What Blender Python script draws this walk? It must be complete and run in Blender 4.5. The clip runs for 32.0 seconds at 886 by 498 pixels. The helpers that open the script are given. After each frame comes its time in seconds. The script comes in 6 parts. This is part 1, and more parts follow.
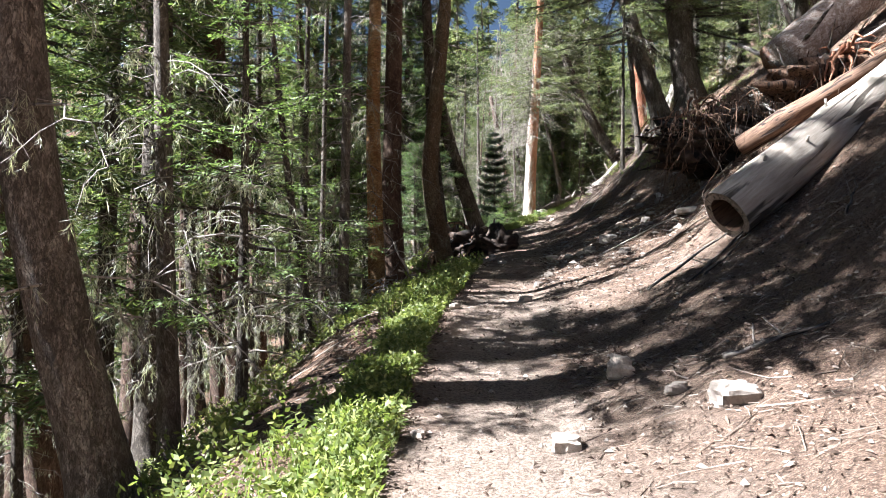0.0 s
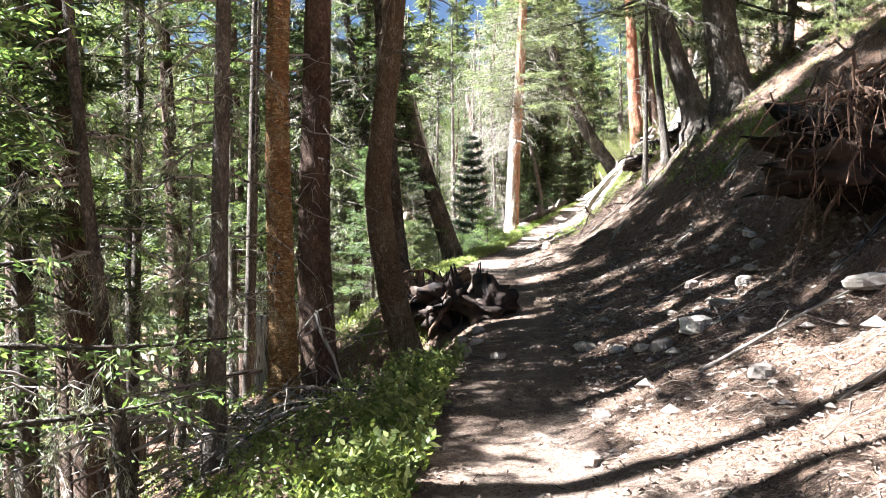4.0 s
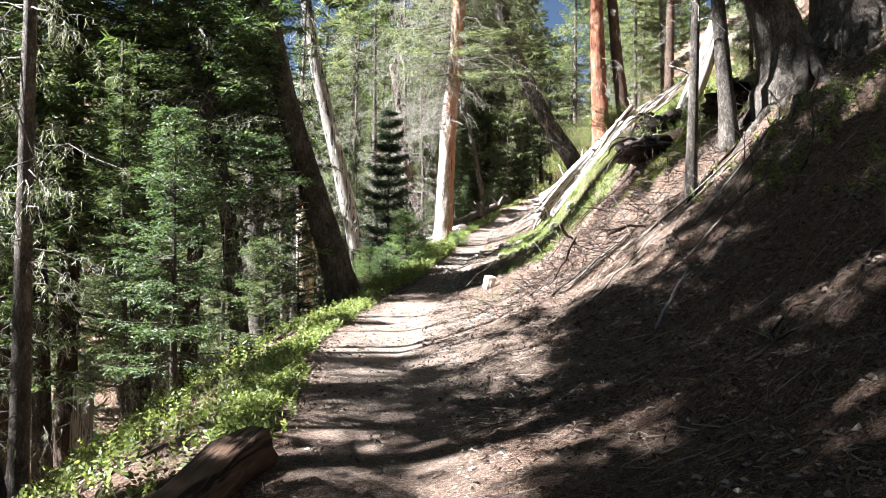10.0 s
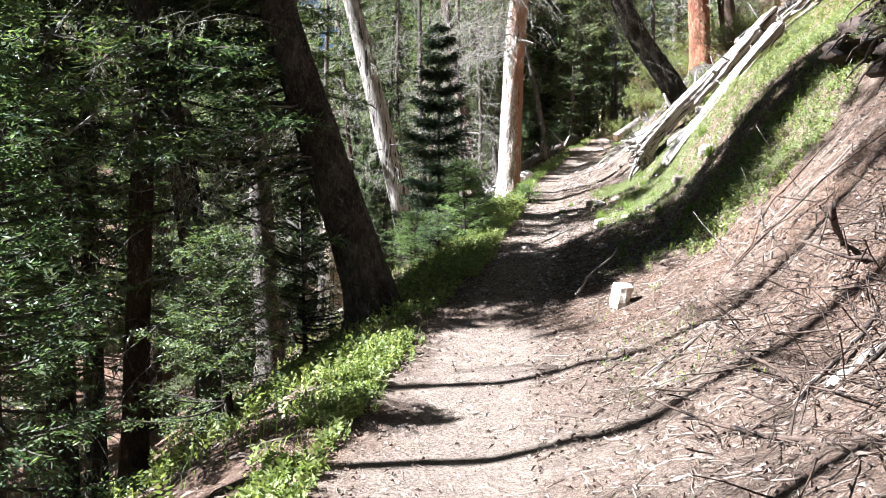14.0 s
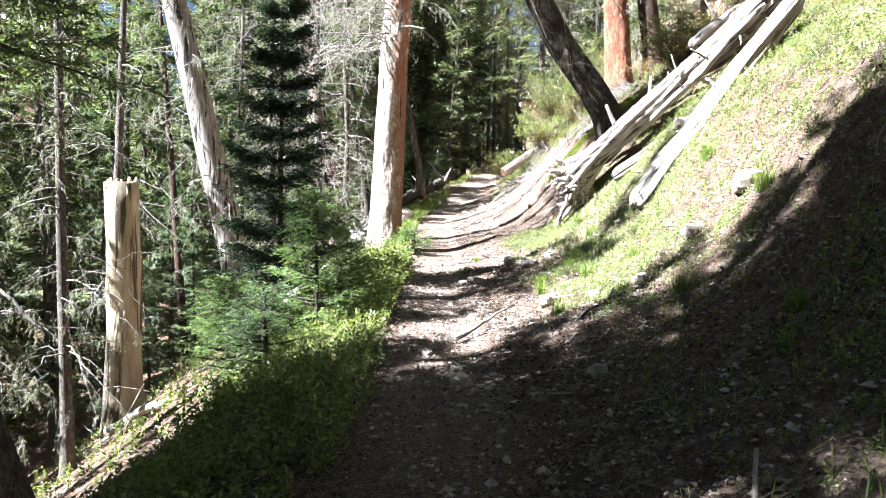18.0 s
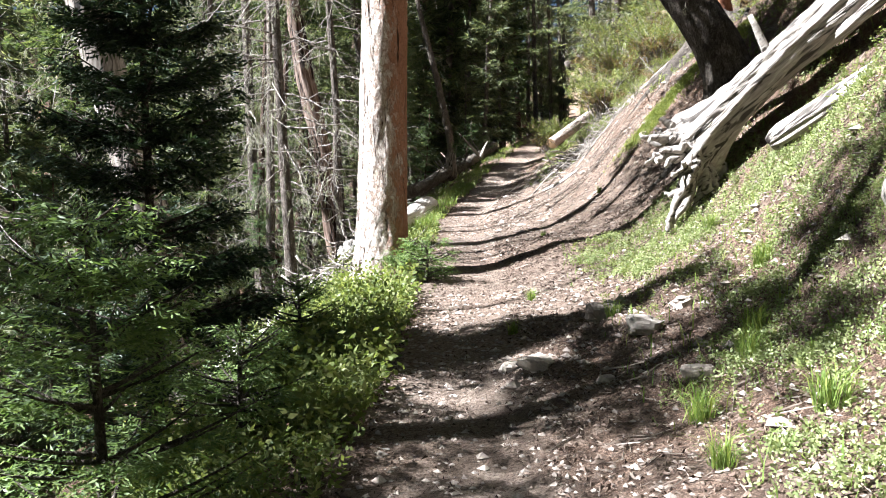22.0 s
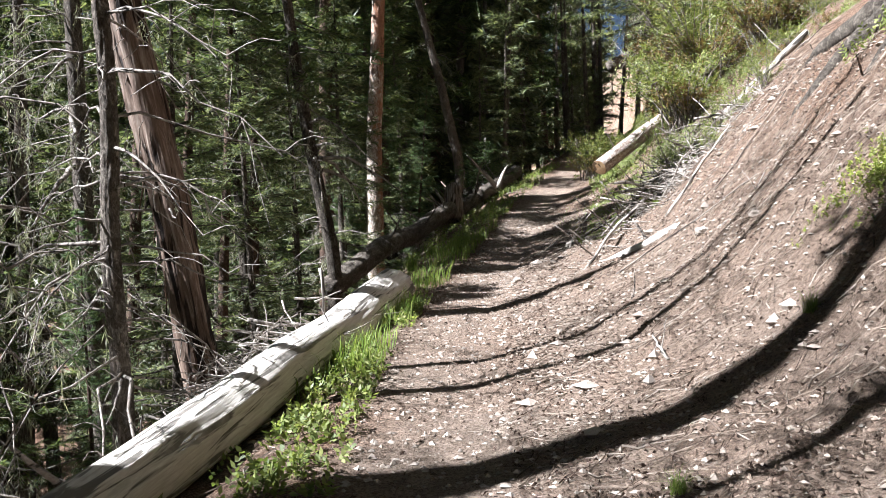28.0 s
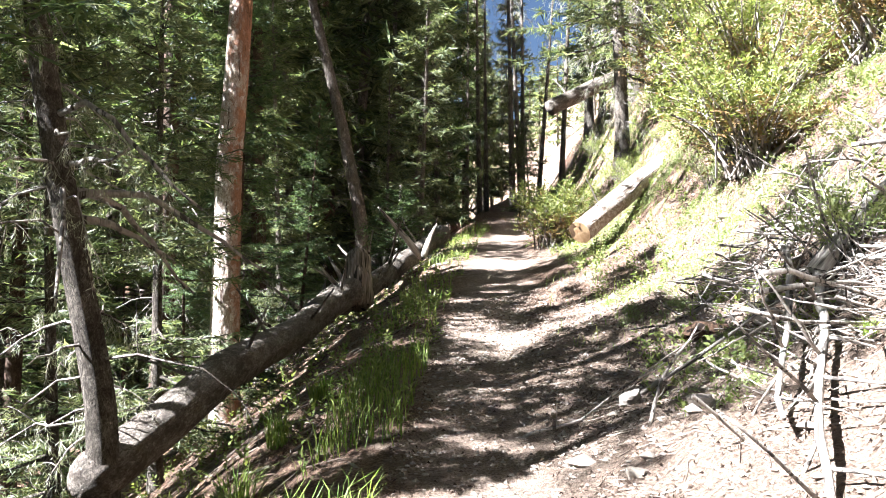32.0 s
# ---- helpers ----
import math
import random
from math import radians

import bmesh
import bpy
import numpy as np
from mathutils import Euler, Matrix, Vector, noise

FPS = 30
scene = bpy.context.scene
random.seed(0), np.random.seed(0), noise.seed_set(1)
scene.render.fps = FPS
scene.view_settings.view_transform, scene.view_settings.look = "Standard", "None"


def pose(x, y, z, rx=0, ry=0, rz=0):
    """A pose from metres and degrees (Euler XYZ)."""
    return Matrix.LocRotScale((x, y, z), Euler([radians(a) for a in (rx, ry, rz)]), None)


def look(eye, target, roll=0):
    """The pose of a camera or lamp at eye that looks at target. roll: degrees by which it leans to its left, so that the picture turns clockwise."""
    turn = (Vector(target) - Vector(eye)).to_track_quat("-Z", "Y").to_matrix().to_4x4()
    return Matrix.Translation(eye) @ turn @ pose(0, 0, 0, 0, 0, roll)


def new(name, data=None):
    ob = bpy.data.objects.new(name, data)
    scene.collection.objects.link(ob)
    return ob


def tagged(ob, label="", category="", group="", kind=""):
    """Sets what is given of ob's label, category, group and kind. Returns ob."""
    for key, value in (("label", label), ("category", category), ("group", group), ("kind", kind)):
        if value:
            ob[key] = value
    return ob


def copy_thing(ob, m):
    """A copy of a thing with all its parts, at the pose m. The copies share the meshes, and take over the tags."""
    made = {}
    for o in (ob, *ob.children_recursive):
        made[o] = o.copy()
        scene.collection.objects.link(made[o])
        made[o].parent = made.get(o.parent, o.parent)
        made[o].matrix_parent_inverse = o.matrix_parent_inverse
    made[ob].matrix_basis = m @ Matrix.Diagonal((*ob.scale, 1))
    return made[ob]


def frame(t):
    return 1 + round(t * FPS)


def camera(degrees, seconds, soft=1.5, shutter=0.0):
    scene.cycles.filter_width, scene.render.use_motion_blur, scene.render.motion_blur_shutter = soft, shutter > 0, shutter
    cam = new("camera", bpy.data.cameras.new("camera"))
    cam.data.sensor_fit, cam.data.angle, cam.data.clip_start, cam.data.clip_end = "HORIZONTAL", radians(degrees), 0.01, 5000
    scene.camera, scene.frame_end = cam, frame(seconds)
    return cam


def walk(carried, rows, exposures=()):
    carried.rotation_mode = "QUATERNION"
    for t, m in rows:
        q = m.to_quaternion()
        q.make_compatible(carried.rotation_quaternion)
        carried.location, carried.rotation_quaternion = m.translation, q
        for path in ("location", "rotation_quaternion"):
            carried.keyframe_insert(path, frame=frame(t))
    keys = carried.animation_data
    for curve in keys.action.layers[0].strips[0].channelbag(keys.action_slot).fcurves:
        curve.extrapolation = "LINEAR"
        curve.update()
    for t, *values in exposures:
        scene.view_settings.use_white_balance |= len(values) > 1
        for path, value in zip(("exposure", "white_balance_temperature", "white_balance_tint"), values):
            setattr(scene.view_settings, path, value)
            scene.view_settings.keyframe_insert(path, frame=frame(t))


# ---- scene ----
cam = camera(55.7, 32, 0.7)
PATH = [
    (0.0, 0.000, 0.000, 1.400, 90.00, 0.00, 0.00),
    (0.5, 0.120, 0.640, 1.480, 90.60, -0.70, -1.00),
    (1.0, 0.080, 1.280, 1.560, 92.00, 1.10, -2.00),
    (1.5, 0.160, 1.880, 1.600, 91.30, -1.70, -3.30),
    (2.0, 0.160, 2.600, 1.720, 92.00, -0.10, -2.00),
    (2.5, 0.160, 3.240, 1.800, 91.50, 0.10, -1.90),
    (3.0, 0.200, 3.920, 1.920, 90.30, 0.20, -0.90),
    (3.5, 0.160, 4.520, 2.000, 90.40, 0.00, -1.80),
    (5.5, 0.400, 7.040, 2.160, 89.90, 0.10, -1.60),
    (6.0, 0.480, 7.720, 2.240, 90.90, -0.30, -2.80),
    (6.5, 0.600, 8.400, 2.280, 90.00, -0.30, -3.40),
    (7.0, 0.640, 9.120, 2.360, 90.00, -0.60, -8.00),
    (7.5, 0.760, 9.760, 2.440, 90.20, -0.80, -8.40),
    (8.0, 0.840, 10.440, 2.520, 93.30, 0.00, -7.20),
    (8.5, 1.000, 11.040, 2.560, 91.60, -1.50, -9.10),
    (9.0, 1.080, 11.640, 2.640, 90.40, 0.50, -7.50),
    (9.5, 1.240, 12.240, 2.680, 90.80, -1.20, -9.10),
    (10.0, 1.320, 12.880, 2.760, 89.70, -1.00, -5.90),
    (10.5, 1.400, 13.480, 2.840, 89.20, 0.10, -4.40),
    (11.0, 1.400, 14.040, 2.960, 86.80, 1.00, -1.20),
    (11.5, 1.320, 14.680, 3.040, 88.60, 1.30, 1.00),
    (12.0, 1.400, 15.480, 3.080, 88.20, -0.50, -0.70),
    (12.5, 1.360, 16.240, 3.120, 87.80, -0.30, 0.30),
    (13.0, 1.440, 16.920, 3.120, 86.50, -0.50, -3.70),
    (13.5, 1.480, 17.560, 3.160, 85.50, 0.10, -2.30),
    (15.5, 1.400, 20.640, 3.040, 88.70, -0.90, -4.80),
    (16.0, 1.400, 21.480, 3.040, 92.20, 1.60, -6.30),
    (16.5, 1.480, 22.040, 3.080, 90.60, -0.20, -9.60),
    (17.0, 1.640, 22.760, 3.080, 88.80, 1.40, -8.10),
    (17.5, 1.800, 23.400, 3.160, 87.40, -1.50, -12.50),
    (18.0, 2.000, 24.040, 3.240, 88.20, -1.20, -11.70),
    (18.5, 2.080, 24.760, 3.280, 86.30, 1.50, -13.80),
    (19.0, 2.320, 25.400, 3.320, 86.70, 1.60, -14.50),
    (19.5, 2.440, 26.040, 3.320, 86.50, 1.20, -13.50),
    (20.0, 2.560, 26.600, 3.320, 85.10, -0.70, -14.60),
    (20.5, 2.760, 27.200, 3.360, 84.80, 1.60, -12.10),
    (21.0, 2.880, 27.880, 3.480, 85.70, 1.30, -12.10),
    (21.5, 3.120, 28.520, 3.480, 84.20, -0.20, -11.70),
    (22.0, 3.200, 29.200, 3.560, 86.50, 1.10, -8.90),
    (22.5, 3.320, 29.880, 3.600, 87.00, 1.00, -8.30),
    (23.0, 3.400, 30.480, 3.560, 87.30, 2.30, -6.00),
    (23.5, 3.520, 31.120, 3.640, 87.20, 0.50, -10.00),
    (24.0, 3.640, 31.720, 3.720, 86.50, 2.20, -8.60),
    (24.5, 3.760, 32.360, 3.760, 87.40, 1.80, -9.10),
    (25.0, 3.920, 33.000, 3.760, 87.30, -0.90, -9.80),
    (25.5, 4.080, 33.680, 3.760, 86.20, -0.30, -9.90),
    (26.0, 4.240, 34.360, 3.840, 87.20, -0.90, -10.10),
    (26.5, 4.400, 35.080, 3.880, 88.60, 1.30, -9.10),
    (28.5, 4.982, 37.474, 4.205, 88.05, 1.70, -5.31),
    (29.0, 4.983, 38.244, 4.283, 89.63, 2.10, -1.32),
    (29.5, 5.033, 38.995, 4.307, 86.79, 1.70, -4.71),
    (30.0, 5.207, 39.860, 4.364, 88.42, 2.70, -6.03),
    (30.5, 5.301, 40.727, 4.412, 89.26, 0.60, -9.76),
    (31.0, 5.534, 41.600, 4.447, 90.60, 0.50, -12.06),
    (31.5, 5.610, 42.400, 4.485, 91.12, 2.40, -9.97),
    (32.0, 5.600, 43.060, 4.490, 92.03, 0.20, -14.78),
]
EXPOSURES = [(0.0, 3.26, 5720, 11), (1.0, 3.52, 5680, 11), (2.0, 3.50, 5680, 11), (3.0, 3.81, 5720, 11), (6.0, 4.32, 5830, 11), (8.0, 4.04, 5880, 11), (9.0, 3.65, 5780, 11), (12.0, 3.04, 5730, 11), (13.0, 2.79, 5530, 11), (16.0, 3.94, 5530, 11), (17.0, 3.64, 5530, 11), (18.0, 3.59, 5530, 11), (19.0, 3.01, 5720, 11), (20.0, 2.84, 5720, 11), (21.0, 2.9, 5720, 11), (22.0, 2.89, 5720, 11), (24.0, 2.86, 5720, 11), (25.0, 2.54, 5720, 11), (26.0, 2.31, 5720, 11), (29.0, 2.86, 5720, 11), (30.0, 3.24, 5720, 11), (31.0, 3.59, 5720, 11), (32.0, 3.84, 5720, 11)]
walk(cam, [(t, pose(x, y, z, rx, ry, rz)) for t, x, y, z, rx, ry, rz in PATH], EXPOSURES)

# ---- light ----
SUN_EL, SUN_AZ = 46.0, 266.0          # degrees; the azimuth counts clockwise from +y
sun_dir = Vector((math.sin(radians(SUN_AZ)) * math.cos(radians(SUN_EL)),
                  math.cos(radians(SUN_AZ)) * math.cos(radians(SUN_EL)), math.sin(radians(SUN_EL))))
world = bpy.data.worlds.new("sky")
scene.world = world
world.use_nodes = True
wn = world.node_tree
sky = wn.nodes.new("ShaderNodeTexSky")
sky.sky_type = 'NISHITA'
sky.sun_disc = False
sky.sun_elevation, sky.sun_rotation = radians(SUN_EL), radians(SUN_AZ)
sky.altitude, sky.dust_density, sky.ozone_density = 1500, 3.0, 0.8
wn.nodes["Background"].inputs["Strength"].default_value = 0.0088
wn.links.new(sky.outputs["Color"], wn.nodes["Background"].inputs["Color"])
sun = new("sun", bpy.data.lights.new("sun", 'SUN'))
sun.data.energy, sun.data.angle, sun.data.color = 5.0, radians(0.55), (1.0, 0.96, 0.90)
sun.matrix_world = look((0, 0, 60), Vector((0, 0, 60)) - sun_dir)


# ---- materials ----
def mat(name):
    m = bpy.data.materials.new(name)
    m.use_nodes = True
    nt = m.node_tree
    return m, nt, nt.nodes["Principled BSDF"]


def node(nt, kind, **values):
    n = nt.nodes.new(kind)
    for key, value in values.items():
        n.inputs[key].default_value = value
    return n


def coords(nt, scale=(1, 1, 1), space="Object"):
    tc = nt.nodes.new("ShaderNodeTexCoord")
    mp = node(nt, "ShaderNodeMapping", Scale=scale)
    nt.links.new(tc.outputs[space], mp.inputs["Vector"])
    return mp.outputs["Vector"]


def tex(nt, vec, scale, detail=4, rough=0.6, distort=0.0):
    n = node(nt, "ShaderNodeTexNoise", Scale=scale, Detail=detail, Roughness=rough, Distortion=distort)
    nt.links.new(vec, n.inputs["Vector"])
    return n.outputs["Fac"]


def cells(nt, vec, scale, feature='F1', rand=1.0):
    n = node(nt, "ShaderNodeTexVoronoi", Scale=scale, Randomness=rand)
    n.feature = feature
    nt.links.new(vec, n.inputs["Vector"])
    return n


def ramp(nt, fac, stops):
    n = nt.nodes.new("ShaderNodeValToRGB")
    els = n.color_ramp.elements
    while len(els) < len(stops):
        els.new(0.5)
    for e, (p, c) in zip(els, stops):
        e.position = p
        e.color = (*c, 1) if len(c) == 3 else c
    nt.links.new(fac, n.inputs["Fac"])
    return n.outputs["Color"]


def mixed(nt, fac, a, b, blend='MIX'):
    n = nt.nodes.new("ShaderNodeMix")
    n.data_type, n.blend_type = 'RGBA', blend
    for sock, v in ((n.inputs[0], fac), (n.inputs[6], a), (n.inputs[7], b)):
        if isinstance(v, (int, float)):
            sock.default_value = v
        elif isinstance(v, tuple):
            sock.default_value = (*v, 1)
        else:
            nt.links.new(v, sock)
    return n.outputs[2]


def calc(nt, op, a, b=0.0):
    n = nt.nodes.new("ShaderNodeMath")
    n.operation = op
    n.use_clamp = op == 'MULTIPLY_ADD'
    for sock, v in ((n.inputs[0], a), (n.inputs[1], b)):
        if isinstance(v, (int, float)):
            sock.default_value = v
        else:
            nt.links.new(v, sock)
    return n.outputs[0]


def bump(nt, bsdf, height_out, strength=0.6, dist=0.02):
    n = node(nt, "ShaderNodeBump", Strength=strength, Distance=dist)
    nt.links.new(height_out, n.inputs["Height"])
    nt.links.new(n.outputs["Normal"], bsdf.inputs["Normal"])


def set_base(nt, bsdf, col, rough=0.9, spec=0.2):
    nt.links.new(col, bsdf.inputs["Base Color"])
    bsdf.inputs["Roughness"].default_value = rough
    bsdf.inputs["Specular IOR Level"].default_value = spec


def bark(name, dark, mid, light, stretch=(1, 1, 0.25), plate=22.0, crack=0.5, tint=None):
    """Furrowed or flaking bark: ragged plates of uneven size, split by dark cracks, mottled at several scales."""
    m, nt, b = mat(name)
    v = coords(nt, stretch)
    warp = node(nt, "ShaderNodeTexNoise", Scale=9.0, Detail=5, Roughness=0.7)
    nt.links.new(v, warp.inputs["Vector"])
    add = nt.nodes.new("ShaderNodeVectorMath")
    add.operation = 'MULTIPLY_ADD'
    add.inputs[1].default_value = (0.22, 0.22, 0.22)
    nt.links.new(warp.outputs["Color"], add.inputs[0])
    nt.links.new(v, add.inputs[2])
    edge = cells(nt, add.outputs[0], plate, 'DISTANCE_TO_EDGE').outputs["Distance"]
    tone = cells(nt, add.outputs[0], plate * .6, 'F1').outputs["Color"]
    flake = tex(nt, v, plate * .9, 6, 0.75, 0.6)
    fine = tex(nt, coords(nt, (1, 1, 0.5)), 70, 6, 0.75)
    patch = tex(nt, coords(nt, (1, 1, 0.6)), 2.6, 5, 0.65)
    groove = ramp(nt, calc(nt, 'ADD', edge, calc(nt, 'MULTIPLY', flake, 0.35)), [(0.13, (0, 0, 0)), (0.13 + crack * 0.28, (1, 1, 1))])
    sep = nt.nodes.new("ShaderNodeSeparateColor")
    nt.links.new(tone, sep.inputs[0])
    body = mixed(nt, sep.outputs[0], mid, light)
    body = mixed(nt, ramp(nt, calc(nt, 'ADD', calc(nt, 'MULTIPLY', flake, 0.6), calc(nt, 'MULTIPLY', patch, 0.4)), [(0.44, (0, 0, 0)), (0.58, (0.85,) * 3)]), body, tint or dark)
    body = mixed(nt, ramp(nt, fine, [(0.3, (0.7,) * 3), (0.6, (0, 0, 0))]), body, dark)
    col = mixed(nt, groove, dark, body)
    set_base(nt, b, col, 0.92, 0.15)
    bump(nt, b, calc(nt, 'ADD', calc(nt, 'MULTIPLY', groove, 0.6), calc(nt, 'ADD', calc(nt, 'MULTIPLY', flake, 0.7), calc(nt, 'MULTIPLY', fine, 0.35))), 1.0, 0.02)
    return m


def flaking(name, pale, mid, red, crack_col):
    """Thin grey-pink bark in small uneven flakes, split by upright cracks; the uphill side has shed its flakes and shows red-brown."""
    m, nt, b = mat(name)
    v = coords(nt, (1, 1, 0.6))
    warp = node(nt, "ShaderNodeTexNoise", Scale=11.0, Detail=6, Roughness=0.7)
    nt.links.new(v, warp.inputs["Vector"])
    add = nt.nodes.new("ShaderNodeVectorMath")
    add.operation = 'MULTIPLY_ADD'
    add.inputs[1].default_value = (0.13, 0.13, 0.13)
    nt.links.new(warp.outputs["Color"], add.inputs[0])
    nt.links.new(v, add.inputs[2])
    chip = nt.nodes.new("ShaderNodeSeparateColor")
    nt.links.new(cells(nt, add.outputs[0], 30).outputs["Color"], chip.inputs[0])
    rim = cells(nt, add.outputs[0], 30, 'DISTANCE_TO_EDGE').outputs["Distance"]
    patch = tex(nt, coords(nt, (1, 1, 0.35)), 3.2, 6, 0.7)
    fine = tex(nt, v, 95, 6, 0.75)
    speck = tex(nt, v, 32, 5, 0.7, 0.5)
    split = tex(nt, coords(nt, (10, 10, 0.9)), 1.6, 6, 0.65, 0.8)
    place = nt.nodes.new("ShaderNodeSeparateXYZ")
    nt.links.new(coords(nt), place.inputs[0])
    side = calc(nt, 'ADD', calc(nt, 'MULTIPLY', place.outputs[0], 1.5), calc(nt, 'MULTIPLY', calc(nt, 'SUBTRACT', patch, 0.5), 1.3))
    side = calc(nt, 'ADD', side, calc(nt, 'MULTIPLY', calc(nt, 'SUBTRACT', chip.outputs[0], 0.5), 0.22))
    shed = ramp(nt, side, [(0.04, (0, 0, 0)), (0.30, (0.9,) * 3)])
    col = mixed(nt, chip.outputs[1], mid, pale)
    col = mixed(nt, ramp(nt, speck, [(0.40, (0.75,) * 3), (0.54, (0, 0, 0))]), col, mid)
    under = mixed(nt, speck, red, tuple(min(1.0, c * 1.7) for c in red))
    col = mixed(nt, shed, col, under)
    col = mixed(nt, ramp(nt, fine, [(0.34, (0.65,) * 3), (0.52, (0, 0, 0))]), col, tuple(0.6 * c for c in red))
    edge = ramp(nt, calc(nt, 'ADD', rim, calc(nt, 'MULTIPLY', speck, 0.12)), [(0.055, (0.8,) * 3), (0.10, (0, 0, 0))])
    col = mixed(nt, edge, col, tuple(0.5 * c for c in red))
    seam = ramp(nt, split, [(0.34, (1, 1, 1)), (0.40, (0, 0, 0))])
    col = mixed(nt, seam, col, crack_col)
    set_base(nt, b, col, 0.9, 0.15)
    bump(nt, b, calc(nt, 'SUBTRACT', calc(nt, 'ADD', calc(nt, 'MULTIPLY', fine, 0.4), calc(nt, 'MULTIPLY', speck, 0.8)), calc(nt, 'ADD', calc(nt, 'MULTIPLY', edge, 0.5), seam)), 1.0, 0.02)
    return m


BARK_DARK = bark("bark_dark", (0.017, 0.013, 0.010), (0.094, 0.079, 0.063), (0.225, 0.195, 0.162), (1, 1, 0.5), 34)
BARK_BROWN = bark("bark_brown", (0.030, 0.018, 0.013), (0.105, 0.070, 0.050), (0.21, 0.145, 0.108), (1, 1, 0.5), 38)
BARK_RED = bark("bark_red", (0.10, 0.035, 0.02), (0.30, 0.12, 0.065), (0.42, 0.24, 0.15), (1, 1, 0.35), 18)
BARK_GREY = bark("bark_grey", (0.042, 0.034, 0.028), (0.145, 0.118, 0.096), (0.30, 0.265, 0.225), (1, 1, 0.45), 32)
BARK_SCALY = flaking("bark_scaly", (0.72, 0.675, 0.62), (0.33, 0.26, 0.21), (0.25, 0.115, 0.065), (0.045, 0.028, 0.02))
BARK_OLIVE = bark("bark_olive", (0.030, 0.021, 0.013), (0.20, 0.155, 0.095), (0.35, 0.29, 0.20), (1, 1, 0.6), 34, 0.75, (0.13, 0.08, 0.045))
BARK_TAN = bark("bark_tan", (0.07, 0.035, 0.016), (0.40, 0.25, 0.10), (0.56, 0.41, 0.21), (0.6, 0.6, 1.7), 24, 0.75, (0.24, 0.10, 0.04))


def weathered(name, dark, mid, light, stretch=(14, 14, 1.2)):
    """Bare wood, silvered, with long grain and drying cracks."""
    m, nt, b = mat(name)
    v = coords(nt, stretch)
    grain = tex(nt, v, 3.0, 8, 0.7, 0.4)
    check = tex(nt, v, 1.3, 3, 0.5, 0.8)
    blot = tex(nt, coords(nt), 4.0, 4)
    col = ramp(nt, grain, [(0.28, dark), (0.5, mid), (0.72, light)])
    cr = ramp(nt, check, [(0.40, (0, 0, 0)), (0.46, (1, 1, 1))])
    col = mixed(nt, cr, tuple(0.35 * c for c in dark), col)
    col = mixed(nt, ramp(nt, blot, [(0.5, (0, 0, 0)), (0.8, (0.6,) * 3)]), col, mid)
    set_base(nt, b, col, 0.8, 0.25)
    bump(nt, b, calc(nt, 'ADD', grain, calc(nt, 'MULTIPLY', cr, 0.8)), 0.7, 0.01)
    return m


SILVER = weathered("silver_wood", (0.13, 0.11, 0.092), (0.27, 0.24, 0.21), (0.46, 0.425, 0.38))
DEADTWIG = weathered("dead_twig", (0.10, 0.083, 0.07), (0.20, 0.175, 0.152), (0.34, 0.31, 0.275))
HUMUS = weathered("humus", (0.012, 0.008, 0.006), (0.032, 0.021, 0.015), (0.075, 0.052, 0.037), (3, 3, 3))
PALE = weathered("pale_log", (0.33, 0.295, 0.255), (0.50, 0.465, 0.42), (0.66, 0.63, 0.58))
SMOOTH = weathered("smooth_log", (0.21, 0.175, 0.14), (0.37, 0.32, 0.265), (0.50, 0.45, 0.39), (6, 6, .9))
HONEY = weathered("honey_wood", (0.23, 0.175, 0.11), (0.39, 0.315, 0.205), (0.55, 0.48, 0.36), (5, 5, .5))
SNAG = weathered("snag_wood", (0.05, 0.038, 0.03), (0.16, 0.125, 0.10), (0.33, 0.285, 0.245))
WEATHERED = weathered("grey_snag", (0.07, 0.058, 0.048), (0.20, 0.175, 0.15), (0.40, 0.365, 0.325), (7, 7, 1.0))
TORN = weathered("torn_bark", (0.032, 0.018, 0.012), (0.115, 0.078, 0.058), (0.29, 0.24, 0.20), (9, 9, .8))
ROTTEN = weathered("rotten_wood", (0.034, 0.019, 0.012), (0.10, 0.058, 0.036), (0.20, 0.125, 0.08))
DARKTWIG = weathered("dark_twig", (0.020, 0.013, 0.009), (0.065, 0.043, 0.031), (0.15, 0.108, 0.08))
SAWN = weathered("sawn_wood", (0.26, 0.155, 0.08), (0.42, 0.275, 0.15), (0.55, 0.40, 0.25), (3, 3, 3))


def leafy(name, a, b_, c, light=0.38, rough=0.5, back=1.3):
    """Leaves and needles: tone varies leaf by leaf, light passes through."""
    m, nt, b = mat(name)
    g = nt.nodes.new("ShaderNodeNewGeometry")
    col = ramp(nt, g.outputs["Random Per Island"], [(0.0, a), (0.5, b_), (1.0, c)])
    big = tex(nt, coords(nt), 1.6, 3)
    col = mixed(nt, ramp(nt, big, [(0.35, (0.0,) * 3), (0.7, (0.55,) * 3)]), col, a)
    set_base(nt, b, col, rough, 0.25)
    t = nt.nodes.new("ShaderNodeBsdfTranslucent")
    bright = mixed(nt, 1.0, col, (back, back * 1.05, back * 0.6), 'MULTIPLY')
    nt.links.new(bright, t.inputs["Color"])
    mx = node(nt, "ShaderNodeMixShader", Fac=light)
    nt.links.new(b.outputs[0], mx.inputs[1])
    nt.links.new(t.outputs[0], mx.inputs[2])
    nt.links.new(mx.outputs[0], nt.nodes["Material Output"].inputs["Surface"])
    return m


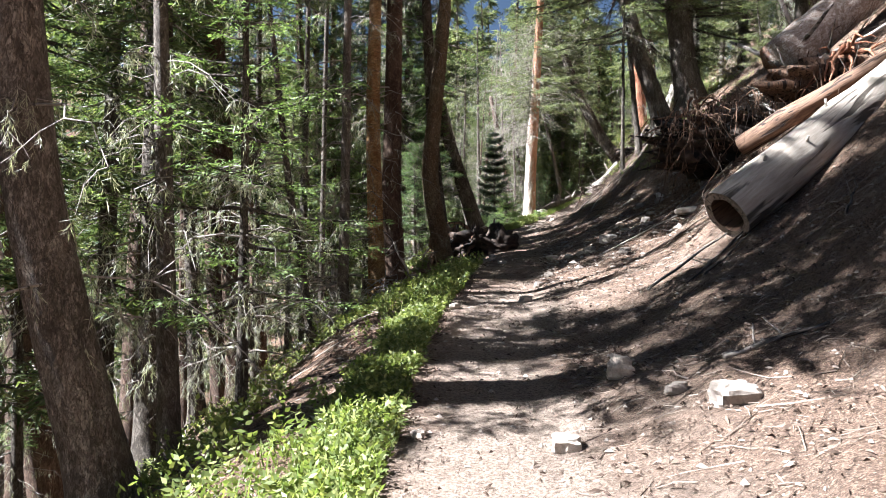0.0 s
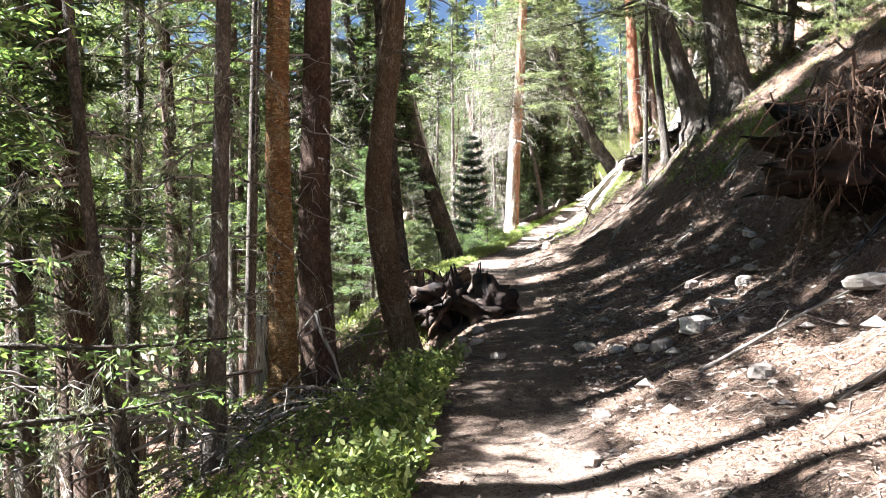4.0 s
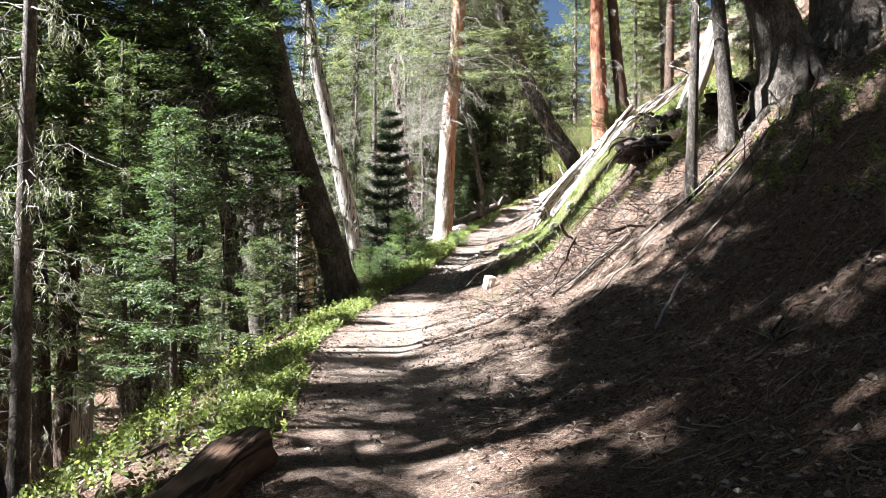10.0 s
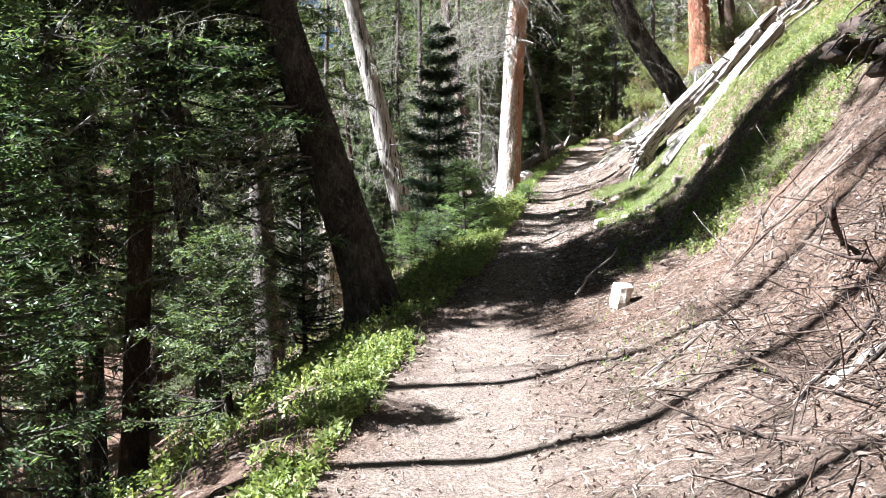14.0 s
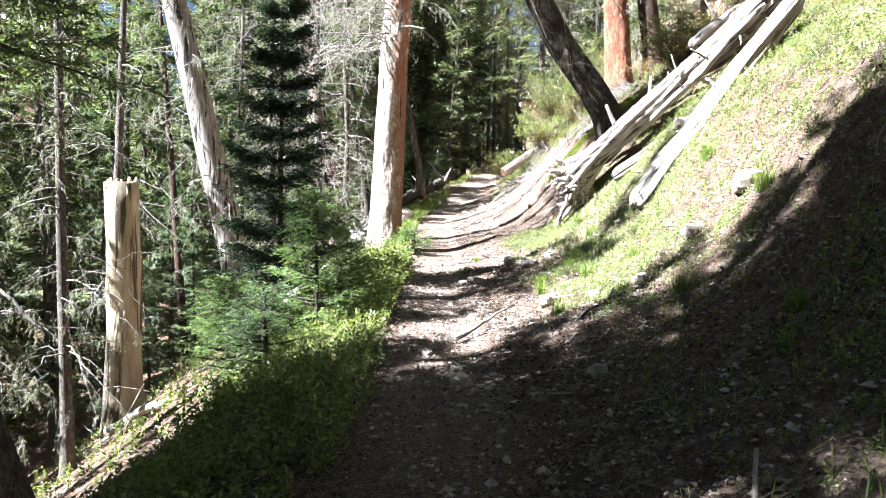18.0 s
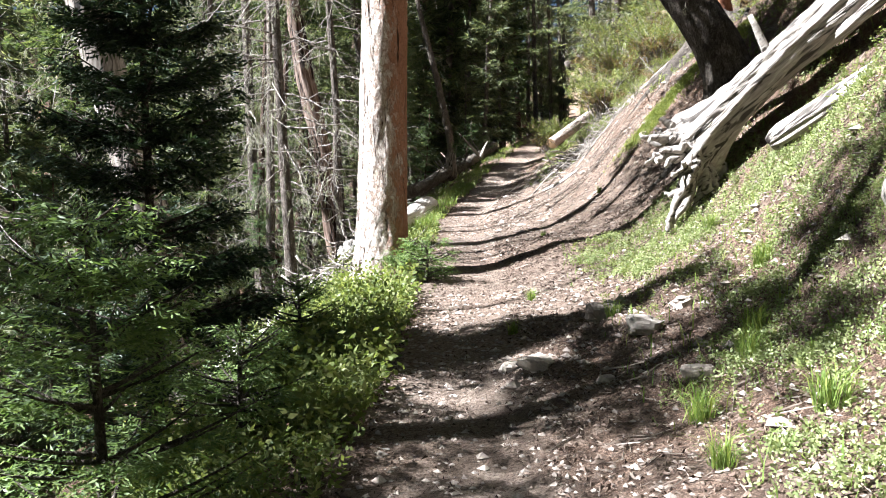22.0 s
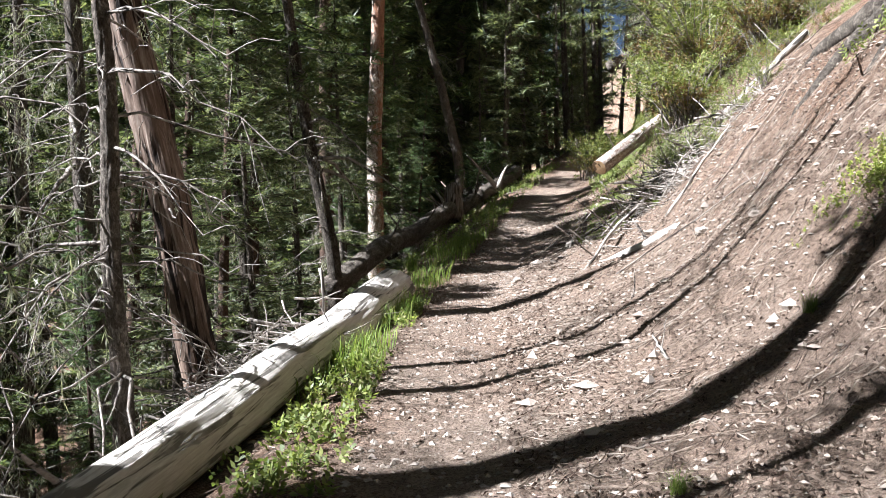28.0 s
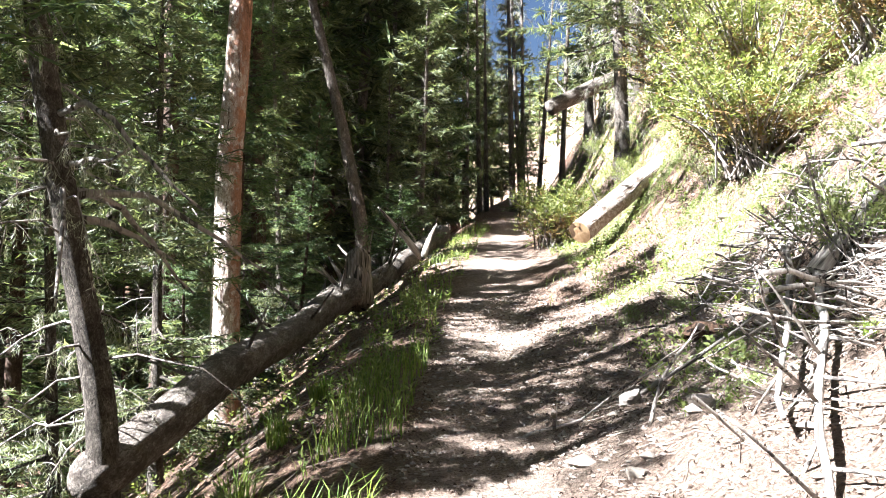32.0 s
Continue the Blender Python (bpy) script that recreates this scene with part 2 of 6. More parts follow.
NEEDLE = leafy("needles", (0.028, 0.044, 0.018), (0.071, 0.097, 0.037), (0.172, 0.190, 0.078))
NEEDLE_PALE = leafy("needles_pale", (0.046, 0.062, 0.032), (0.112, 0.130, 0.066), (0.27, 0.275, 0.155))
NEEDLE_FIR = leafy("needles_fir", (0.031, 0.054, 0.025), (0.073, 0.107, 0.048), (0.156, 0.194, 0.085))
# darker copy of the needles: a fir's shade is put into its colour
NEEDLE_SHADED = leafy("needles_shaded", (0.015, 0.028, 0.015), (0.033, 0.053, 0.027), (0.070, 0.095, 0.046), 0.25)
NEEDLE_NEW = leafy("needles_fresh", (0.068, 0.108, 0.036), (0.125, 0.180, 0.060), (0.215, 0.270, 0.105))
NEEDLE_DRY = leafy("needles_dry", (0.10, 0.062, 0.03), (0.17, 0.11, 0.05), (0.25, 0.175, 0.085), 0.25)
LICHEN = leafy("lichen", (0.17, 0.172, 0.13), (0.28, 0.282, 0.225), (0.43, 0.425, 0.355), 0.3)
HERB = leafy("herb_leaves", (0.078, 0.106, 0.030), (0.158, 0.188, 0.058), (0.29, 0.300, 0.115), 0.4)
GRASS = leafy("grass_blades", (0.085, 0.135, 0.028), (0.15, 0.205, 0.045), (0.28, 0.30, 0.085), 0.4)
JUNIPER = leafy("juniper_leaves", (0.075, 0.095, 0.028), (0.15, 0.170, 0.050), (0.27, 0.270, 0.095), 0.3)
COVER = leafy("ground_cover_leaves", (0.11, 0.14, 0.05), (0.205, 0.235, 0.095), (0.33, 0.345, 0.18), 0.3)
MOSS = leafy("moss", (0.09, 0.115, 0.02), (0.16, 0.185, 0.035), (0.25, 0.26, 0.06), 0.2)


def soil():
    m, nt, b = mat("forest_soil")
    v = coords(nt)
    # both masks also carry sun and shade into the soil colour
    tread_sun = nt.nodes.new("ShaderNodeAttribute")
    tread_sun.attribute_name = "tread_sun"
    duff_shade = nt.nodes.new("ShaderNodeAttribute")
    duff_shade.attribute_name = "duff_shade"
    big = tex(nt, v, 0.9, 5, 0.6)
    mid = tex(nt, v, 7.0, 6, 0.7)
    fine = tex(nt, v, 55.0, 6, 0.75)
    fibre = tex(nt, coords(nt, (1.0, 2.6, 1.6)), 38.0, 5, 0.7, 1.6)
    base = ramp(nt, mid, [(0.36, (0.038, 0.025, 0.018)), (0.50, (0.14, 0.098, 0.072)), (0.62, (0.36, 0.29, 0.23))])
    litter = ramp(nt, fibre, [(0.40, (0.022, 0.012, 0.008)), (0.5, (0.135, 0.070, 0.043)), (0.58, (0.40, 0.29, 0.21))])
    red = mixed(nt, ramp(nt, big, [(0.40, (0, 0, 0)), (0.60, (1, 1, 1))]), base, litter)
    dust = ramp(nt, fine, [(0.30, (0.20, 0.148, 0.112)), (0.6, (0.36, 0.29, 0.235)), (0.8, (0.52, 0.45, 0.385))])
    col = mixed(nt, tread_sun.outputs["Fac"], red, dust)
    col = mixed(nt, calc(nt, 'MULTIPLY', duff_shade.outputs["Fac"], 0.85), col, litter)
    col = mixed(nt, ramp(nt, fine, [(0.36, (0.75,) * 3), (0.52, (0, 0, 0))]), col, (0.06, 0.042, 0.031))
    set_base(nt, b, col, 0.95, 0.12)
    bump(nt, b, calc(nt, 'ADD', calc(nt, 'MULTIPLY', mid, 0.8), calc(nt, 'ADD', calc(nt, 'MULTIPLY', fine, 0.35), calc(nt, 'MULTIPLY', fibre, 0.5))), 1.0, 0.07)
    return m


SOIL = soil()


def stony(name, a, b_, c):
    m, nt, b = mat(name)
    info = nt.nodes.new("ShaderNodeObjectInfo")
    g = nt.nodes.new("ShaderNodeNewGeometry")
    v = coords(nt)
    n1, n2 = tex(nt, v, 9, 5, 0.65), tex(nt, v, 70, 5, 0.7)
    col = ramp(nt, n1, [(0.3, a), (0.5, b_), (0.72, c)])
    vary = calc(nt, 'FRACT', calc(nt, 'ADD', info.outputs["Random"], g.outputs["Random Per Island"]))
    col = mixed(nt, 1.0, col, ramp(nt, vary, [(0, (0.62, 0.60, 0.58)), (1, (1.1, 1.06, 1.0))]), 'MULTIPLY')
    col = mixed(nt, ramp(nt, n2, [(0.3, (0.5,) * 3), (0.5, (0, 0, 0))]), col, a)
    set_base(nt, b, col, 0.88, 0.2)
    bump(nt, b, calc(nt, 'ADD', n1, calc(nt, 'MULTIPLY', n2, 0.3)), 0.6, 0.02)
    return m


STONE = stony("stone", (0.17, 0.145, 0.125), (0.34, 0.30, 0.265), (0.50, 0.46, 0.41))
STONE_PALE = stony("stone_pale", (0.27, 0.235, 0.20), (0.45, 0.41, 0.365), (0.62, 0.59, 0.545))


def scrap(name, stops):
    """Litter scraps: tone varies piece by piece."""
    m, nt, b = mat(name)
    g = nt.nodes.new("ShaderNodeNewGeometry")
    col = ramp(nt, g.outputs["Random Per Island"], stops)
    n = tex(nt, coords(nt), 45, 4)
    col = mixed(nt, 1.0, col, ramp(nt, n, [(0.3, (0.6,) * 3), (0.7, (1.1,) * 3)]), 'MULTIPLY')
    set_base(nt, b, col, 0.9, 0.15)
    return m


CHIPS = scrap("bark_chips", [(0, (0.040, 0.026, 0.019)), (0.5, (0.12, 0.084, 0.063)), (0.85, (0.20, 0.155, 0.122)), (1, (0.29, 0.24, 0.20))])
TWIGS = scrap("fallen_twigs", [(0, (0.05, 0.033, 0.025)), (0.55, (0.19, 0.15, 0.118)), (1, (0.29, 0.245, 0.205))])


# ---- ground ----
# trail: y, x, z
TY=np.array([-40,-6,0,3,7,10,13,16,18,21,24,27,30,33,36,39,42,45,47.7,51,55,58.7,64.8,75,100,160.])
TX=np.array([-1.5,-.1,0,.2,.4,.75,1.1,1.35,1.45,1.45,1.9,2.55,3.2,3.75,4.35,4.95,5.5,6.1,7.0,8.1,9.5,10.9,13.3,17.2,27,50])
TZ=np.array([-2.5,-.4,0,.3,.75,1.0,1.3,1.6,1.76,1.76,1.82,1.98,2.16,2.36,2.55,2.8,3.02,3.22,3.5,4.0,4.6,5.15,6.05,7.5,10.5,16])


def smooth(y,V):
    # smoothed polyline
    o=0
    for d,w in ((-1.2,.25),(0,.5),(1.2,.25)): o=o+w*np.interp(y+d,TY,V)
    return o


def uphill(d):
    d=np.maximum(d,0); c=3.3
    a=.2*d+.09*d*d
    b=.2*c+.09*c*c+.76*(d-c)
    h=np.where(d<c,a,b)
    # far: eases off
    far=np.maximum(d-40,0)
    return h-.6*far*(far/(far+20))


def downhill(d):
    d=np.maximum(d,0)
    return np.where(d<1.2,-.35*d*d/1.2*.8, -.336-.72*(d-1.2)) + .6*np.maximum(d-9,0)*np.minimum(1,np.maximum(d-9,0)/12) + .55*np.maximum(d-34,0)*np.minimum(1,np.maximum(d-34,0)/15)-.35*np.maximum(d-120,0)


def vnoise(x, y, seed=0):
    """Smooth value noise from -1 to 1."""
    x, y = np.asarray(x, float), np.asarray(y, float)
    xi, yi = np.floor(x), np.floor(y)
    fx, fy = x - xi, y - yi
    fx, fy = fx * fx * (3 - 2 * fx), fy * fy * (3 - 2 * fy)

    def h(a, b):
        s = np.sin(a * 127.1 + b * 311.7 + seed * 74.7) * 43758.5453
        return 2 * (s - np.floor(s)) - 1

    return (h(xi, yi) * (1 - fx) + h(xi + 1, yi) * fx) * (1 - fy) + (h(xi, yi + 1) * (1 - fx) + h(xi + 1, yi + 1) * fx) * fy


def off_trail(x, y):
    return x - smooth(y, TX)


def height(x, y):
    """The ground: a trodden bench across a steep hillside that rises to +x and falls to -x."""
    d, z = off_trail(x, y), smooth(y, TZ)
    e = np.clip((d - 1.7) / 2.0, 0, 1)
    e = e * e * (3 - 2 * e)
    z = z + uphill(d - .25) + downhill(-d - .35) + e * np.interp(y, [0, 14, 19, 23, 28, 40, 46, 56, 62], [.35, .4, .55, .6, .95, 1.0, .6, .8, .8])
    z = z + np.interp(y, [52, 62], [0, .55]) * np.clip(d - 1.3, 0, 6)
    wild = np.clip((np.abs(d - .05) - .35) / .8, 0, 1)
    z = z + wild * (.07 * vnoise(x * .9, y * .9, 1) + .035 * vnoise(x * 2.7, y * 2.7, 2)) + (.006 + .016 * wild) * vnoise(x * 7, y * 7, 3)
    bank = np.clip((d - .8) / 1.2, 0, 1) * np.clip((9 - d) / 3, 0, 1) * np.interp(y, [7, 10, 24, 27, 60], [.3, 1, 1, .45, .45])
    z = z + bank * (.085 * vnoise(x * .55 + 3, y * 2.1, 11) + .045 * np.abs(vnoise(x * 1.3, y * 5.2, 12)) + .02 * vnoise(x * 4, y * 9, 13))
    z = z - .8 * np.exp(-((x - 8.3) ** 2 + (y - 38.7) ** 2) / 1.6)          # hollow behind the twisted log
    z = z - .38 * np.exp(-((x - 7.35) ** 2 + (y - 35.55) ** 2) / .9)          # scoop under the twisted log
    z = z - 1.0 * np.exp(-((x + .35) ** 2 / .55 + (y - 13.7) ** 2 / .9))          # pit under the bowed trunk
    far = np.clip((np.abs(d) - 12) / 30, 0, 1)
    return z + far * 2.5 * vnoise(x * .05, y * .05, 4)


def gz(x, y):
    return float(height(np.float64(x), np.float64(y)))


# ---- mesh tools ----
class Soup:
    """Gathers vertices and faces of one mesh."""

    def __init__(self):
        self.v, self.f, self.n = [], [], 0

    def add(self, v, *faces):
        v = np.asarray(v, float)
        self.v.append(v)
        for f in faces:
            if len(f):
                self.f.append(np.asarray(f, np.int64) + self.n)
        self.n += len(v)
        return self

    def mesh(self, name, material, smooth_shade=True):
        me = bpy.data.meshes.new(name)
        if self.n:
            v = np.concatenate(self.v)
            idx = np.concatenate([f.ravel() for f in self.f])
            size = np.concatenate([np.full(len(f), f.shape[1]) for f in self.f])
            me.vertices.add(len(v))
            me.loops.add(len(idx))
            me.polygons.add(len(size))
            me.vertices.foreach_set("co", v.ravel())
            me.loops.foreach_set("vertex_index", idx.astype(np.int32))
            me.polygons.foreach_set("loop_start", np.concatenate([[0], np.cumsum(size)[:-1]]).astype(np.int32))
            me.polygons.foreach_set("use_smooth", np.full(len(size), smooth_shade))
            me.update(calc_edges=True)
        me.materials.append(material)
        return me


def part(name, soup, material, parent=None, label="", smooth_shade=True):
    ob = new(name, soup.mesh(name, material, smooth_shade) if isinstance(soup, Soup) else soup)
    ob.parent = parent
    return tagged(ob, label)


def thing(name, at, label, category, group="", rz=0.0):
    ob = new(name)
    ob.empty_display_size = 0.1
    ob.matrix_basis = pose(*at, 0, 0, rz)
    return tagged(ob, label, category, group)


def tube(path, radii, seg=8, rough=0.0, rng=None, caps=True, lobes=0.0, squash=1.0):
    """A round limb along a path. rough: uneven outline; lobes: ribs that run along it. Gives vertices, quads and cap triangles."""
    p = np.asarray(path, float)
    n = len(p)
    r = np.broadcast_to(np.asarray(radii, float), (n,))
    t = np.gradient(p, axis=0)
    t /= np.linalg.norm(t, axis=1)[:, None] + 1e-9
    ref = np.array([1.0, 0.3, 0.1]) if abs(t[n // 2][2]) > 0.7 else np.array([0.0, 0.0, 1.0])
    a = ref - t * (t @ ref)[:, None]
    a /= np.linalg.norm(a, axis=1)[:, None] + 1e-9
    b = np.cross(t, a)
    ang = np.arange(seg) / seg * 2 * np.pi
    rad = np.repeat(r[:, None], seg, 1)
    if rng is not None and rough:
        s = rng.uniform(0, 99)
        along = np.arange(n)[:, None] * 0.45
        rad = rad * (1 + rough * vnoise(np.cos(ang)[None] * 1.6 + s, along + np.sin(ang)[None] * 1.6, 5) + rough * .5 * vnoise(np.cos(ang)[None] * 4 + s, along * 2.3 + np.sin(ang)[None] * 4, 6))
    if lobes:
        s = rng.uniform(0, 6)
        rad = rad * (1 + lobes * (np.sin(5 * ang + s)[None] * .6 + np.sin(8 * ang + 2 * s)[None] * .4))
    v = p[:, None] + rad[..., None] * (np.cos(ang)[None, :, None] * a[:, None] + squash * np.sin(ang)[None, :, None] * b[:, None])
    i = np.arange(n - 1)[:, None] * seg
    j = np.arange(seg)[None]
    k = (j + 1) % seg
    quads = np.stack([i + j, i + k, i + seg + k, i + seg + j], -1).reshape(-1, 4)
    v = v.reshape(-1, 3)
    if not caps:
        return v, quads
    v = np.concatenate([v, p[:1], p[-1:]])
    j = np.arange(seg)
    tri = np.concatenate([np.stack([(j + 1) % seg, j, np.full(seg, n * seg)], 1),
                          np.stack([(n - 1) * seg + j, (n - 1) * seg + (j + 1) % seg, np.full(seg, n * seg + 1)], 1)])
    return v, quads, tri


def bent(a, b, n, sag=0.0, wob=0.0, rng=None):
    """A path from a to b that sags and wavers."""
    a, b = np.asarray(a, float), np.asarray(b, float)
    s = np.linspace(0, 1, n)[:, None]
    p = a + (b - a) * s
    p[:, 2] -= (sag * 4 * s * (1 - s))[:, 0]
    if rng is not None and wob:
        w = rng.normal(0, wob, (n, 3))
        w[0] = 0
        p += np.cumsum(w, 0) * .6
    return p


def unit(v):
    return v / (np.linalg.norm(v, axis=-1, keepdims=True) + 1e-9)


def sprays(soup, P, D, L, n, length, width, rng, spread=.8, flat=.35, coarse=False):
    """Needles or leaves in rows on both sides of short twigs: pointed blades of their own."""
    N = len(P)
    if not N:
        return
    P, D, L = np.asarray(P, float), unit(np.asarray(D, float)), np.asarray(L, float)
    up = unit(np.array([0, 0, 1.0]) + rng.normal(0, flat, (N, 3)))
    S = unit(np.cross(D, up))
    k = np.arange(n)
    base = P[:, None] + D[:, None] * (L[:, None] * (k[None] + rng.random((N, n)) * .5) / n)[..., None]
    sgn = np.where(k % 2 == 0, 1.0, -1.0)[None, :, None]
    ln = (length * rng.uniform(.65, 1.25, (N, n)))[..., None]
    way = unit(D[:, None] * rng.uniform(.35, .9, (N, n, 1)) + S[:, None] * sgn * spread + rng.normal(0, .22, (N, n, 3)))
    side = unit(np.cross(way, up[:, None] + rng.normal(0, .5, (N, n, 3))))
    if coarse:
        v = np.stack([base + side * width * .5, base + way * ln, base - side * width * .5], 2).reshape(-1, 3)
        soup.add(v, np.arange(N * n * 3).reshape(-1, 3))
        return
    mid = base + way * ln * .4
    v = np.stack([base, mid + side * width * .5, base + way * ln, mid - side * width * .5], 2).reshape(-1, 3)
    q = np.arange(N * n * 4).reshape(-1, 4)
    soup.add(v, np.concatenate([q[:, :3], q[:, [0, 2, 3]]]))


# ---- the ground sheet ----
def build_ground():
    ys = np.concatenate([np.arange(-60, -4, 4.0), np.arange(-4, 0, .5), np.arange(0, 58, .1), np.arange(58, 75, .5), np.arange(75, 140, 4.0), np.arange(140, 2600, 60.0)])
    ds = np.concatenate([-np.geomspace(1500, 13, 26), np.arange(-12, -3, .5), np.arange(-3, -1.2, .14), np.arange(-1.2, 3.6, .075), np.arange(3.6, 6, .2), np.arange(6, 13, .7), np.geomspace(13.5, 1500, 26)])
    Y, D = np.meshgrid(ys, ds, indexing="ij")
    X = smooth(Y, TX) + D
    Z = height(X, Y)
    n, m = Y.shape
    i = np.arange(n - 1)[:, None] * m + np.arange(m - 1)[None]
    quads = np.stack([i, i + 1, i + m + 1, i + m], -1).reshape(-1, 4)
    s = Soup().add(np.stack([X, Y, Z], -1).reshape(-1, 3), quads)
    me = s.mesh("ground", SOIL)
    edge = .12 * vnoise(Y * 1.3, D * 2, 8)
    tread_sun = np.clip(1 - (np.abs(D - .08 + edge) - .28) / .35, 0, 1)
    # trodden dust, painted darker on shaded stretches and paler on sunlit ones
    tread_sun = tread_sun * np.interp(Y, [8.5, 10, 17, 18.5, 24.5, 26.5, 37, 39], [.8, .3, .3, .75, .7, .4, .45, .55])
    # loose scree, plus a sunlit strip of bank painted paler before y 25
    slide_sun = np.clip(1.4 - np.abs(D - 1.4) / 1.3, 0, 1) * np.interp(Y, [0, 3, 5, 9, 11, 17, 18.5, 23, 25, 34, 37, 40, 50, 52], [.5, .5, .35, .35, 0, 0, .6, .6, .1, .1, .45, .6, .6, .1])
    slide_sun *= np.where((Y > 15) & (Y < 26), np.clip((2.3 - D) / .9, 0, 1), 1)
    # needle litter, thickened to darken the soil where bank and slope are shaded
    duff_shade = np.clip((np.abs(D) - .5) / .8, 0, 1) * np.where((D < 0) | ((D > 4.5) & (Y < 38)), 1.0, np.interp(Y, [0, 8, 10, 17, 18.5, 24, 28, 60], [.7, .6, .95, .95, .7, .6, .3, .25]))
    for key, a in (("tread_sun", np.maximum(tread_sun, slide_sun)), ("duff_shade", duff_shade)):
        at = me.attributes.new(key, 'FLOAT', 'POINT')
        at.data.foreach_set("value", np.ascontiguousarray(a, dtype=np.float32).ravel())
    ob = new("ground", me)
    return tagged(ob, "brown hillside soil with needle litter and trodden dirt trail", "ground", kind="structure")


build_ground()


# ---- trees ----
class Axis:
    """A stem's centre line: offsets (dx, dy) at given heights."""

    def __init__(self, knots, H):
        k = np.array([(0, 0, 0), *knots], float)
        if k[-1, 0] < H:
            w = (k[-1] - k[-2]) / max(k[-1, 0] - k[-2, 0], 1e-6) if len(k) > 1 else np.array([1, 0, 0])
            k = np.vstack([k, k[-1] + w * (H - k[-1, 0]) * np.array([1, .7, .7])])
            k[-1, 0] = H
        self.k = k

    def __call__(self, z):
        out = np.stack([np.interp(z, self.k[:, 0], self.k[:, 1]), np.interp(z, self.k[:, 0], self.k[:, 2]), np.asarray(z, float)], -1)
        return out


def stem(axis, H, r0, r1, rng, seg=14, flare=.5, sink=.9, rough=.05):
    z = np.concatenate([np.linspace(-sink, .0, 5)[:-1], np.linspace(0, 1.2, 9), np.linspace(1.5, min(7, H), 18), np.linspace(min(7, H), H, 9)[1:]])
    z = z[z <= H]
    # ease the kinks of the centre line
    c = (axis(np.clip(z - .35, 0, H)) + axis(np.clip(z, 0, H)) * 2 + axis(np.clip(z + .35, 0, H))) / 4
    c[:, 2] = z
    r = r0 + (r1 - r0) * np.clip(z / H, 0, 1) ** .9
    r = r * (1 + flare * np.exp(-np.clip(z + .1, 0, None) / .28))
    return tube(c, r, seg, rough, rng, True, .035)


def scaly_stem(axis, H, r0, r1, rng, flare=.5, rough=.05, depth=.010):
    """A stem seen from near by: its bark stands out in scales, with cracks between them."""
    seg = 84
    z = np.concatenate([np.linspace(-.9, -.1, 4), np.arange(-.05, 6.0, .042), np.linspace(6.1, H, 9)])
    c = (axis(np.clip(z - .35, 0, H)) + axis(np.clip(z, 0, H)) * 2 + axis(np.clip(z + .35, 0, H))) / 4
    c[:, 2] = z
    r = r0 + (r1 - r0) * np.clip(z / H, 0, 1) ** .9
    r = r * (1 + flare * np.exp(-np.clip(z + .1, 0, None) / .28))
    v, quads, tri = tube(c, r, seg, 0, rng, True, .02)
    a = (np.arange(seg) / seg * 2 * np.pi - np.pi / 2) % (2 * np.pi)
    u, w = a[None] * r0 + 0 * z[:, None], z[:, None] + 0 * a[None]
    q = rng.uniform(0, 50)
    u2 = u + .02 * vnoise(u * 9 + q, w * 6, 41)
    w2 = w + .03 * vnoise(u * 8 + q, w * 7, 42)
    scale = np.abs(vnoise(u2 * 26 + q, w2 * 15, 43))
    plate = np.abs(vnoise(u2 * 47 + q, w2 * 31, 44))
    push = depth * (.75 * np.minimum(scale * 2.6, 1) + .45 * np.minimum(plate * 2.4, 1) - .5) + rough * r0 * (vnoise(np.cos(a)[None] * 1.6 + q, w * .9 + np.sin(a)[None] * 1.6, 45) + .3 * vnoise(np.cos(a)[None] * 4 + q, w * 3 + np.sin(a)[None] * 4, 46))
    ring = v[:len(z) * seg].reshape(len(z), seg, 3)
    out = unit(ring - c[:, None])
    ring += out * push[..., None]
    return v, quads, tri


def live_crown(wood, leaf, axis, H, z0, R, rng, per_m=9, tw=12, n=6, length=.085, width=.035, droop=.45, shape=.8, coarse=False, tier=0.0, clear=0.0):
    P, D, L = [], [], []
    count = int(per_m * (H - z0))
    for _ in range(count):
        z = z0 + (H - z0) * rng.random() ** .9
        if tier:
            z = z0 + min(round((z - z0) / tier) * tier + rng.normal(0, .03), H - z0 - .05)
        f = max((z - z0) / (H - z0), 0)
        ll = (R * (1 - f) ** shape * rng.uniform(.6, 1.15) + .12)
        az = rng.uniform(0, 2 * np.pi) if z > clear else rng.uniform(.55, 1.45) * np.pi
        d = np.array([np.cos(az), np.sin(az), 0])
        q = np.array([-d[1], d[0], 0])
        rise = .45 * f - droop * (1 - f) * rng.uniform(.5, 1.2)
        m = 4 if coarse else 6
        s = np.linspace(0, 1, m)
        c = axis(np.array([z]))[0] + d * (ll * s)[:, None]
        c[:, 2] += rise * ll * s + .18 * ll * s ** 2
        wood.add(*tube(c, np.linspace(.006 + .011 * ll, .003, m), 3 if coarse else 4, caps=False))
        k = int(tw * ll) + 4
        u = rng.uniform(.12, 1, k)
        at = np.stack([np.interp(u, s, c[:, i]) for i in range(3)], 1)
        sg = rng.choice([-1.0, 1.0], k)[:, None]
        way = d * rng.uniform(.35, .9, (k, 1)) + q * sg * rng.uniform(.4, 1, (k, 1)) + np.array([0, 0, -1]) * rng.uniform(-.1, .5, (k, 1))
        P.append(at)
        D.append(way)
        L.append((.30 * ll * (1.1 - u) + .13) * rng.uniform(.6, 1.2, k))
    if P:
        sprays(leaf, np.concatenate(P), np.concatenate(D), np.concatenate(L), n, length, width, rng, .5 if coarse else .8, coarse=coarse)


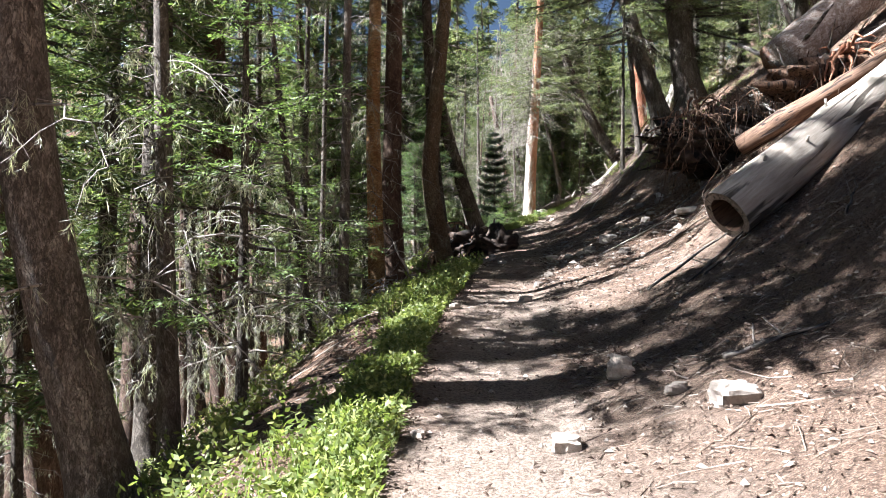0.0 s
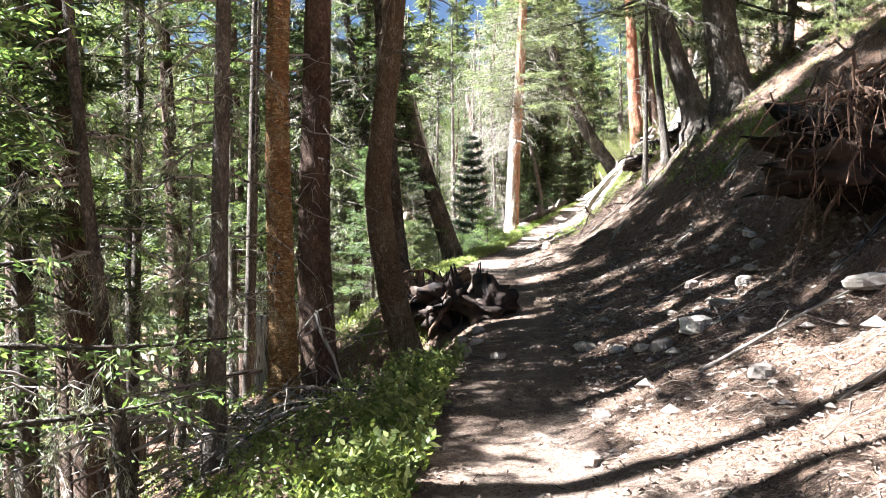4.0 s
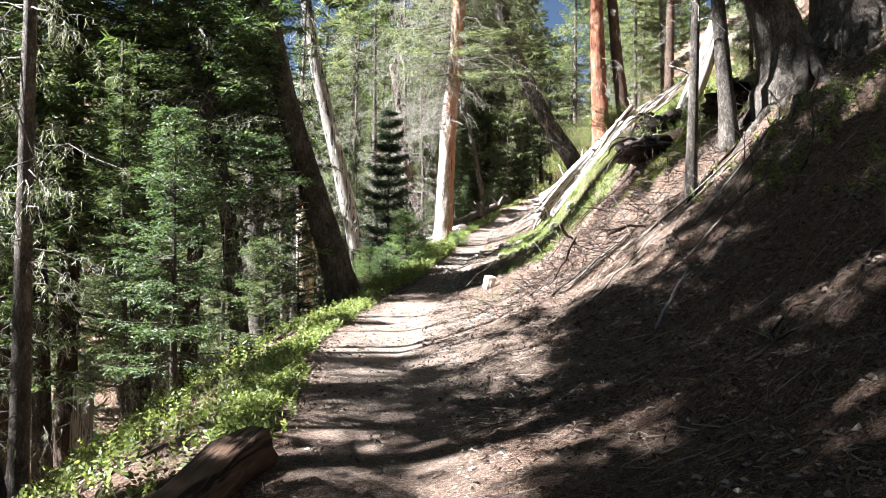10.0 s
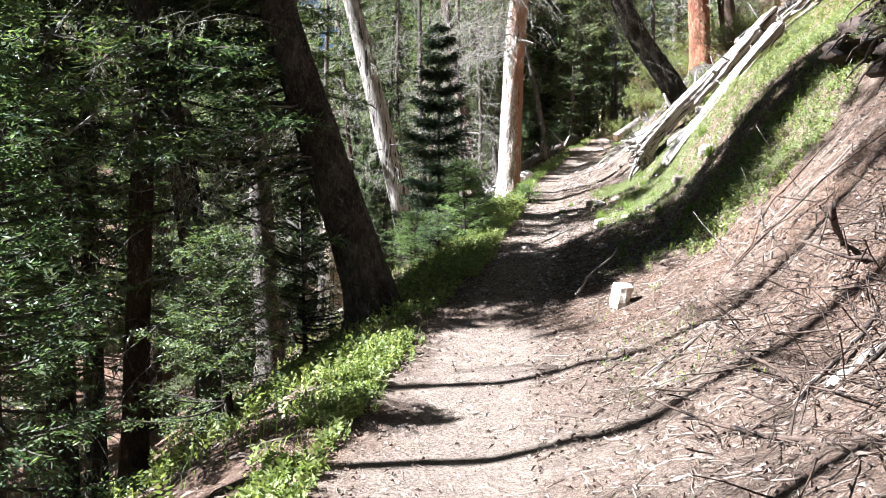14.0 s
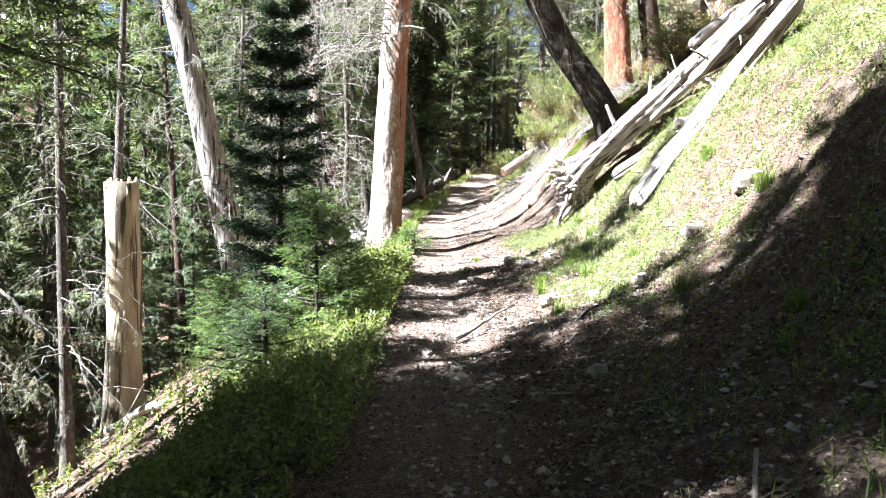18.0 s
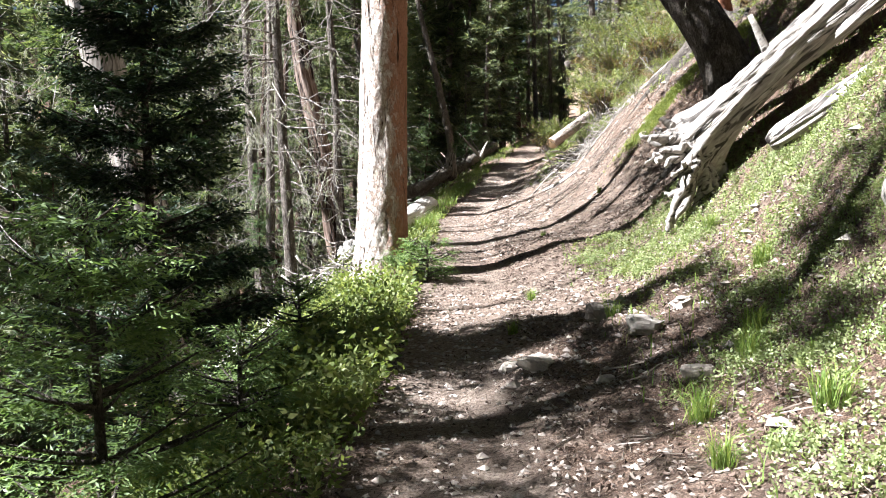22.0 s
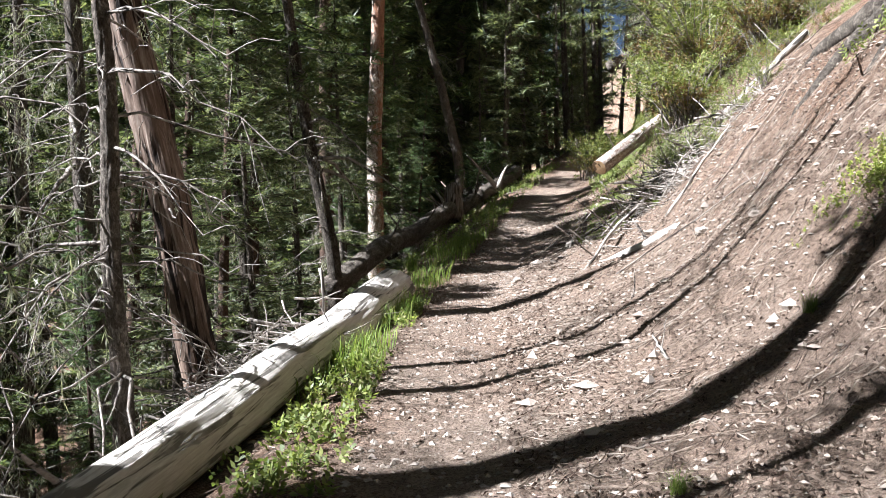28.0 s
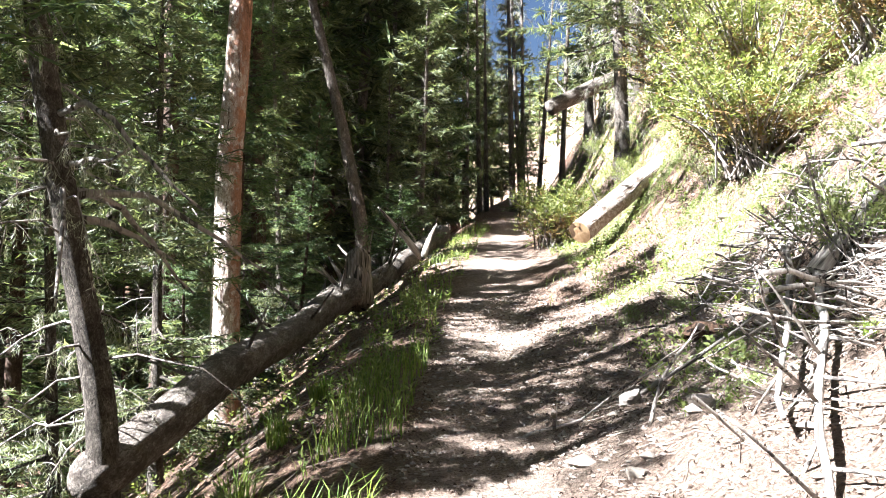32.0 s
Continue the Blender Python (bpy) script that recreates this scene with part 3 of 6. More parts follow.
def dead_limbs(wood, axis, za, zb, R, rng, count, hang=None, r=.011, fork=5, side=4, fine=False, clear=0.0):
    """Bare, drooping lower limbs with crooked twigs; hang: lichen beards on them."""
    P, D, L = [], [], []
    for _ in range(count):
        z = rng.uniform(za, zb)
        az = rng.uniform(0, 2 * np.pi) if z > clear else rng.uniform(.6, 1.4) * np.pi      # no low limbs over the trail
        ll = R * rng.uniform(.35, 1.1)
        d = np.array([np.cos(az), np.sin(az), 0])
        c = axis(np.array([z]))[0] + d * (ll * np.linspace(0, 1, 6))[:, None]
        s = np.linspace(0, 1, 6)
        c[:, 2] += ll * (rng.uniform(-.1, .3) * s - rng.uniform(.2, .8) * s ** 2)
        c[1:] += rng.normal(0, .03 * ll, (5, 3))
        wood.add(*tube(c, np.linspace(r * rng.uniform(.7, 1.3), .003, 6), side, caps=False))
        for _ in range(rng.integers(fork // 2, fork + 1)):
            u = rng.integers(1, 6)
            e = c[u] + (d * rng.uniform(.1, .5) + rng.normal(0, .45, 3) + np.array([0, 0, -.22])) * ll * rng.uniform(.25, .55)
            w = bent(c[u], e, 4, -.04 * ll, .02 * ll, rng)
            wood.add(*tube(w, np.linspace(r * .4, .002, 4), 3, caps=False))
            if hang is not None:
                P.append(w)
                D.append(np.tile([0, 0, -1.0], (4, 1)) + rng.normal(0, .25, (4, 3)))
                L.append(rng.uniform(.05, .22, 4))
    if hang is not None and P:
        sprays(hang, np.concatenate(P), np.concatenate(D), np.concatenate(L), 13 if fine else 5, .052 if fine else .10, .0042 if fine else .010, rng, .3, coarse=not fine)


def tree(at, H, r0, knots=(),  bark_mat=BARK_DARK, label="tall spruce with a dark scaly trunk", crown=None, dead=None, leaf_mat=NEEDLE, seed=1,
         seg=14, flare=.5, beard=True, name="spruce_tree", r1=None, rough=.05, category="tree", group="", coarse=True, limbs=0, clear=0.0, low=None):
    """A conifer. crown: (from height, radius, branches a metre, twigs, blades, length, width); dead: (from, to, reach, count)."""
    rng = np.random.default_rng(seed)
    ax = Axis(knots, H)
    root = thing(name, at, label, category, group)
    top = r0 * .22 if r1 is None else r1
    shape = scaly_stem(ax, H, r0, top, rng, flare, rough) if seg >= 16 and not group and H > 7 else stem(ax, H, r0, top, rng, seg, flare, rough=rough)
    part("trunk", Soup().add(*shape), bark_mat, root)
    for _ in range(limbs):
        z = rng.uniform(.18, .42) * H
        d = unit(np.array([rng.normal(0, 1), rng.normal(0, 1), .1]))
        ll = rng.uniform(.6, 1.5)
        s = np.linspace(0, 1, 9)
        c = ax(np.array([z]))[0] + d * (ll * s)[:, None]
        c[:, 2] += ll * (.25 * s - rng.uniform(.6, 1.3) * s ** 2 + .35 * s ** 4)
        c[2:] += np.cumsum(rng.normal(0, .018 * ll, (7, 3)), 0)
        limb = part("limb", Soup().add(*tube(c, np.linspace(rng.uniform(.022, .042), .008, 9), 7, .1, rng)), DEADTWIG, root, "crooked bare grey limb")
        u = rng.integers(2, 9, 14)
        hair = Soup()
        sprays(hair, c[u] + rng.normal(0, .012, (14, 3)), np.array([0, 0, -1.0]) + rng.normal(0, .2, (14, 3)), rng.uniform(.08, .3, 14), 14, .045, .0038, rng, .3)
        tagged(part("beard", hair, LICHEN, limb, "pale hanging lichen beard", False), kind="stuff")
    if dead:
        w, hang = Soup(), Soup() if beard else None
        dead_limbs(w, ax, *dead[:3], rng, dead[3], hang, side=3 if group else 4, fine=not group, clear=clear)
        tagged(part("dead_branchwork", w, DEADTWIG, root, "bare grey drooping dead branches"), kind="stuff")
        if beard and hang.n:
            tagged(part("lichen", hang, LICHEN, root, "pale grey-green hanging lichen", False), kind="stuff")
    if crown:
        w, lf = Soup(), Soup()
        z0, R, per_m, tw, n, ln, wd = crown
        live_crown(w, lf, ax, H, z0, R, rng, per_m, tw, n, ln, wd, coarse=coarse, clear=clear)
        if low:      # drooping boughs below the crown: from, to, reach, a metre, twigs, blades, length, width
            live_crown(w, lf, ax, low[1], low[0], low[2], rng, *low[3:], .5, .3, False, 0.0, clear)
        tagged(part("branchwork", w, BARK_DARK, root), kind="stuff")
        tagged(part("crown", lf, leaf_mat, root, "", False), kind="stuff")
    return root


def on(x, y, dz=0.0):
    return (x, y, gz(x, y) + dz)


def hero_trees():
    far = (9, 13, 8, .17, .026)
    tree(on(-2.05, 5.2), 13, .20, [(1.9, -.41, -.16), (2.6, -.47, -.18)], BARK_GREY, "leaning grey-barked conifer beside the trail", (4.6, 1.7, 8, 14, 6, .12, .05), (1.2, 5, 1.3, 40), NEEDLE_PALE, 11)
    tree(on(-3.81, 11.0), 16, .25, [(5.4, .08, .03)], BARK_DARK, "tall straight spruce with nearly black trunk", (5.5, 2.0, *far), (1.0, 6, 1.6, 46), NEEDLE, 12, limbs=6)
    tree(on(-4.15, 9.0), 14, .20, [(2, -.3, -.1)], BARK_BROWN, "slender dying spruce with pinkish brown bark", None, (.8, 8, 1.2, 40), NEEDLE, 13)
    tree(on(-1.95, 8.1), 5.4, .06, [(3, .03, .05)], BARK_DARK, "young fir with bright sunlit green boughs", (1.1, 1.45, 11, 18, 12, .055, .015), (.2, 2.4, 1.0, 40), NEEDLE_NEW, 14, coarse=False, name="young_fir")
    tree(on(-1.63, 10.6), 7, .06, [(2.2, -.35, .1)], BARK_DARK, "thin leaning dead pole with grey twigs", None, (.5, 5, 1.0, 40), NEEDLE, 15, name="dead_tree")
    tree(on(-1.42, 11.8), 10, .085, [(3, .06, 0)], BARK_GREY, "thin dead conifer with peeling grey-pink bark", (6, 1.0, *far), (.6, 5, 1.1, 44), NEEDLE, 16, name="dead_tree")
    tree(on(-.97, 12.5), 11, .125, [(2.9, -.08, 0), (5.1, -.02, 0)], BARK_TAN, "conifer with tan checkered orange-brown bark", (6.5, 1.5, *far), (1.0, 6, .9, 30), NEEDLE, 17, 20, beard=False)
    tree(on(-.74, 13.3), 11.5, .185, [(2.0, -.08, 0), (3.6, -.05, 0)], BARK_BROWN, "stout spruce with reddish brown scaly bark", (6, 1.7, *far), (1.5, 6, 1.0, 30), NEEDLE, 18, 20, beard=False)
    tree(on(.22, 13.55), 10.5, .15, [(.5, -.2, 0), (1.0, -.3, 0), (1.9, -.46, -.02), (3.0, -.34, 0), (4.5, -.2, 0)], BARK_OLIVE, "bowed conifer with a kinked reddish trunk", (5.5, 1.6, *far), (2.2, 6, .9, 16), NEEDLE, 19, 20, beard=False)
    tree(on(.02, 16.0), 13, .118, [(1.4, -.16, -.04), (2.6, -.24, -.05)], BARK_DARK, "slim dark conifer standing at the trail edge", (5.5, 1.5, *far), (2.0, 6, .9, 16), NEEDLE, 21, 18)
    tree(on(1.18, 26.9), 13, .24, [(1.2, -.38, .02), (2.3, -.74, .04), (3.1, -1.0, .06)], BARK_DARK, "leaning dark spruce with bearded limbs at the trail", (1.9, 1.9, 15, 18, 8, .08, .024), (1.2, 5.5, 1.5, 50), NEEDLE_FIR, 22, 24, clear=4.6, rough=.09, low=(1.5, 5.0, 1.7, 15, 26, 9, .08, .028))
    tree(on(-.5, 27.0), 14, .16, [(2.8, -.3, -.06), (4.4, -.65, -.1)], BARK_DARK, "leaning dark spruce on the downhill side", (2.2, 1.9, 14, 16, 7, .09, .03), (1.0, 5, 1.4, 70), NEEDLE, 23, limbs=7)
    tree(on(-.9, 33.0), 15, .24, [(4, -.2, 0)], BARK_GREY, "grey-brown spruce below the trail", (5, 1.8, *far), (1.0, 6, 1.4, 50), NEEDLE, 24, limbs=7)
    tree(on(1.65, 40.2), 12, .30, [(1.5, -.3, 0), (4.4, -1.0, 0), (7.2, -1.7, 0)], WEATHERED, "leaning weathered grey snag with twisted grain", None, (1.8, 9, 1.6, 60), NEEDLE, 25, name="dead_tree", r1=.14)
    tree((8.4, 38.95, 4.55), 13, .30, [(.4, -.04, 0), (.85, -.2, .05), (1.6, -.62, .25), (2.1, -1.0, .42), (4.0, -1.95, .6)], BARK_DARK, "dark bent conifer leaning out over the trail", (3.4, 2.0, *far), (2.0, 5, 1.3, 26), NEEDLE_PALE, 26, 18)
    tree(on(10.4, 43.5), 15, .34, [(3.2, -.19, .06)], BARK_RED, "old conifer with red-orange bark on the bank", (5, 2.0, *far), (2, 5, 1.2, 16), NEEDLE_PALE, 27, 18)
    tree(on(11.3, 43.4), 14, .26, [(1.45, -.2, .12), (2.7, -.36, .19)], BARK_BROWN, "brown scaly conifer beside the red-barked one", (5, 1.8, *far), (2, 5, 1.2, 16), NEEDLE_PALE, 28)
    tree(on(3.94, 38.33), 17, .285, [(3.3, .1, 0), (5.3, .26, 0)], BARK_SCALY, "massive conifer with pale flaking and reddish bark", (4.9, 2.7, 13, 15, 8, .15, .024), (3.5, 9, 2.6, 260), NEEDLE_PALE, 29, 28, .42, rough=.06, limbs=9, clear=4.6)
    tree(on(5.62, 52.7), 13, .175, [(2.9, .05, 0), (5.0, .2, 0)], BARK_SCALY, "straight limbless pole pine with pinkish bark", (8, 1.4, *far), (6, 8, .8, 10), NEEDLE, 30, 20, .25, False)
    tree(on(8.52, 61.0), 12, .17, [(1.8, 0, 0), (4.2, -.48, .08), (6.7, -1.08, .18)], BARK_GREY, "thin leaning grey dead trunk beyond the trail bend", None, (2, 9, .8, 20), NEEDLE, 31, name="dead_tree")
    tree(on(2.12, 47.0), 13, .14, [(.94, 0, 0), (3.7, -.11, 0), (6, -.14, 0)], BARK_GREY, "slim conifer hung with lichen and dead limbs", (8.5, 1.2, *far), (.8, 6, 1.5, 60), NEEDLE, 33, limbs=9)
    tree(on(4.87, 48.9), 10, .11, [(1.0, 0, 0), (2.2, -.23, -.03), (3.5, -.42, -.06)], BARK_DARK, "slim leaning spruce with short green boughs", (3.2, 1.3, *far), (.8, 4, 1.1, 36), NEEDLE, 34, limbs=6)
    tree(on(3.6, 42.0), 8, .058, [(.7, .03, 0), (1.5, -.03, .01), (2.3, .02, 0), (3.4, -.04, 0)], BARK_GREY, "slim grey dead conifer with bare crooked twigs", None, (.7, 7, 1.3, 90), NEEDLE, 39, 16, beard=False, name="dead_tree", rough=.08, r1=.03)
    tree(on(2.95, 39.6), 10, .075, [(3, -.1, 0)], BARK_GREY, "bearded dead conifer with pale wispy twigs", None, (.9, 9, 1.6, 80), NEEDLE, 40, name="dead_tree")
    tree(on(2.5, 42.6), 11, .08, [(3, .1, 0)], BARK_GREY, "bearded dead conifer with pale wispy twigs", None, (.9, 10, 1.6, 56), NEEDLE, 41, name="dead_tree")
    tree(on(-.6, 36.0), 11, .09, [(3, -.1, 0)], BARK_GREY, "bearded dead conifer with pale wispy twigs", None, (1.6, 9, 1.4, 46), NEEDLE_PALE, 43, name="dead_tree")
    tree(on(-.6, 38.8), 12, .10, [(3, .1, 0)], BARK_GREY, "bearded dead conifer with pale wispy twigs", None, (2.0, 10, 1.5, 50), NEEDLE_PALE, 44, name="dead_tree")
    tree(on(1.0, 47.6), 13, .11, [(3, .1, 0)], BARK_GREY, "pale spruce hung with grey lichen", (9.0, 1.2, 11, 14, 6, .12, .045), (2.0, 12, 1.8, 130), NEEDLE_PALE, 45)
    # added trees, their crowns set at heights that shade the trail and bank
    for x, y, seed in ((-3.4, 20.2, 46), (-3.2, 21.9, 47), (-3.4, 23.3, 48)):
        tree(on(x, y), 23, .08, [(8, .15, 0), (14, .3, .1)], BARK_DARK, "slender dark spruce with a high narrow crown, added for shade", (14.2, 2.3, 14, 13, 6, .26, .042), (9, 13, 1.0, 24), NEEDLE, seed, 12)
    tree(on(-3.9, 17.3), 15.5, .08, [(6, .1, 0)], BARK_DARK, "slender dark spruce with a high narrow crown, added for shade", (8.2, 1.9, 14, 13, 6, .24, .04), (5, 8, 1.0, 24), NEEDLE, 49, 12)
    tree(on(-4.3, 18.5), 16.5, .08, [(6, -.1, 0)], BARK_DARK, "slender dark spruce with a high narrow crown, added for shade", (10.6, 1.9, 14, 13, 6, .24, .04), (5, 10, 1.0, 24), NEEDLE, 50, 12)
    tree(on(-1.1, 34.5), 11, .07, [(4, -.1, 0)], BARK_GREY, "slim spruce with a short crown, added to shade the trail", (5.2, 1.5, 13, 13, 6, .2, .034), (1.5, 5, 1.0, 30), NEEDLE, 64, 12)
    tree(on(5.40, 20.4), 14, .22, [(1.0, -.3, .14), (2.0, -.6, .3)], BARK_GREY, "leaning grey conifer rooted in the bank", (3.4, 3.0, 10, 14, 8, .12, .022), (2.0, 5, 1.8, 40), NEEDLE_PALE, 35, 18, .8, low=(2.2, 5.0, 2.9, 11, 22, 9, .075, .016))
    tree(on(6.15, 20.6), 16, .33, [(1.0, -.2, .1), (3, -.4, .2)], BARK_GREY, "thick grey conifer on the bank above the trail", (3.9, 2.9, 9, 14, 8, .12, .022), (2.5, 5, 1.8, 40), NEEDLE_PALE, 36, 20, .7, low=(2.0, 5.0, 2.6, 9, 20, 9, .075, .016))
    tree(on(4.32, 20.2), 6, .05, [(2, .02, 0)], BARK_DARK, "thin dark sapling pole on the bank", None, (1.5, 5, .6, 12), NEEDLE, 37, beard=False, name="dead_tree")
    tree(on(4.78, 20.4), 9, .075, [(1.2, -.12, .05)], BARK_DARK, "thin dark conifer pole on the bank", (4, 1.0, *far), (1.5, 5, .7, 12), NEEDLE, 38, beard=False)


def small_firs():
    def fir(at, H, R, z0, seed, label, leaf, per_m, tw, n, ln, wd, r=.03, droop=.1, shape=.75, tier=0.0):
        rng = np.random.default_rng(seed)
        ax = Axis([(H * .5, rng.normal(0, .02), rng.normal(0, .02))], H)
        root = thing("fir_sapling", at, label, "tree")
        part("trunk", Soup().add(*stem(ax, H, r, .004, rng, 8, .3, .3, .02)), BARK_DARK, root)
        w, lf = Soup(), Soup()
        live_crown(w, lf, ax, H, z0, R, rng, per_m, tw, n, ln, wd, droop, shape, False, tier)
        sprays(lf, ax(np.linspace(H * .8, H * .97, 8)), np.tile([0, 0, 1.0], (8, 1)), np.full(8, .12), 8, ln, wd, rng)
        tagged(part("branchwork", w, BARK_DARK, root), kind="stuff")
        tagged(part("crown", lf, leaf, root, "", False), kind="stuff")
        return root
    # this fir stands in shade, which its needle colour carries
    fir(on(2.15, 35.0), 4.4, .76, .3, 51, "slender young fir beside the trail, shade in its needle colour", NEEDLE_SHADED, 60, 36, 13, .055, .017, .05, .02, .7, .31)
    fir(on(2.47, 32.2), 1.4, .5, .12, 52, "small bright green fir sapling at the trail edge", NEEDLE_NEW, 55, 42, 14, .034, .0085, .03, .0, .75, .2)
    fir(on(1.63, 32.4), 1.0, .45, .1, 53, "small green fir sapling below the trail", NEEDLE_NEW, 75, 42, 14, .034, .0075)
    fir(on(2.0, 31.2), .75, .34, .08, 54, "low bushy fir sapling below the trail", NEEDLE_FIR, 70, 42, 14, .034, .0075)
    fir(on(4.34, 37.78), .40, .20, .06, 55, "low spreading fir seedling by the big trunk", NEEDLE_NEW, 60, 38, 14, .038, .009, .02, -.1, .5, .14)
    fir(on(4.2, 38.0), .34, .18, .05, 56, "low spreading fir seedling by the big trunk", NEEDLE_NEW, 60, 38, 14, .038, .009, .02, -.1, .5, .14)
    fir(on(2.8, 33.6), .62, .34, .08, 57, "small green fir sapling in the undergrowth", NEEDLE_NEW, 70, 36, 12, .034, .009)
    fir(on(3.1, 35.4), .55, .32, .08, 58, "small green fir sapling in the undergrowth", NEEDLE_NEW, 70, 36, 12, .034, .009)
    fir(on(-.75, 22.8), 3.4, .7, .4, 59, "thin dark young spruce on the downhill slope", NEEDLE_FIR, 40, 24, 8, .055, .016, .05, .3)
    fir(on(.35, 27.6), 1.8, .6, .2, 60, "young spruce among the downhill trunks", NEEDLE, 60, 28, 9, .042, .012)
    fir(on(.1, 24.6), 1.6, .6, .2, 61, "young spruce among the downhill trunks", NEEDLE, 60, 28, 9, .042, .012)
    fir(on(8.6, 57.4), 1.6, .8, .15, 62, "small dark fir beside the far trail", NEEDLE_FIR, 60, 24, 8, .055, .018)


hero_trees()
small_firs()


def forest():
    """The standing forest round the trail: a few trees built once and set again and again at their own size and turn."""
    far = (11, 12, 7, .20, .032)
    thin = (7, 8, 5, .42, .072)
    kinds = []
    specs = [
        (15, .17, BARK_DARK, (2.8, 2.2, *far), (.8, 4, 1.4, 30), NEEDLE, "tall dark spruce in the forest"),
        (14, .15, BARK_GREY, (1.6, 2.0, *far), (.6, 3, 1.2, 26), NEEDLE_PALE, "pale green spruce in the forest"),
        (11, .11, BARK_BROWN, (.7, 1.7, 14, 13, 8, .16, .026), None, NEEDLE_FIR, "dense dark green fir in the forest"),
        (12, .13, BARK_GREY, None, (1, 11, 1.3, 70), NEEDLE, "dead grey conifer hung with lichen"),
        (16, .20, BARK_BROWN, (4.5, 2.2, *far), (1.0, 6, 1.4, 34), NEEDLE, "tall brown-barked spruce in the forest"),
        # high-crowned kind, mostly added where shade is wanted
        (18, .19, BARK_BROWN, (11.0, 2.4, 11, 12, 5, .29, .044), (7, 11, 1.0, 10), NEEDLE, "tall clean-stemmed spruce with a high crown"),
        (6, .07, BARK_DARK, (.3, 1.3, 20, 14, 10, .115, .019), None, NEEDLE_PALE, "young light green fir in the forest"),
        (15, .17, BARK_DARK, (2.4, 2.2, *thin), (.8, 4, 1.4, 12), NEEDLE, "tall dark spruce in the forest"),
        (14, .15, BARK_GREY, (1.4, 2.1, *thin), (.6, 3, 1.2, 10), NEEDLE_PALE, "pale green spruce in the forest"),
        (11, .11, BARK_BROWN, (.6, 1.8, 9, 8, 6, .40, .065), None, NEEDLE_FIR, "dense dark green fir in the forest"),
        (12, .13, BARK_GREY, None, (1, 11, 1.3, 34), NEEDLE, "dead grey conifer hung with lichen"),
        (16, .20, BARK_BROWN, (4.0, 2.3, *thin), (1.0, 6, 1.4, 12), NEEDLE, "tall brown-barked spruce in the forest"),
    ]
    for i, (H, r, bk, cr, de, lf, lab) in enumerate(specs):
        name = ("spruce_tree", "spruce_tree", "fir_tree", "dead_tree", "spruce_tree", "spruce_tree", "fir_tree", "spruce_tree", "spruce_tree", "fir_tree", "dead_tree", "spruce_tree")[i]
        kinds.append((H, tree((0, 0, 0), H, r, [(H * .4, .12 * (-1) ** i, .1)], bk, lab, cr, de, lf, 100 + i, 9, beard=i in (0, 1, 3, 10), name=name, group="forest trees")))
    rng = np.random.default_rng(5)
    lit = [(6.9, 10.0), (17.4, 24.0), (29.8, 37.8), (40, 60)]
    spots = []
    hero = [(-2.05, 5.2), (-3.8, 11), (-4.1, 9), (-1.8, 9.4), (-1, 12.3), (.2, 14), (0, 16), (1.3, 27.4), (-.5, 27), (-.9, 33), (1.6, 40), (3.9, 38.3),
            (5.4, 52.7), (8.5, 61), (3.7, 44.9), (2.1, 47), (4.7, 48.9), (5.4, 20.4), (6.2, 20.6), (8.8, 39.9), (10.4, 43.5), (11.3, 43.4), (2.1, 35.1), (-.1, 37.5), (-.7, 22.8), (.3, 34.5), (-.3, 36.0), (.8, 33.0), (1.2, 31.4), (.2, 32.0), (.4, 35.6), (1.2, 34.2), (-.8, 34.8), (1.0, 38.4), (-.4, 30.4), (.8, 29.6)]
    used = [0] * len(kinds)

    def put(x, y, k, s):
        if k < 5 and (abs(x - smooth(y, TX)) > 9 or y > 64):      # plainer trees farther off
            k += 7
        H, proto = kinds[k]
        own = np.random.default_rng(int(1000 * abs(x)) + 7919 * int(10 * abs(y)))
        m = Matrix.LocRotScale((x, y, gz(x, y) - .05), Euler((own.normal(0, .03), own.normal(0, .03), own.uniform(0, 6.28))), (s, s, s * own.uniform(.95, 1.1)))
        if used[k] == 0:
            proto.matrix_basis = m
        else:
            copy_thing(proto, m)
        used[k] += 1
        spots.append((x, y))

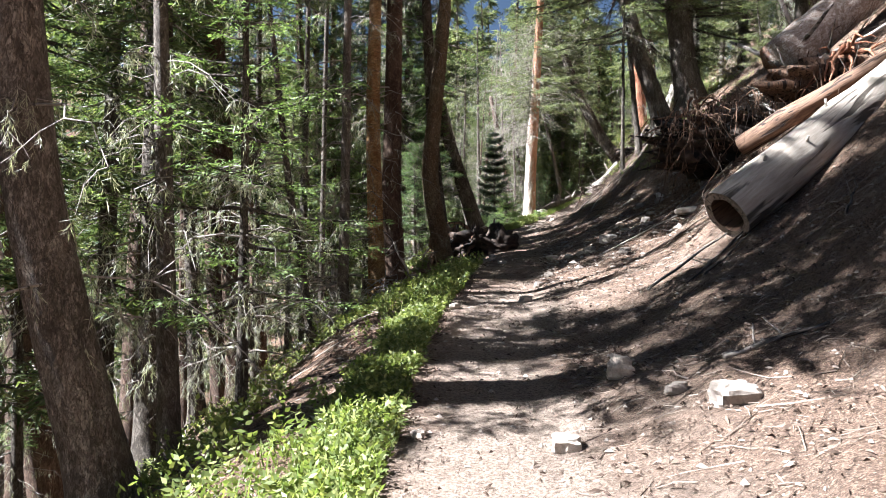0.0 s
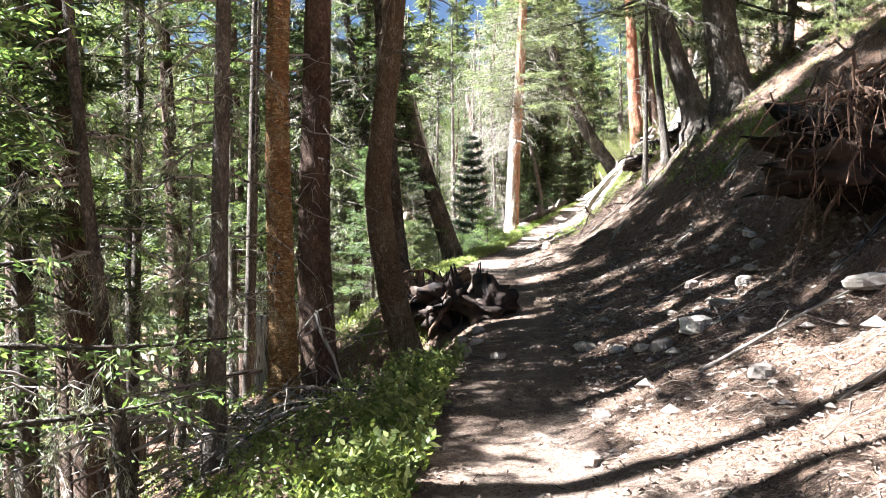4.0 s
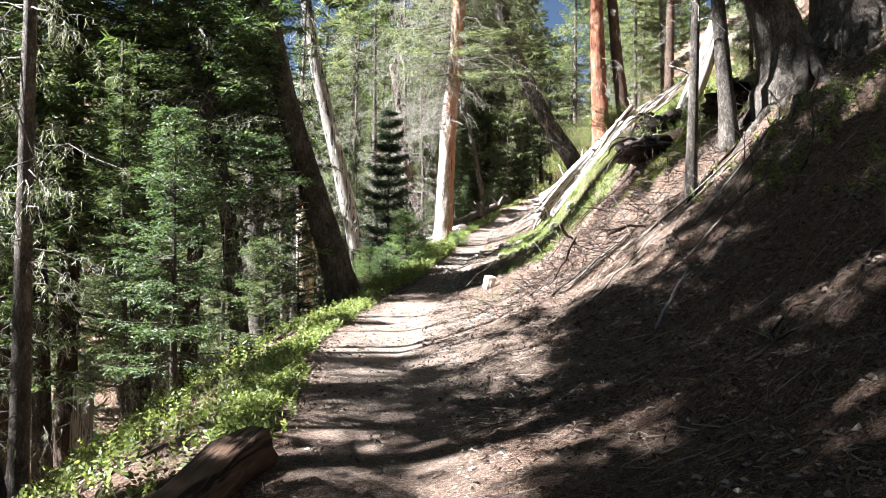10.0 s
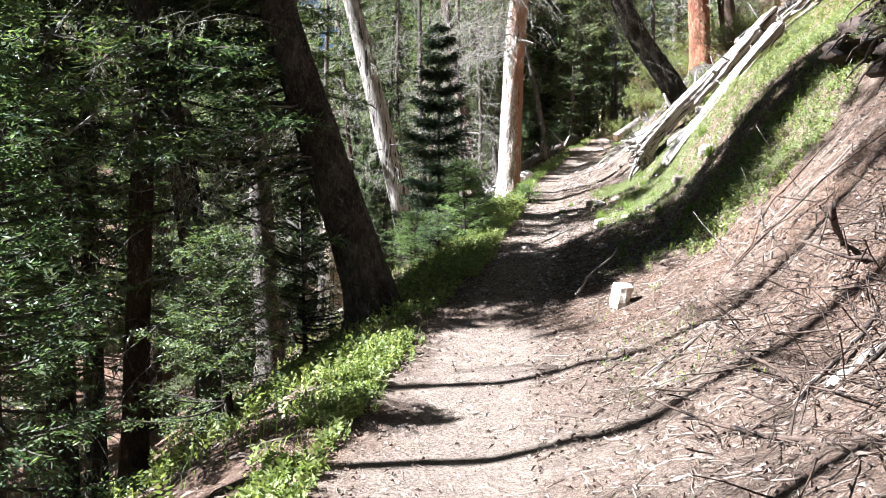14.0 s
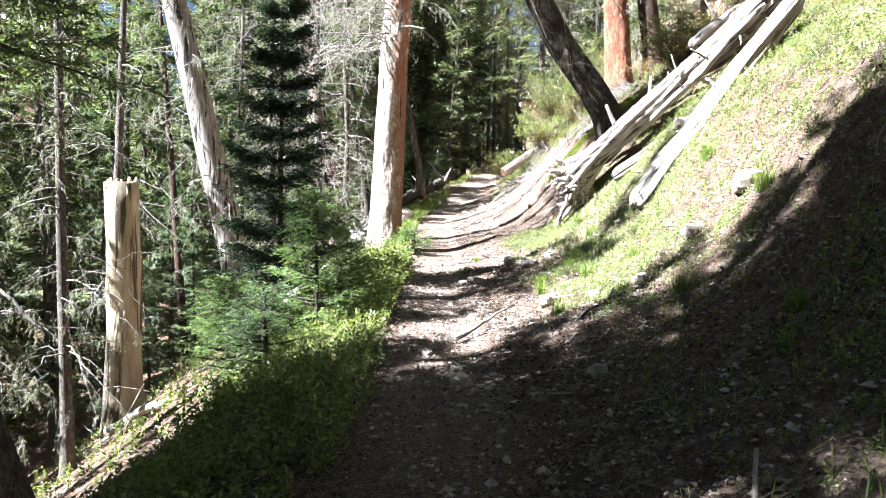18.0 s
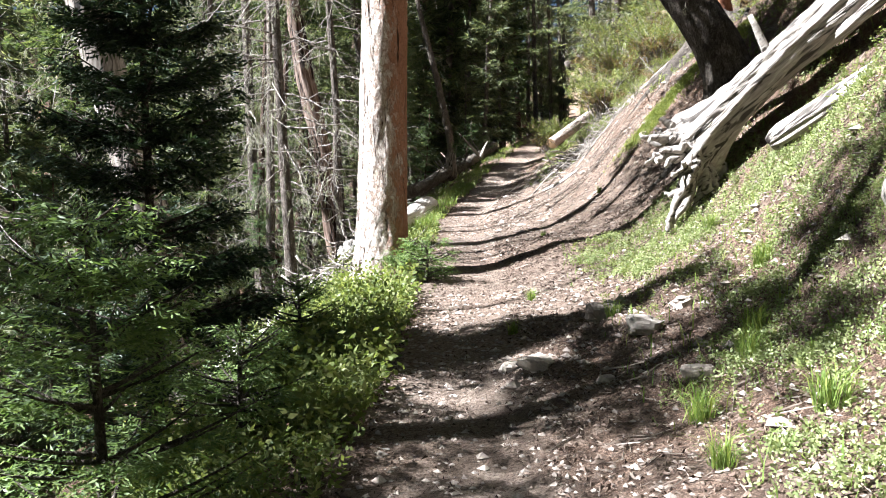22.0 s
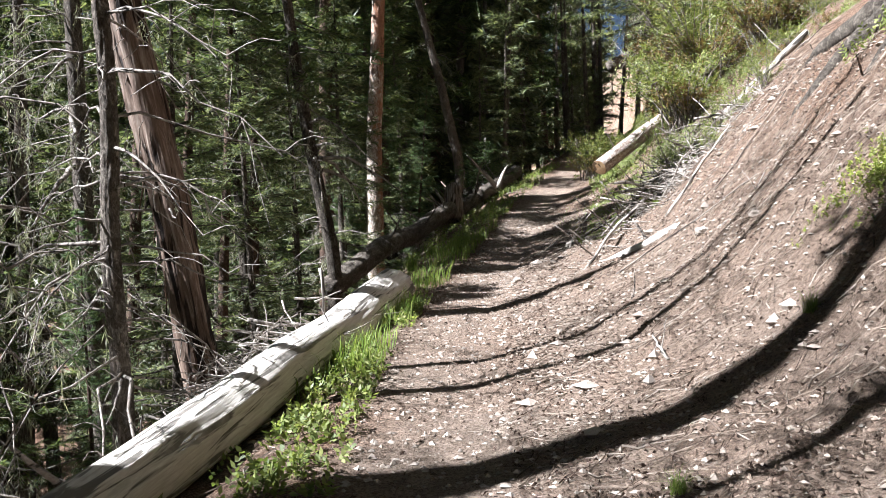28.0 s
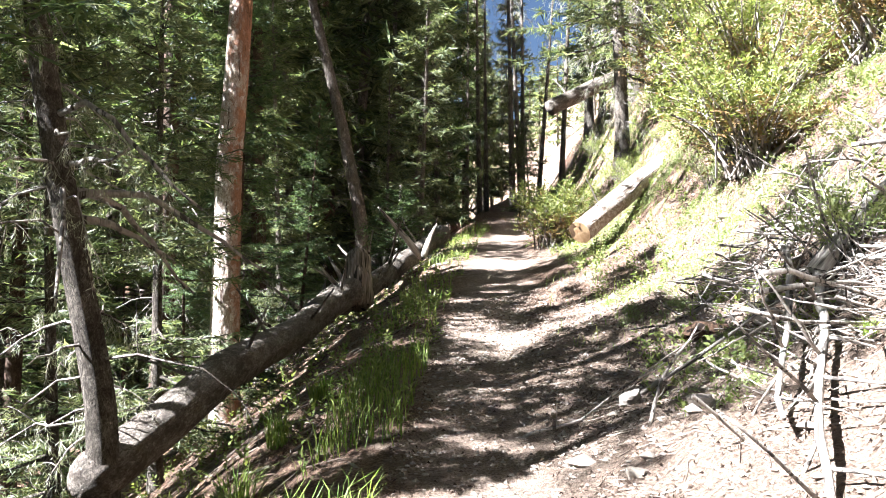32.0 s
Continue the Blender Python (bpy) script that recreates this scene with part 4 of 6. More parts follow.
    # tall trees added below the trail to shade it; the last rows fill gaps
    for x, y, k, s in ((-5.6, 5.2, 5, 1.0), (-5.3, 10.5, 4, 1.05), (-4.8, 11.7, 0, .95), (-5.0, 5.6, 5, 1.2), (-4.6, 4.5, 5, .95), (-4.6, 6.2, 0, .95), (-5.0, 13.4, 4, 1.15), (-4.9, 16.0, 4, .9), (-4.6, 15.7, 0, 1.0), (-6.2, 12.0, 5, 1.05), 
                       (-3.8, 15.6, 5, 1.1), (-4.4, 16.6, 5, 1.0), (-4.2, 25.4, 0, .85), (-2.3, 27.4, 0, 1.1), (-1.5, 27.3, 4, .74), (-4.2, 26.9, 5, 1.0), (-4.0, 28.0, 0, 1.1), (-2.7, 29.5, 0, .93), (-3.9, 28.7, 4, 1.0), (-6.0, 27.8, 4, 1.25), (.1, 44.9, 5, .6), (1.8, 49.3, 5, .6), (2.2, 50.8, 5, .6), (2.7, 52.3, 5, .6), (3.2, 53.7, 5, .6), (-1.9, 25.2, 0, .42),
                       (3.1, 46.3, 6, .85), (3.9, 47.4, 6, .95), (4.3, 50.6, 6, 1.05), (5.0, 51.5, 6, 1.1), (5.7, 53.9, 2, .55), (6.6, 55.0, 2, .55), (5.1, 55.2, 2, .6), (4.2, 53.0, 2, .6),
                       (7.6, 17.6, 1, .8), (8.8, 19.5, 0, .9), (8.0, 22.6, 1, .85), (9.6, 24.0, 2, .7), (9.2, 16.2, 4, .9), (10.4, 20.8, 1, .9), (11.2, 26.5, 1, .9), (7.4, 15.0, 2, .6), (9.8, 29.5, 1, .8), (11.6, 31.0, 4, .9), (10.2, 13.5, 1, .9), (12.2, 34.2, 1, .9), (13.0, 28.0, 0, 1.0), (12.4, 23.0, 4, 1.0), (13.5, 38.5, 1, .9), (12.2, 41.5, 4, .8), (7.0, 24.6, 6, .5), (8.2, 27.4, 6, .45), (7.2, 18.8, 6, .5), (8.6, 14.0, 1, .7), (7.9, 26.2, 1, .6), (6.9, 23.4, 1, .75), (7.6, 25.2, 0, .85), (8.9, 21.6, 4, 1.0), (9.4, 26.4, 1, .8), (8.2, 18.6, 4, .9), (10.6, 23.0, 2, .9), (7.0, 16.4, 0, .8)):
        put(x, y, k, s)
    put(-13.0, 47.0, 3, 1.0)
    tries, mark = 0, len(spots)
    while len(spots) < mark + 185 and tries < 9000:
        tries += 1
        y = rng.uniform(4, 95) if rng.random() < .8 else rng.uniform(-10, 120)
        h = 2.6 + 30 * rng.random() ** 1.5
        x = smooth(y, TX) - h
        gap = 1.3 if h < 12 else 1.9
        if 55 < y < 78 and h < 5.5:
            continue
        if any((x - a) ** 2 + (y - b) ** 2 < gap ** 2 for a, b in spots) or any((x - a) ** 2 + (y - b) ** 2 < 1.2 for a, b in hero):
            continue
        ysh = y + .07 * h
        if (8.5 < ysh < 17 or 17 < ysh < 25 and rng.random() < .5) and h < 9:
            continue
        open_ = any(a - .8 < ysh < b + .8 for a, b in lit)
        k = int(rng.choice(7, p=[.20, .28, .14, .14, .16, .02, .06]))
        s = rng.uniform(.75, 1.15)
        if open_ and h < 9.5:
            k = int(rng.choice([0, 1, 2, 3, 6], p=[.18, .18, .34, .10, .20]))
            s = min(s, (1.5 * h - .6) / kinds[k][0]) if k != 3 else rng.uniform(.7, 1.0)
        if 15.5 < ysh < 27 and h < 8 and k in (2, 6):      # the stand thins to bare poles here
            k, s = 3, .7 + .3 * s
        put(float(x), float(y), k, float(s))
    n = len(spots)
    tries = 0
    while len(spots) < n + 75 and tries < 6000:
        tries += 1
        y = rng.uniform(16, 110)
        h = 5.0 + 26 * rng.random()
        x = smooth(y, TX) + h
        if 40 < y < 60 and h < 13 or 22 < y < 36 and h < 7:
            continue
        if any((x - a) ** 2 + (y - b) ** 2 < 2.2 ** 2 for a, b in spots) or any((x - a) ** 2 + (y - b) ** 2 < 1.6 for a, b in hero):
            continue
        put(float(x), float(y), int(rng.choice(7, p=[.16, .34, .12, .12, .14, .02, .1])), float(rng.uniform(.7, 1.05)))
    # trees that close the view where the trail bends away
    for x, y, k, s in ((1.2, 61.5, 1, 1.75), (3.6, 62.5, 1, 1.75), (1.5, 66, 1, 1.6), (9.3, 68.5, 1, 1.6), (11.4, 72.6, 1, 1.7), (9.2, 74, 1, 1.6), (12.6, 77.5, 1, 1.7), (10.2, 79.5, 1, 1.7), (14.6, 82, 1, 1.7), (6.4, 66.4, 1, 1.6), (3.2, 70, 1, 1.6), (-1.5, 63, 1, 1.5), (-3.8, 60, 1, 1.4), (4.6, 74, 1, 1.6), (6.2, 71, 1, 1.6), (7.6, 77, 1, 1.6), (8.2, 70.5, 1, 1.5), (.6, 72, 1, 1.6), (2.4, 77, 1, 1.7), (7.2, 75, 1, 1.5), (9.4, 84, 1, 1.5), (13.2, 58.0, 1, 1.2), (15.4, 61.5, 0, 1.3), (16.6, 57.5, 1, 1.3), (18.2, 64.5, 1, 1.3), (12.0, 79, 1, 1.5), (15.0, 69.5, 3, .9), (17.6, 75.8, 3, 1.0), (19.4, 72.8, 3, 1.0), (14.3, 66.9, 6, .5), (16.0, 70.6, 6, .6), (21.8, 78.4, 3, 1.1), (-1.0, 43.6, 2, .72), (.3, 45.0, 2, .74), (-.4, 47.2, 2, .8), (1.1, 41.9, 2, .48), (-2.2, 46, 2, .9), (-.2, 41.0, 2, .6), (18.6, 79.8, 1, .8), (21.5, 88, 1, .6), (.6, 50, 1, 1.0), (2.2, 56, 1, 1.1), (5.9, 64, 1, 1.1), (7.6, 67, 1, 1.1), (4.4, 61, 1, 1.1), (-2.6, 44, 1, 1.1), (-3.5, 48, 1, 1.1), (8.6, 74, 1, 1.2), (6.0, 71, 1, 1.2), (10.4, 80, 1, 1.2), (9.6, 64, 1, .5), (6.6, 57.5, 1, .55), (11.4, 72, 1, 1), (10.5, 68, 1, 1), (16.5, 78, 3, 1), (14, 76, 4, 1), (18, 82, 1, .6), (20, 80, 3, 1), (12.6, 70, 3, .8), (15.2, 73, 3, .8),
                       (17.2, 74.5, 3, .9), (4.6, 58, 4, 1), (3.2, 54, 0, .9), (12.9, 47.2, 1, .9), (14.2, 50.5, 1, .95), (13.0, 44.2, 1, .8), (15.5, 54, 1, 1), (9.9, 61.5, 1, .6), (18.5, 70, 1, 1), (17, 66, 1, .9), (19.5, 76, 3, 1), (10.9, 66.5, 1, .9), (13.2, 74, 1, 1), (15.8, 84, 0, 1.1), (21, 90, 1, .7), (18.4, 95, 4, 1.1), (23, 98, 1, 1.1)):
        put(x, y, k, s)


forest()


def far_woods():
    """The wooded slopes beyond the near trees, too many and too far to count."""
    rng = np.random.default_rng(77)
    leaf, wood = Soup(), Soup()
    P, D, L = [], [], []
    for _ in range(900):
        side = rng.random()
        y = rng.uniform(-40, 330)
        if side < .55:
            x = smooth(y, TX) - rng.uniform(34, 150)
        elif side < .85:
            x = smooth(y, TX) + rng.uniform(30, 130)
        else:
            y = rng.uniform(105, 330)
            x = smooth(y, TX) + rng.uniform(-40, 40)
        z, H = gz(x, y), rng.uniform(10, 19)
        wood.add(*tube([(x, y, z - 1), (x, y, z + H)], [.2, .03], 5, caps=False))
        k = 56
        f = rng.random(k) ** 1.3
        az = rng.uniform(0, 6.283, k)
        d = np.stack([np.cos(az), np.sin(az), rng.uniform(-.5, .1, k)], 1)
        P.append(np.stack([np.full(k, x), np.full(k, y), z + 1.2 + f * (H - 1.2)], 1))
        D.append(d)
        L.append((1 - f) * 2.3 + .3)
    sprays(leaf, np.concatenate(P), np.concatenate(D), np.concatenate(L), 6, 1.0, .42, rng, coarse=True)
    root = tagged(new("far_woods"), "distant dense conifer forest on the far slopes", "forest", kind="stuff")
    # pale needle colour stands in for sunlight on the far slopes
    tagged(part("canopy", leaf, NEEDLE_PALE, root, "", False), kind="stuff")
    tagged(part("stemwood", wood, BARK_GREY, root), kind="stuff")


far_woods()


# ---- fallen timber, roots, stumps, stones ----
def along(a, b):
    """The pose at a whose z axis points to b, and the distance."""
    a, b = Vector(a), Vector(b)
    m = (b - a).to_track_quat("Z", "Y").to_matrix().to_4x4()
    return Matrix.Translation(a) @ m, (b - a).length


def log(a, b, r0, r1, material, label, seed, name="fallen_log", cut=None, hollow=0.0, stubs=(), rough=.05, wob=.03, seg=18, lobes=.02, category="log"):
    """A felled or fallen stem from a to b. cut: the material of a sawn face at a; stubs: (along 0..1, angle, length, radius)."""
    rng = np.random.default_rng(seed)
    m, ln = along(a, b)
    root = new(name)
    root.empty_display_size = .1
    root.matrix_basis = m
    tagged(root, label, category)
    n = max(8, int(ln / .22))
    path = bent((0, 0, 0), (0, 0, ln), n, 0, wob, rng)
    path[:, 2] = np.linspace(0, ln, n)
    rad = np.linspace(r0, r1, n)
    body = Soup()
    if hollow:
        v, q = tube(path, rad, seg, rough, rng, False, lobes)
        inner = path[:5].copy()
        vi, qi = tube(inner, rad[:5] * hollow, seg, rough * 2, rng, False)
        body.add(v, q)
        ring = np.concatenate([v[:seg], vi[:seg]])
        j = np.arange(seg)
        part("rim", Soup().add(ring, np.stack([j, seg + j, seg + (j + 1) % seg, (j + 1) % seg], 1)), SAWN if cut is None else cut, root, "rough sawn rim of the hollow end")
        back = Soup().add(vi, qi[:, ::-1])
        back.add(np.vstack([vi[-seg:], inner[-1:]]), np.stack([j, (j + 1) % seg, np.full(seg, seg)], 1))
        part("hollow", back, ROTTEN, root, "dark rotten hollow")
        part("wood", body, material, root)
    else:
        v, q, tri = tube(path, rad, seg, rough, rng, True, lobes)
        if cut is not None:
            c = n * seg
            keep = tri[seg:]
            body.add(v, q, keep)
            j = np.arange(seg)
            mid = v[:seg] * .6 + v[c] * .4
            face = Soup().add(np.concatenate([v[:seg] * 1.0, mid - np.array([0, 0, .004]), v[c:c + 1] - np.array([0, 0, .006])]),
                              np.stack([j, seg + j, seg + (j + 1) % seg, (j + 1) % seg], 1), np.stack([seg + j, np.full(seg, 2 * seg), seg + (j + 1) % seg], 1))
            part("cut_face", face, cut, root, "orange-brown sawn end face")
        else:
            body.add(v, q, tri)
        part("wood", body, material, root)
    for s, ang, sl, sr in stubs:
        c = path[int(s * (n - 1))]
        d = np.array([np.cos(ang), np.sin(ang), rng.uniform(.1, .5)])
        e = c + d * (sl + r0 * .8)
        part("branch_stub", Soup().add(*tube(bent(c, e, 6, 0, .02 * sl + .004, rng), np.linspace(sr, sr * .45, 6), 8, .1, rng)), material if sl < .25 else DEADTWIG, root)
    return root


def roots(root, centre, spread, count, rng, r=(.012, .045), down=.5, bias=(0, 0, 0), material=DEADTWIG, name="root", length=(.4, 1.1), seg=7):
    """Crooked tapering roots from a centre, each a part."""
    for _ in range(count):
        d = unit(rng.normal(0, 1, 3) * np.asarray(spread) + np.asarray(bias))
        ln = rng.uniform(*length)
        n = 9
        p = np.asarray(centre, float) + rng.normal(0, .08, 3) + d * np.linspace(0, ln, n)[:, None]
        p[:, 2] -= down * ln * np.linspace(0, 1, n) ** 2
        p[1:] += np.cumsum(rng.normal(0, .035 * ln, (n - 1, 3)), 0)
        r0 = rng.uniform(*r)
        part(name, Soup().add(*tube(p, np.linspace(r0, r0 * .18, n), seg, .12, rng)), material, root)


def blob(size, seed, detail=12, rough=.25, flat=0.0, crumb=0.0, block=1.0):
    """A lumpy closed body, as stones and clods are."""
    u = np.linspace(0, np.pi, detail // 2 + 2)
    w = np.arange(detail) / detail * 2 * np.pi
    U, W = np.meshgrid(u, w, indexing="ij")
    d = np.stack([np.sin(U) * np.cos(W), np.sin(U) * np.sin(W), np.cos(U)], -1)
    k = 1 + rough * (vnoise(d[..., 0] * 1.3 + seed * 3.1, d[..., 1] * 1.3 + d[..., 2] * 1.7, seed) + .45 * vnoise(d[..., 0] * 3 + seed, d[..., 1] * 3 - d[..., 2] * 2.6, seed + 9))
    k = np.round(k * 9) / 9 * .35 + k * .65
    if crumb:
        for o, w_ in ((5, .5), (11, .3), (23, .18)):
            k = k + crumb * w_ * vnoise(W * o / 2 + seed, U * o, seed + o)
    if block != 1.0:
        d = np.sign(d) * np.abs(d) ** block
        k = .75 * k / np.maximum(np.linalg.norm(d, axis=-1), .6) ** .4
    v = d * k[..., None] * np.asarray(size) * .5
    if flat:
        v[..., 2] = np.maximum(v[..., 2], -size[2] * flat)
    n, m = U.shape
    i = np.arange(n - 1)[:, None] * m
    j = np.arange(m)[None]
    q = np.stack([i + j, i + m + j, i + m + (j + 1) % m, i + (j + 1) % m], -1).reshape(-1, 4)
    return Soup().add(v.reshape(-1, 3), q)


def rock(x, y, size, seed, label="angular grey-brown stone half sunk in the soil", material=None, rz=0, sink=.32, name="rock"):
    ob = new(name, blob(size, seed, 16, .3, block=.62).mesh(name, material or STONE, False))
    ob.matrix_basis = pose(x, y, gz(x, y) + size[2] * (.5 - sink), random.uniform(-12, 12), random.uniform(-12, 12), rz)
    return tagged(ob, label, "rock")


def gnarled(a, b, r0, r1, material, label, seed, twist=1.2, ridge=.2, flare=0.0, name="fallen_log", stubs=(), wob=.02, seg=60, squash=1.0):
    """A bare old stem with deep twisted grooves between ridges."""
    rng = np.random.default_rng(seed)
    m, ln = along(a, b)
    root = new(name)
    root.empty_display_size = .1
    root.matrix_basis = m
    tagged(root, label, "log")
    n = max(16, int(ln / .07))
    s = np.linspace(0, 1, n)
    knots = 7
    bend = np.cumsum(rng.normal(0, wob, (knots, 3)), 0) * ln * .5
    path = np.stack([np.interp(s, np.linspace(0, 1, knots), bend[:, 0]), np.interp(s, np.linspace(0, 1, knots), bend[:, 1]), s * ln], 1)
    ang = np.arange(seg) / seg * 2 * np.pi
    A = ang[None] + twist * s[:, None] * ln * .5
    rad = r0 + (r1 - r0) * s + flare * r0 * np.exp(-s * ln / .28)
    rad = rad * (1 - .5 * np.exp(-(s * ln / .07) ** 2) - .4 * np.exp(-((1 - s) * ln / .06) ** 2))      # worn ends
    q = seed * 1.7
    deep = 1 - np.abs(vnoise(np.cos(A) * 2.6 + q, np.sin(A) * 2.6 + s[:, None] * ln * .45, seed)) * 2
    fine = 1 - np.abs(vnoise(np.cos(A) * 7 + q, np.sin(A) * 7 + s[:, None] * ln * .6, seed + 1)) * 2
    big = vnoise(np.cos(A) * .9 + q, np.sin(A) * .9 + s[:, None] * ln * .9, seed + 2)
    R = rad[:, None] * (1 + ridge * (.55 * deep + .3 * fine + .7 * big))
    v = path[:, None] + np.stack([np.cos(ang)[None] * R, np.sin(ang)[None] * R * squash, np.zeros_like(R)], -1)
    i = np.arange(n - 1)[:, None] * seg
    j = np.arange(seg)[None]
    k = (j + 1) % seg
    quads = np.stack([i + j, i + k, i + seg + k, i + seg + j], -1).reshape(-1, 4)
    v = np.concatenate([v.reshape(-1, 3), path[:1] + [[0, 0, .06]], path[-1:]])
    j = np.arange(seg)
    tri = np.concatenate([np.stack([(j + 1) % seg, j, np.full(seg, n * seg)], 1), np.stack([(n - 1) * seg + j, (n - 1) * seg + (j + 1) % seg, np.full(seg, n * seg + 1)], 1)])
    part("wood", Soup().add(v, quads, tri), material, root)
    for u, an, sl, sr in stubs:
        c = path[int(u * (n - 1))]
        d = np.array([np.cos(an), np.sin(an), rng.uniform(.1, .5)])
        part("branch_stub", Soup().add(*tube(bent(c, c + d * (sl + r0 * .8), 6, 0, .02 * sl + .004, rng), np.linspace(sr, sr * .4, 6), 9, .14, rng)), material, root)
    return root


def root_fan(root, count, reach, rng):
    """The broken root end of a fallen stem: stout crooked stubs above, longer roots that prop it below."""
    turn = root.matrix_basis.to_3x3()
    fall = np.array(turn.transposed() @ Vector((0, 0, -1.0)))
    for i in range(count):
        a = 2 * np.pi * (i + rng.uniform(-.35, .35)) / count
        d, q = np.array([np.cos(a), np.sin(a), 0]), np.array([-np.sin(a), np.cos(a), 0])
        low = float(d @ fall)
        ln, n = reach * (rng.uniform(.5, .95) + .75 * max(low, 0)), 12
        t = np.linspace(0, 1, n)[:, None]
        p = d * (.10 + ln * t) + np.array([0, 0, 1.0]) * (.16 - rng.uniform(.2, .9) * ln * t) + q * (rng.normal(0, .35) * ln * t ** 2) + fall * (.18 * ln * t ** 2)
        p[2:] += np.cumsum(rng.normal(0, .05 * ln, (n - 2, 3)), 0)
        r0 = rng.uniform(.055, .10)
        part("root", Soup().add(*tube(p, r0 * (1 - .62 * t[:, 0] ** .8) * (1 + .18 * np.sin(9 * t[:, 0] + a)), 12, .2, rng, True, .12, rng.uniform(.55, .95))), SILVER, root)
        if i % 2:
            c = p[6]
            e = c + unit(d + rng.normal(0, .7, 3)) * ln * rng.uniform(.25, .5)
            part("root", Soup().add(*tube(bent(c, e, 6, .02, .02, rng), np.linspace(r0 * .5, r0 * .16, 6), 9, .2, rng)), SILVER, root)


def torn_snag(a, b, r0, r1, seed, label):
    """A dead stem whose bark peels off in hanging strips."""
    rng = np.random.default_rng(seed)
    root = gnarled(a, b, r0, r1, TORN, label, seed, .35, .42, .3, "dead_snag", (), .012, 48)
    root["category"] = "tree"
    ln = (Vector(b) - Vector(a)).length
    for _ in range(70):
        z, an = rng.uniform(.5, ln * .75), rng.uniform(0, 6.28)
        d = np.array([np.cos(an), np.sin(an), 0])
        h, n = rng.uniform(.15, .6), 6
        t = np.linspace(0, 1, n)[:, None]
        rr = (r0 + (r1 - r0) * z / ln) * 1.02
        p = d * (rr + .16 * rng.random() * t ** 2 + .01) + np.array([0, 0, 1.0]) * (z - h * t) + rng.normal(0, .008, (n, 3))
        part("bark_strip", Soup().add(*tube(p, np.linspace(rng.uniform(.02, .05), .008, n), 6, .2, rng, True, 0.0, .3)), (TORN, ROTTEN, SNAG, BARK_DARK)[rng.integers(4)], root)
    for _ in range(16):
        z, an = rng.uniform(1.2, ln), rng.uniform(0, 6.28)
        d = np.array([np.cos(an), np.sin(an), rng.uniform(-.5, .3)])
        p = bent(np.array([0, 0, z]), np.array([0, 0, z]) + d * rng.uniform(.3, 1.1), 7, .1, .03, rng)
        part("branch_stub", Soup().add(*tube(p, np.linspace(rng.uniform(.008, .02), .003, 7), 6, .1, rng)), DEADTWIG, root)
    return root


def creeping_roots(x, y, n, reach, rad, seed, label, material=None, aim=-2.6, spread=1.1):
    """Exposed roots that fan out downhill over the ground from a trunk's foot."""
    rng = np.random.default_rng(seed)
    r = thing("root_flare", on(x, y), label, "roots")
    z0 = gz(x, y)
    for i in range(n):
        a = aim + spread * (2 * i / max(n - 1, 1) - 1) + rng.normal(0, .15)
        ln = reach * rng.uniform(.55, 1.1)
        k = 13
        t = np.linspace(0, 1, k)
        a_ = a + np.cumsum(rng.normal(0, .16, k))
        px = np.cumsum(np.cos(a_) * ln / k)
        py = np.cumsum(np.sin(a_) * ln / k)
        r0 = rad * rng.uniform(.55, 1.1)
        rr = r0 * (1 - t) ** .8 + .008
        pz = height(x + px, y + py) - z0 + rr * .35 + .28 * np.exp(-t * 6) - .04 * t
        part("root", Soup().add(*tube(np.stack([px, py, pz], 1), rr, 9, .16, rng)), material or BARK_DARK, r)


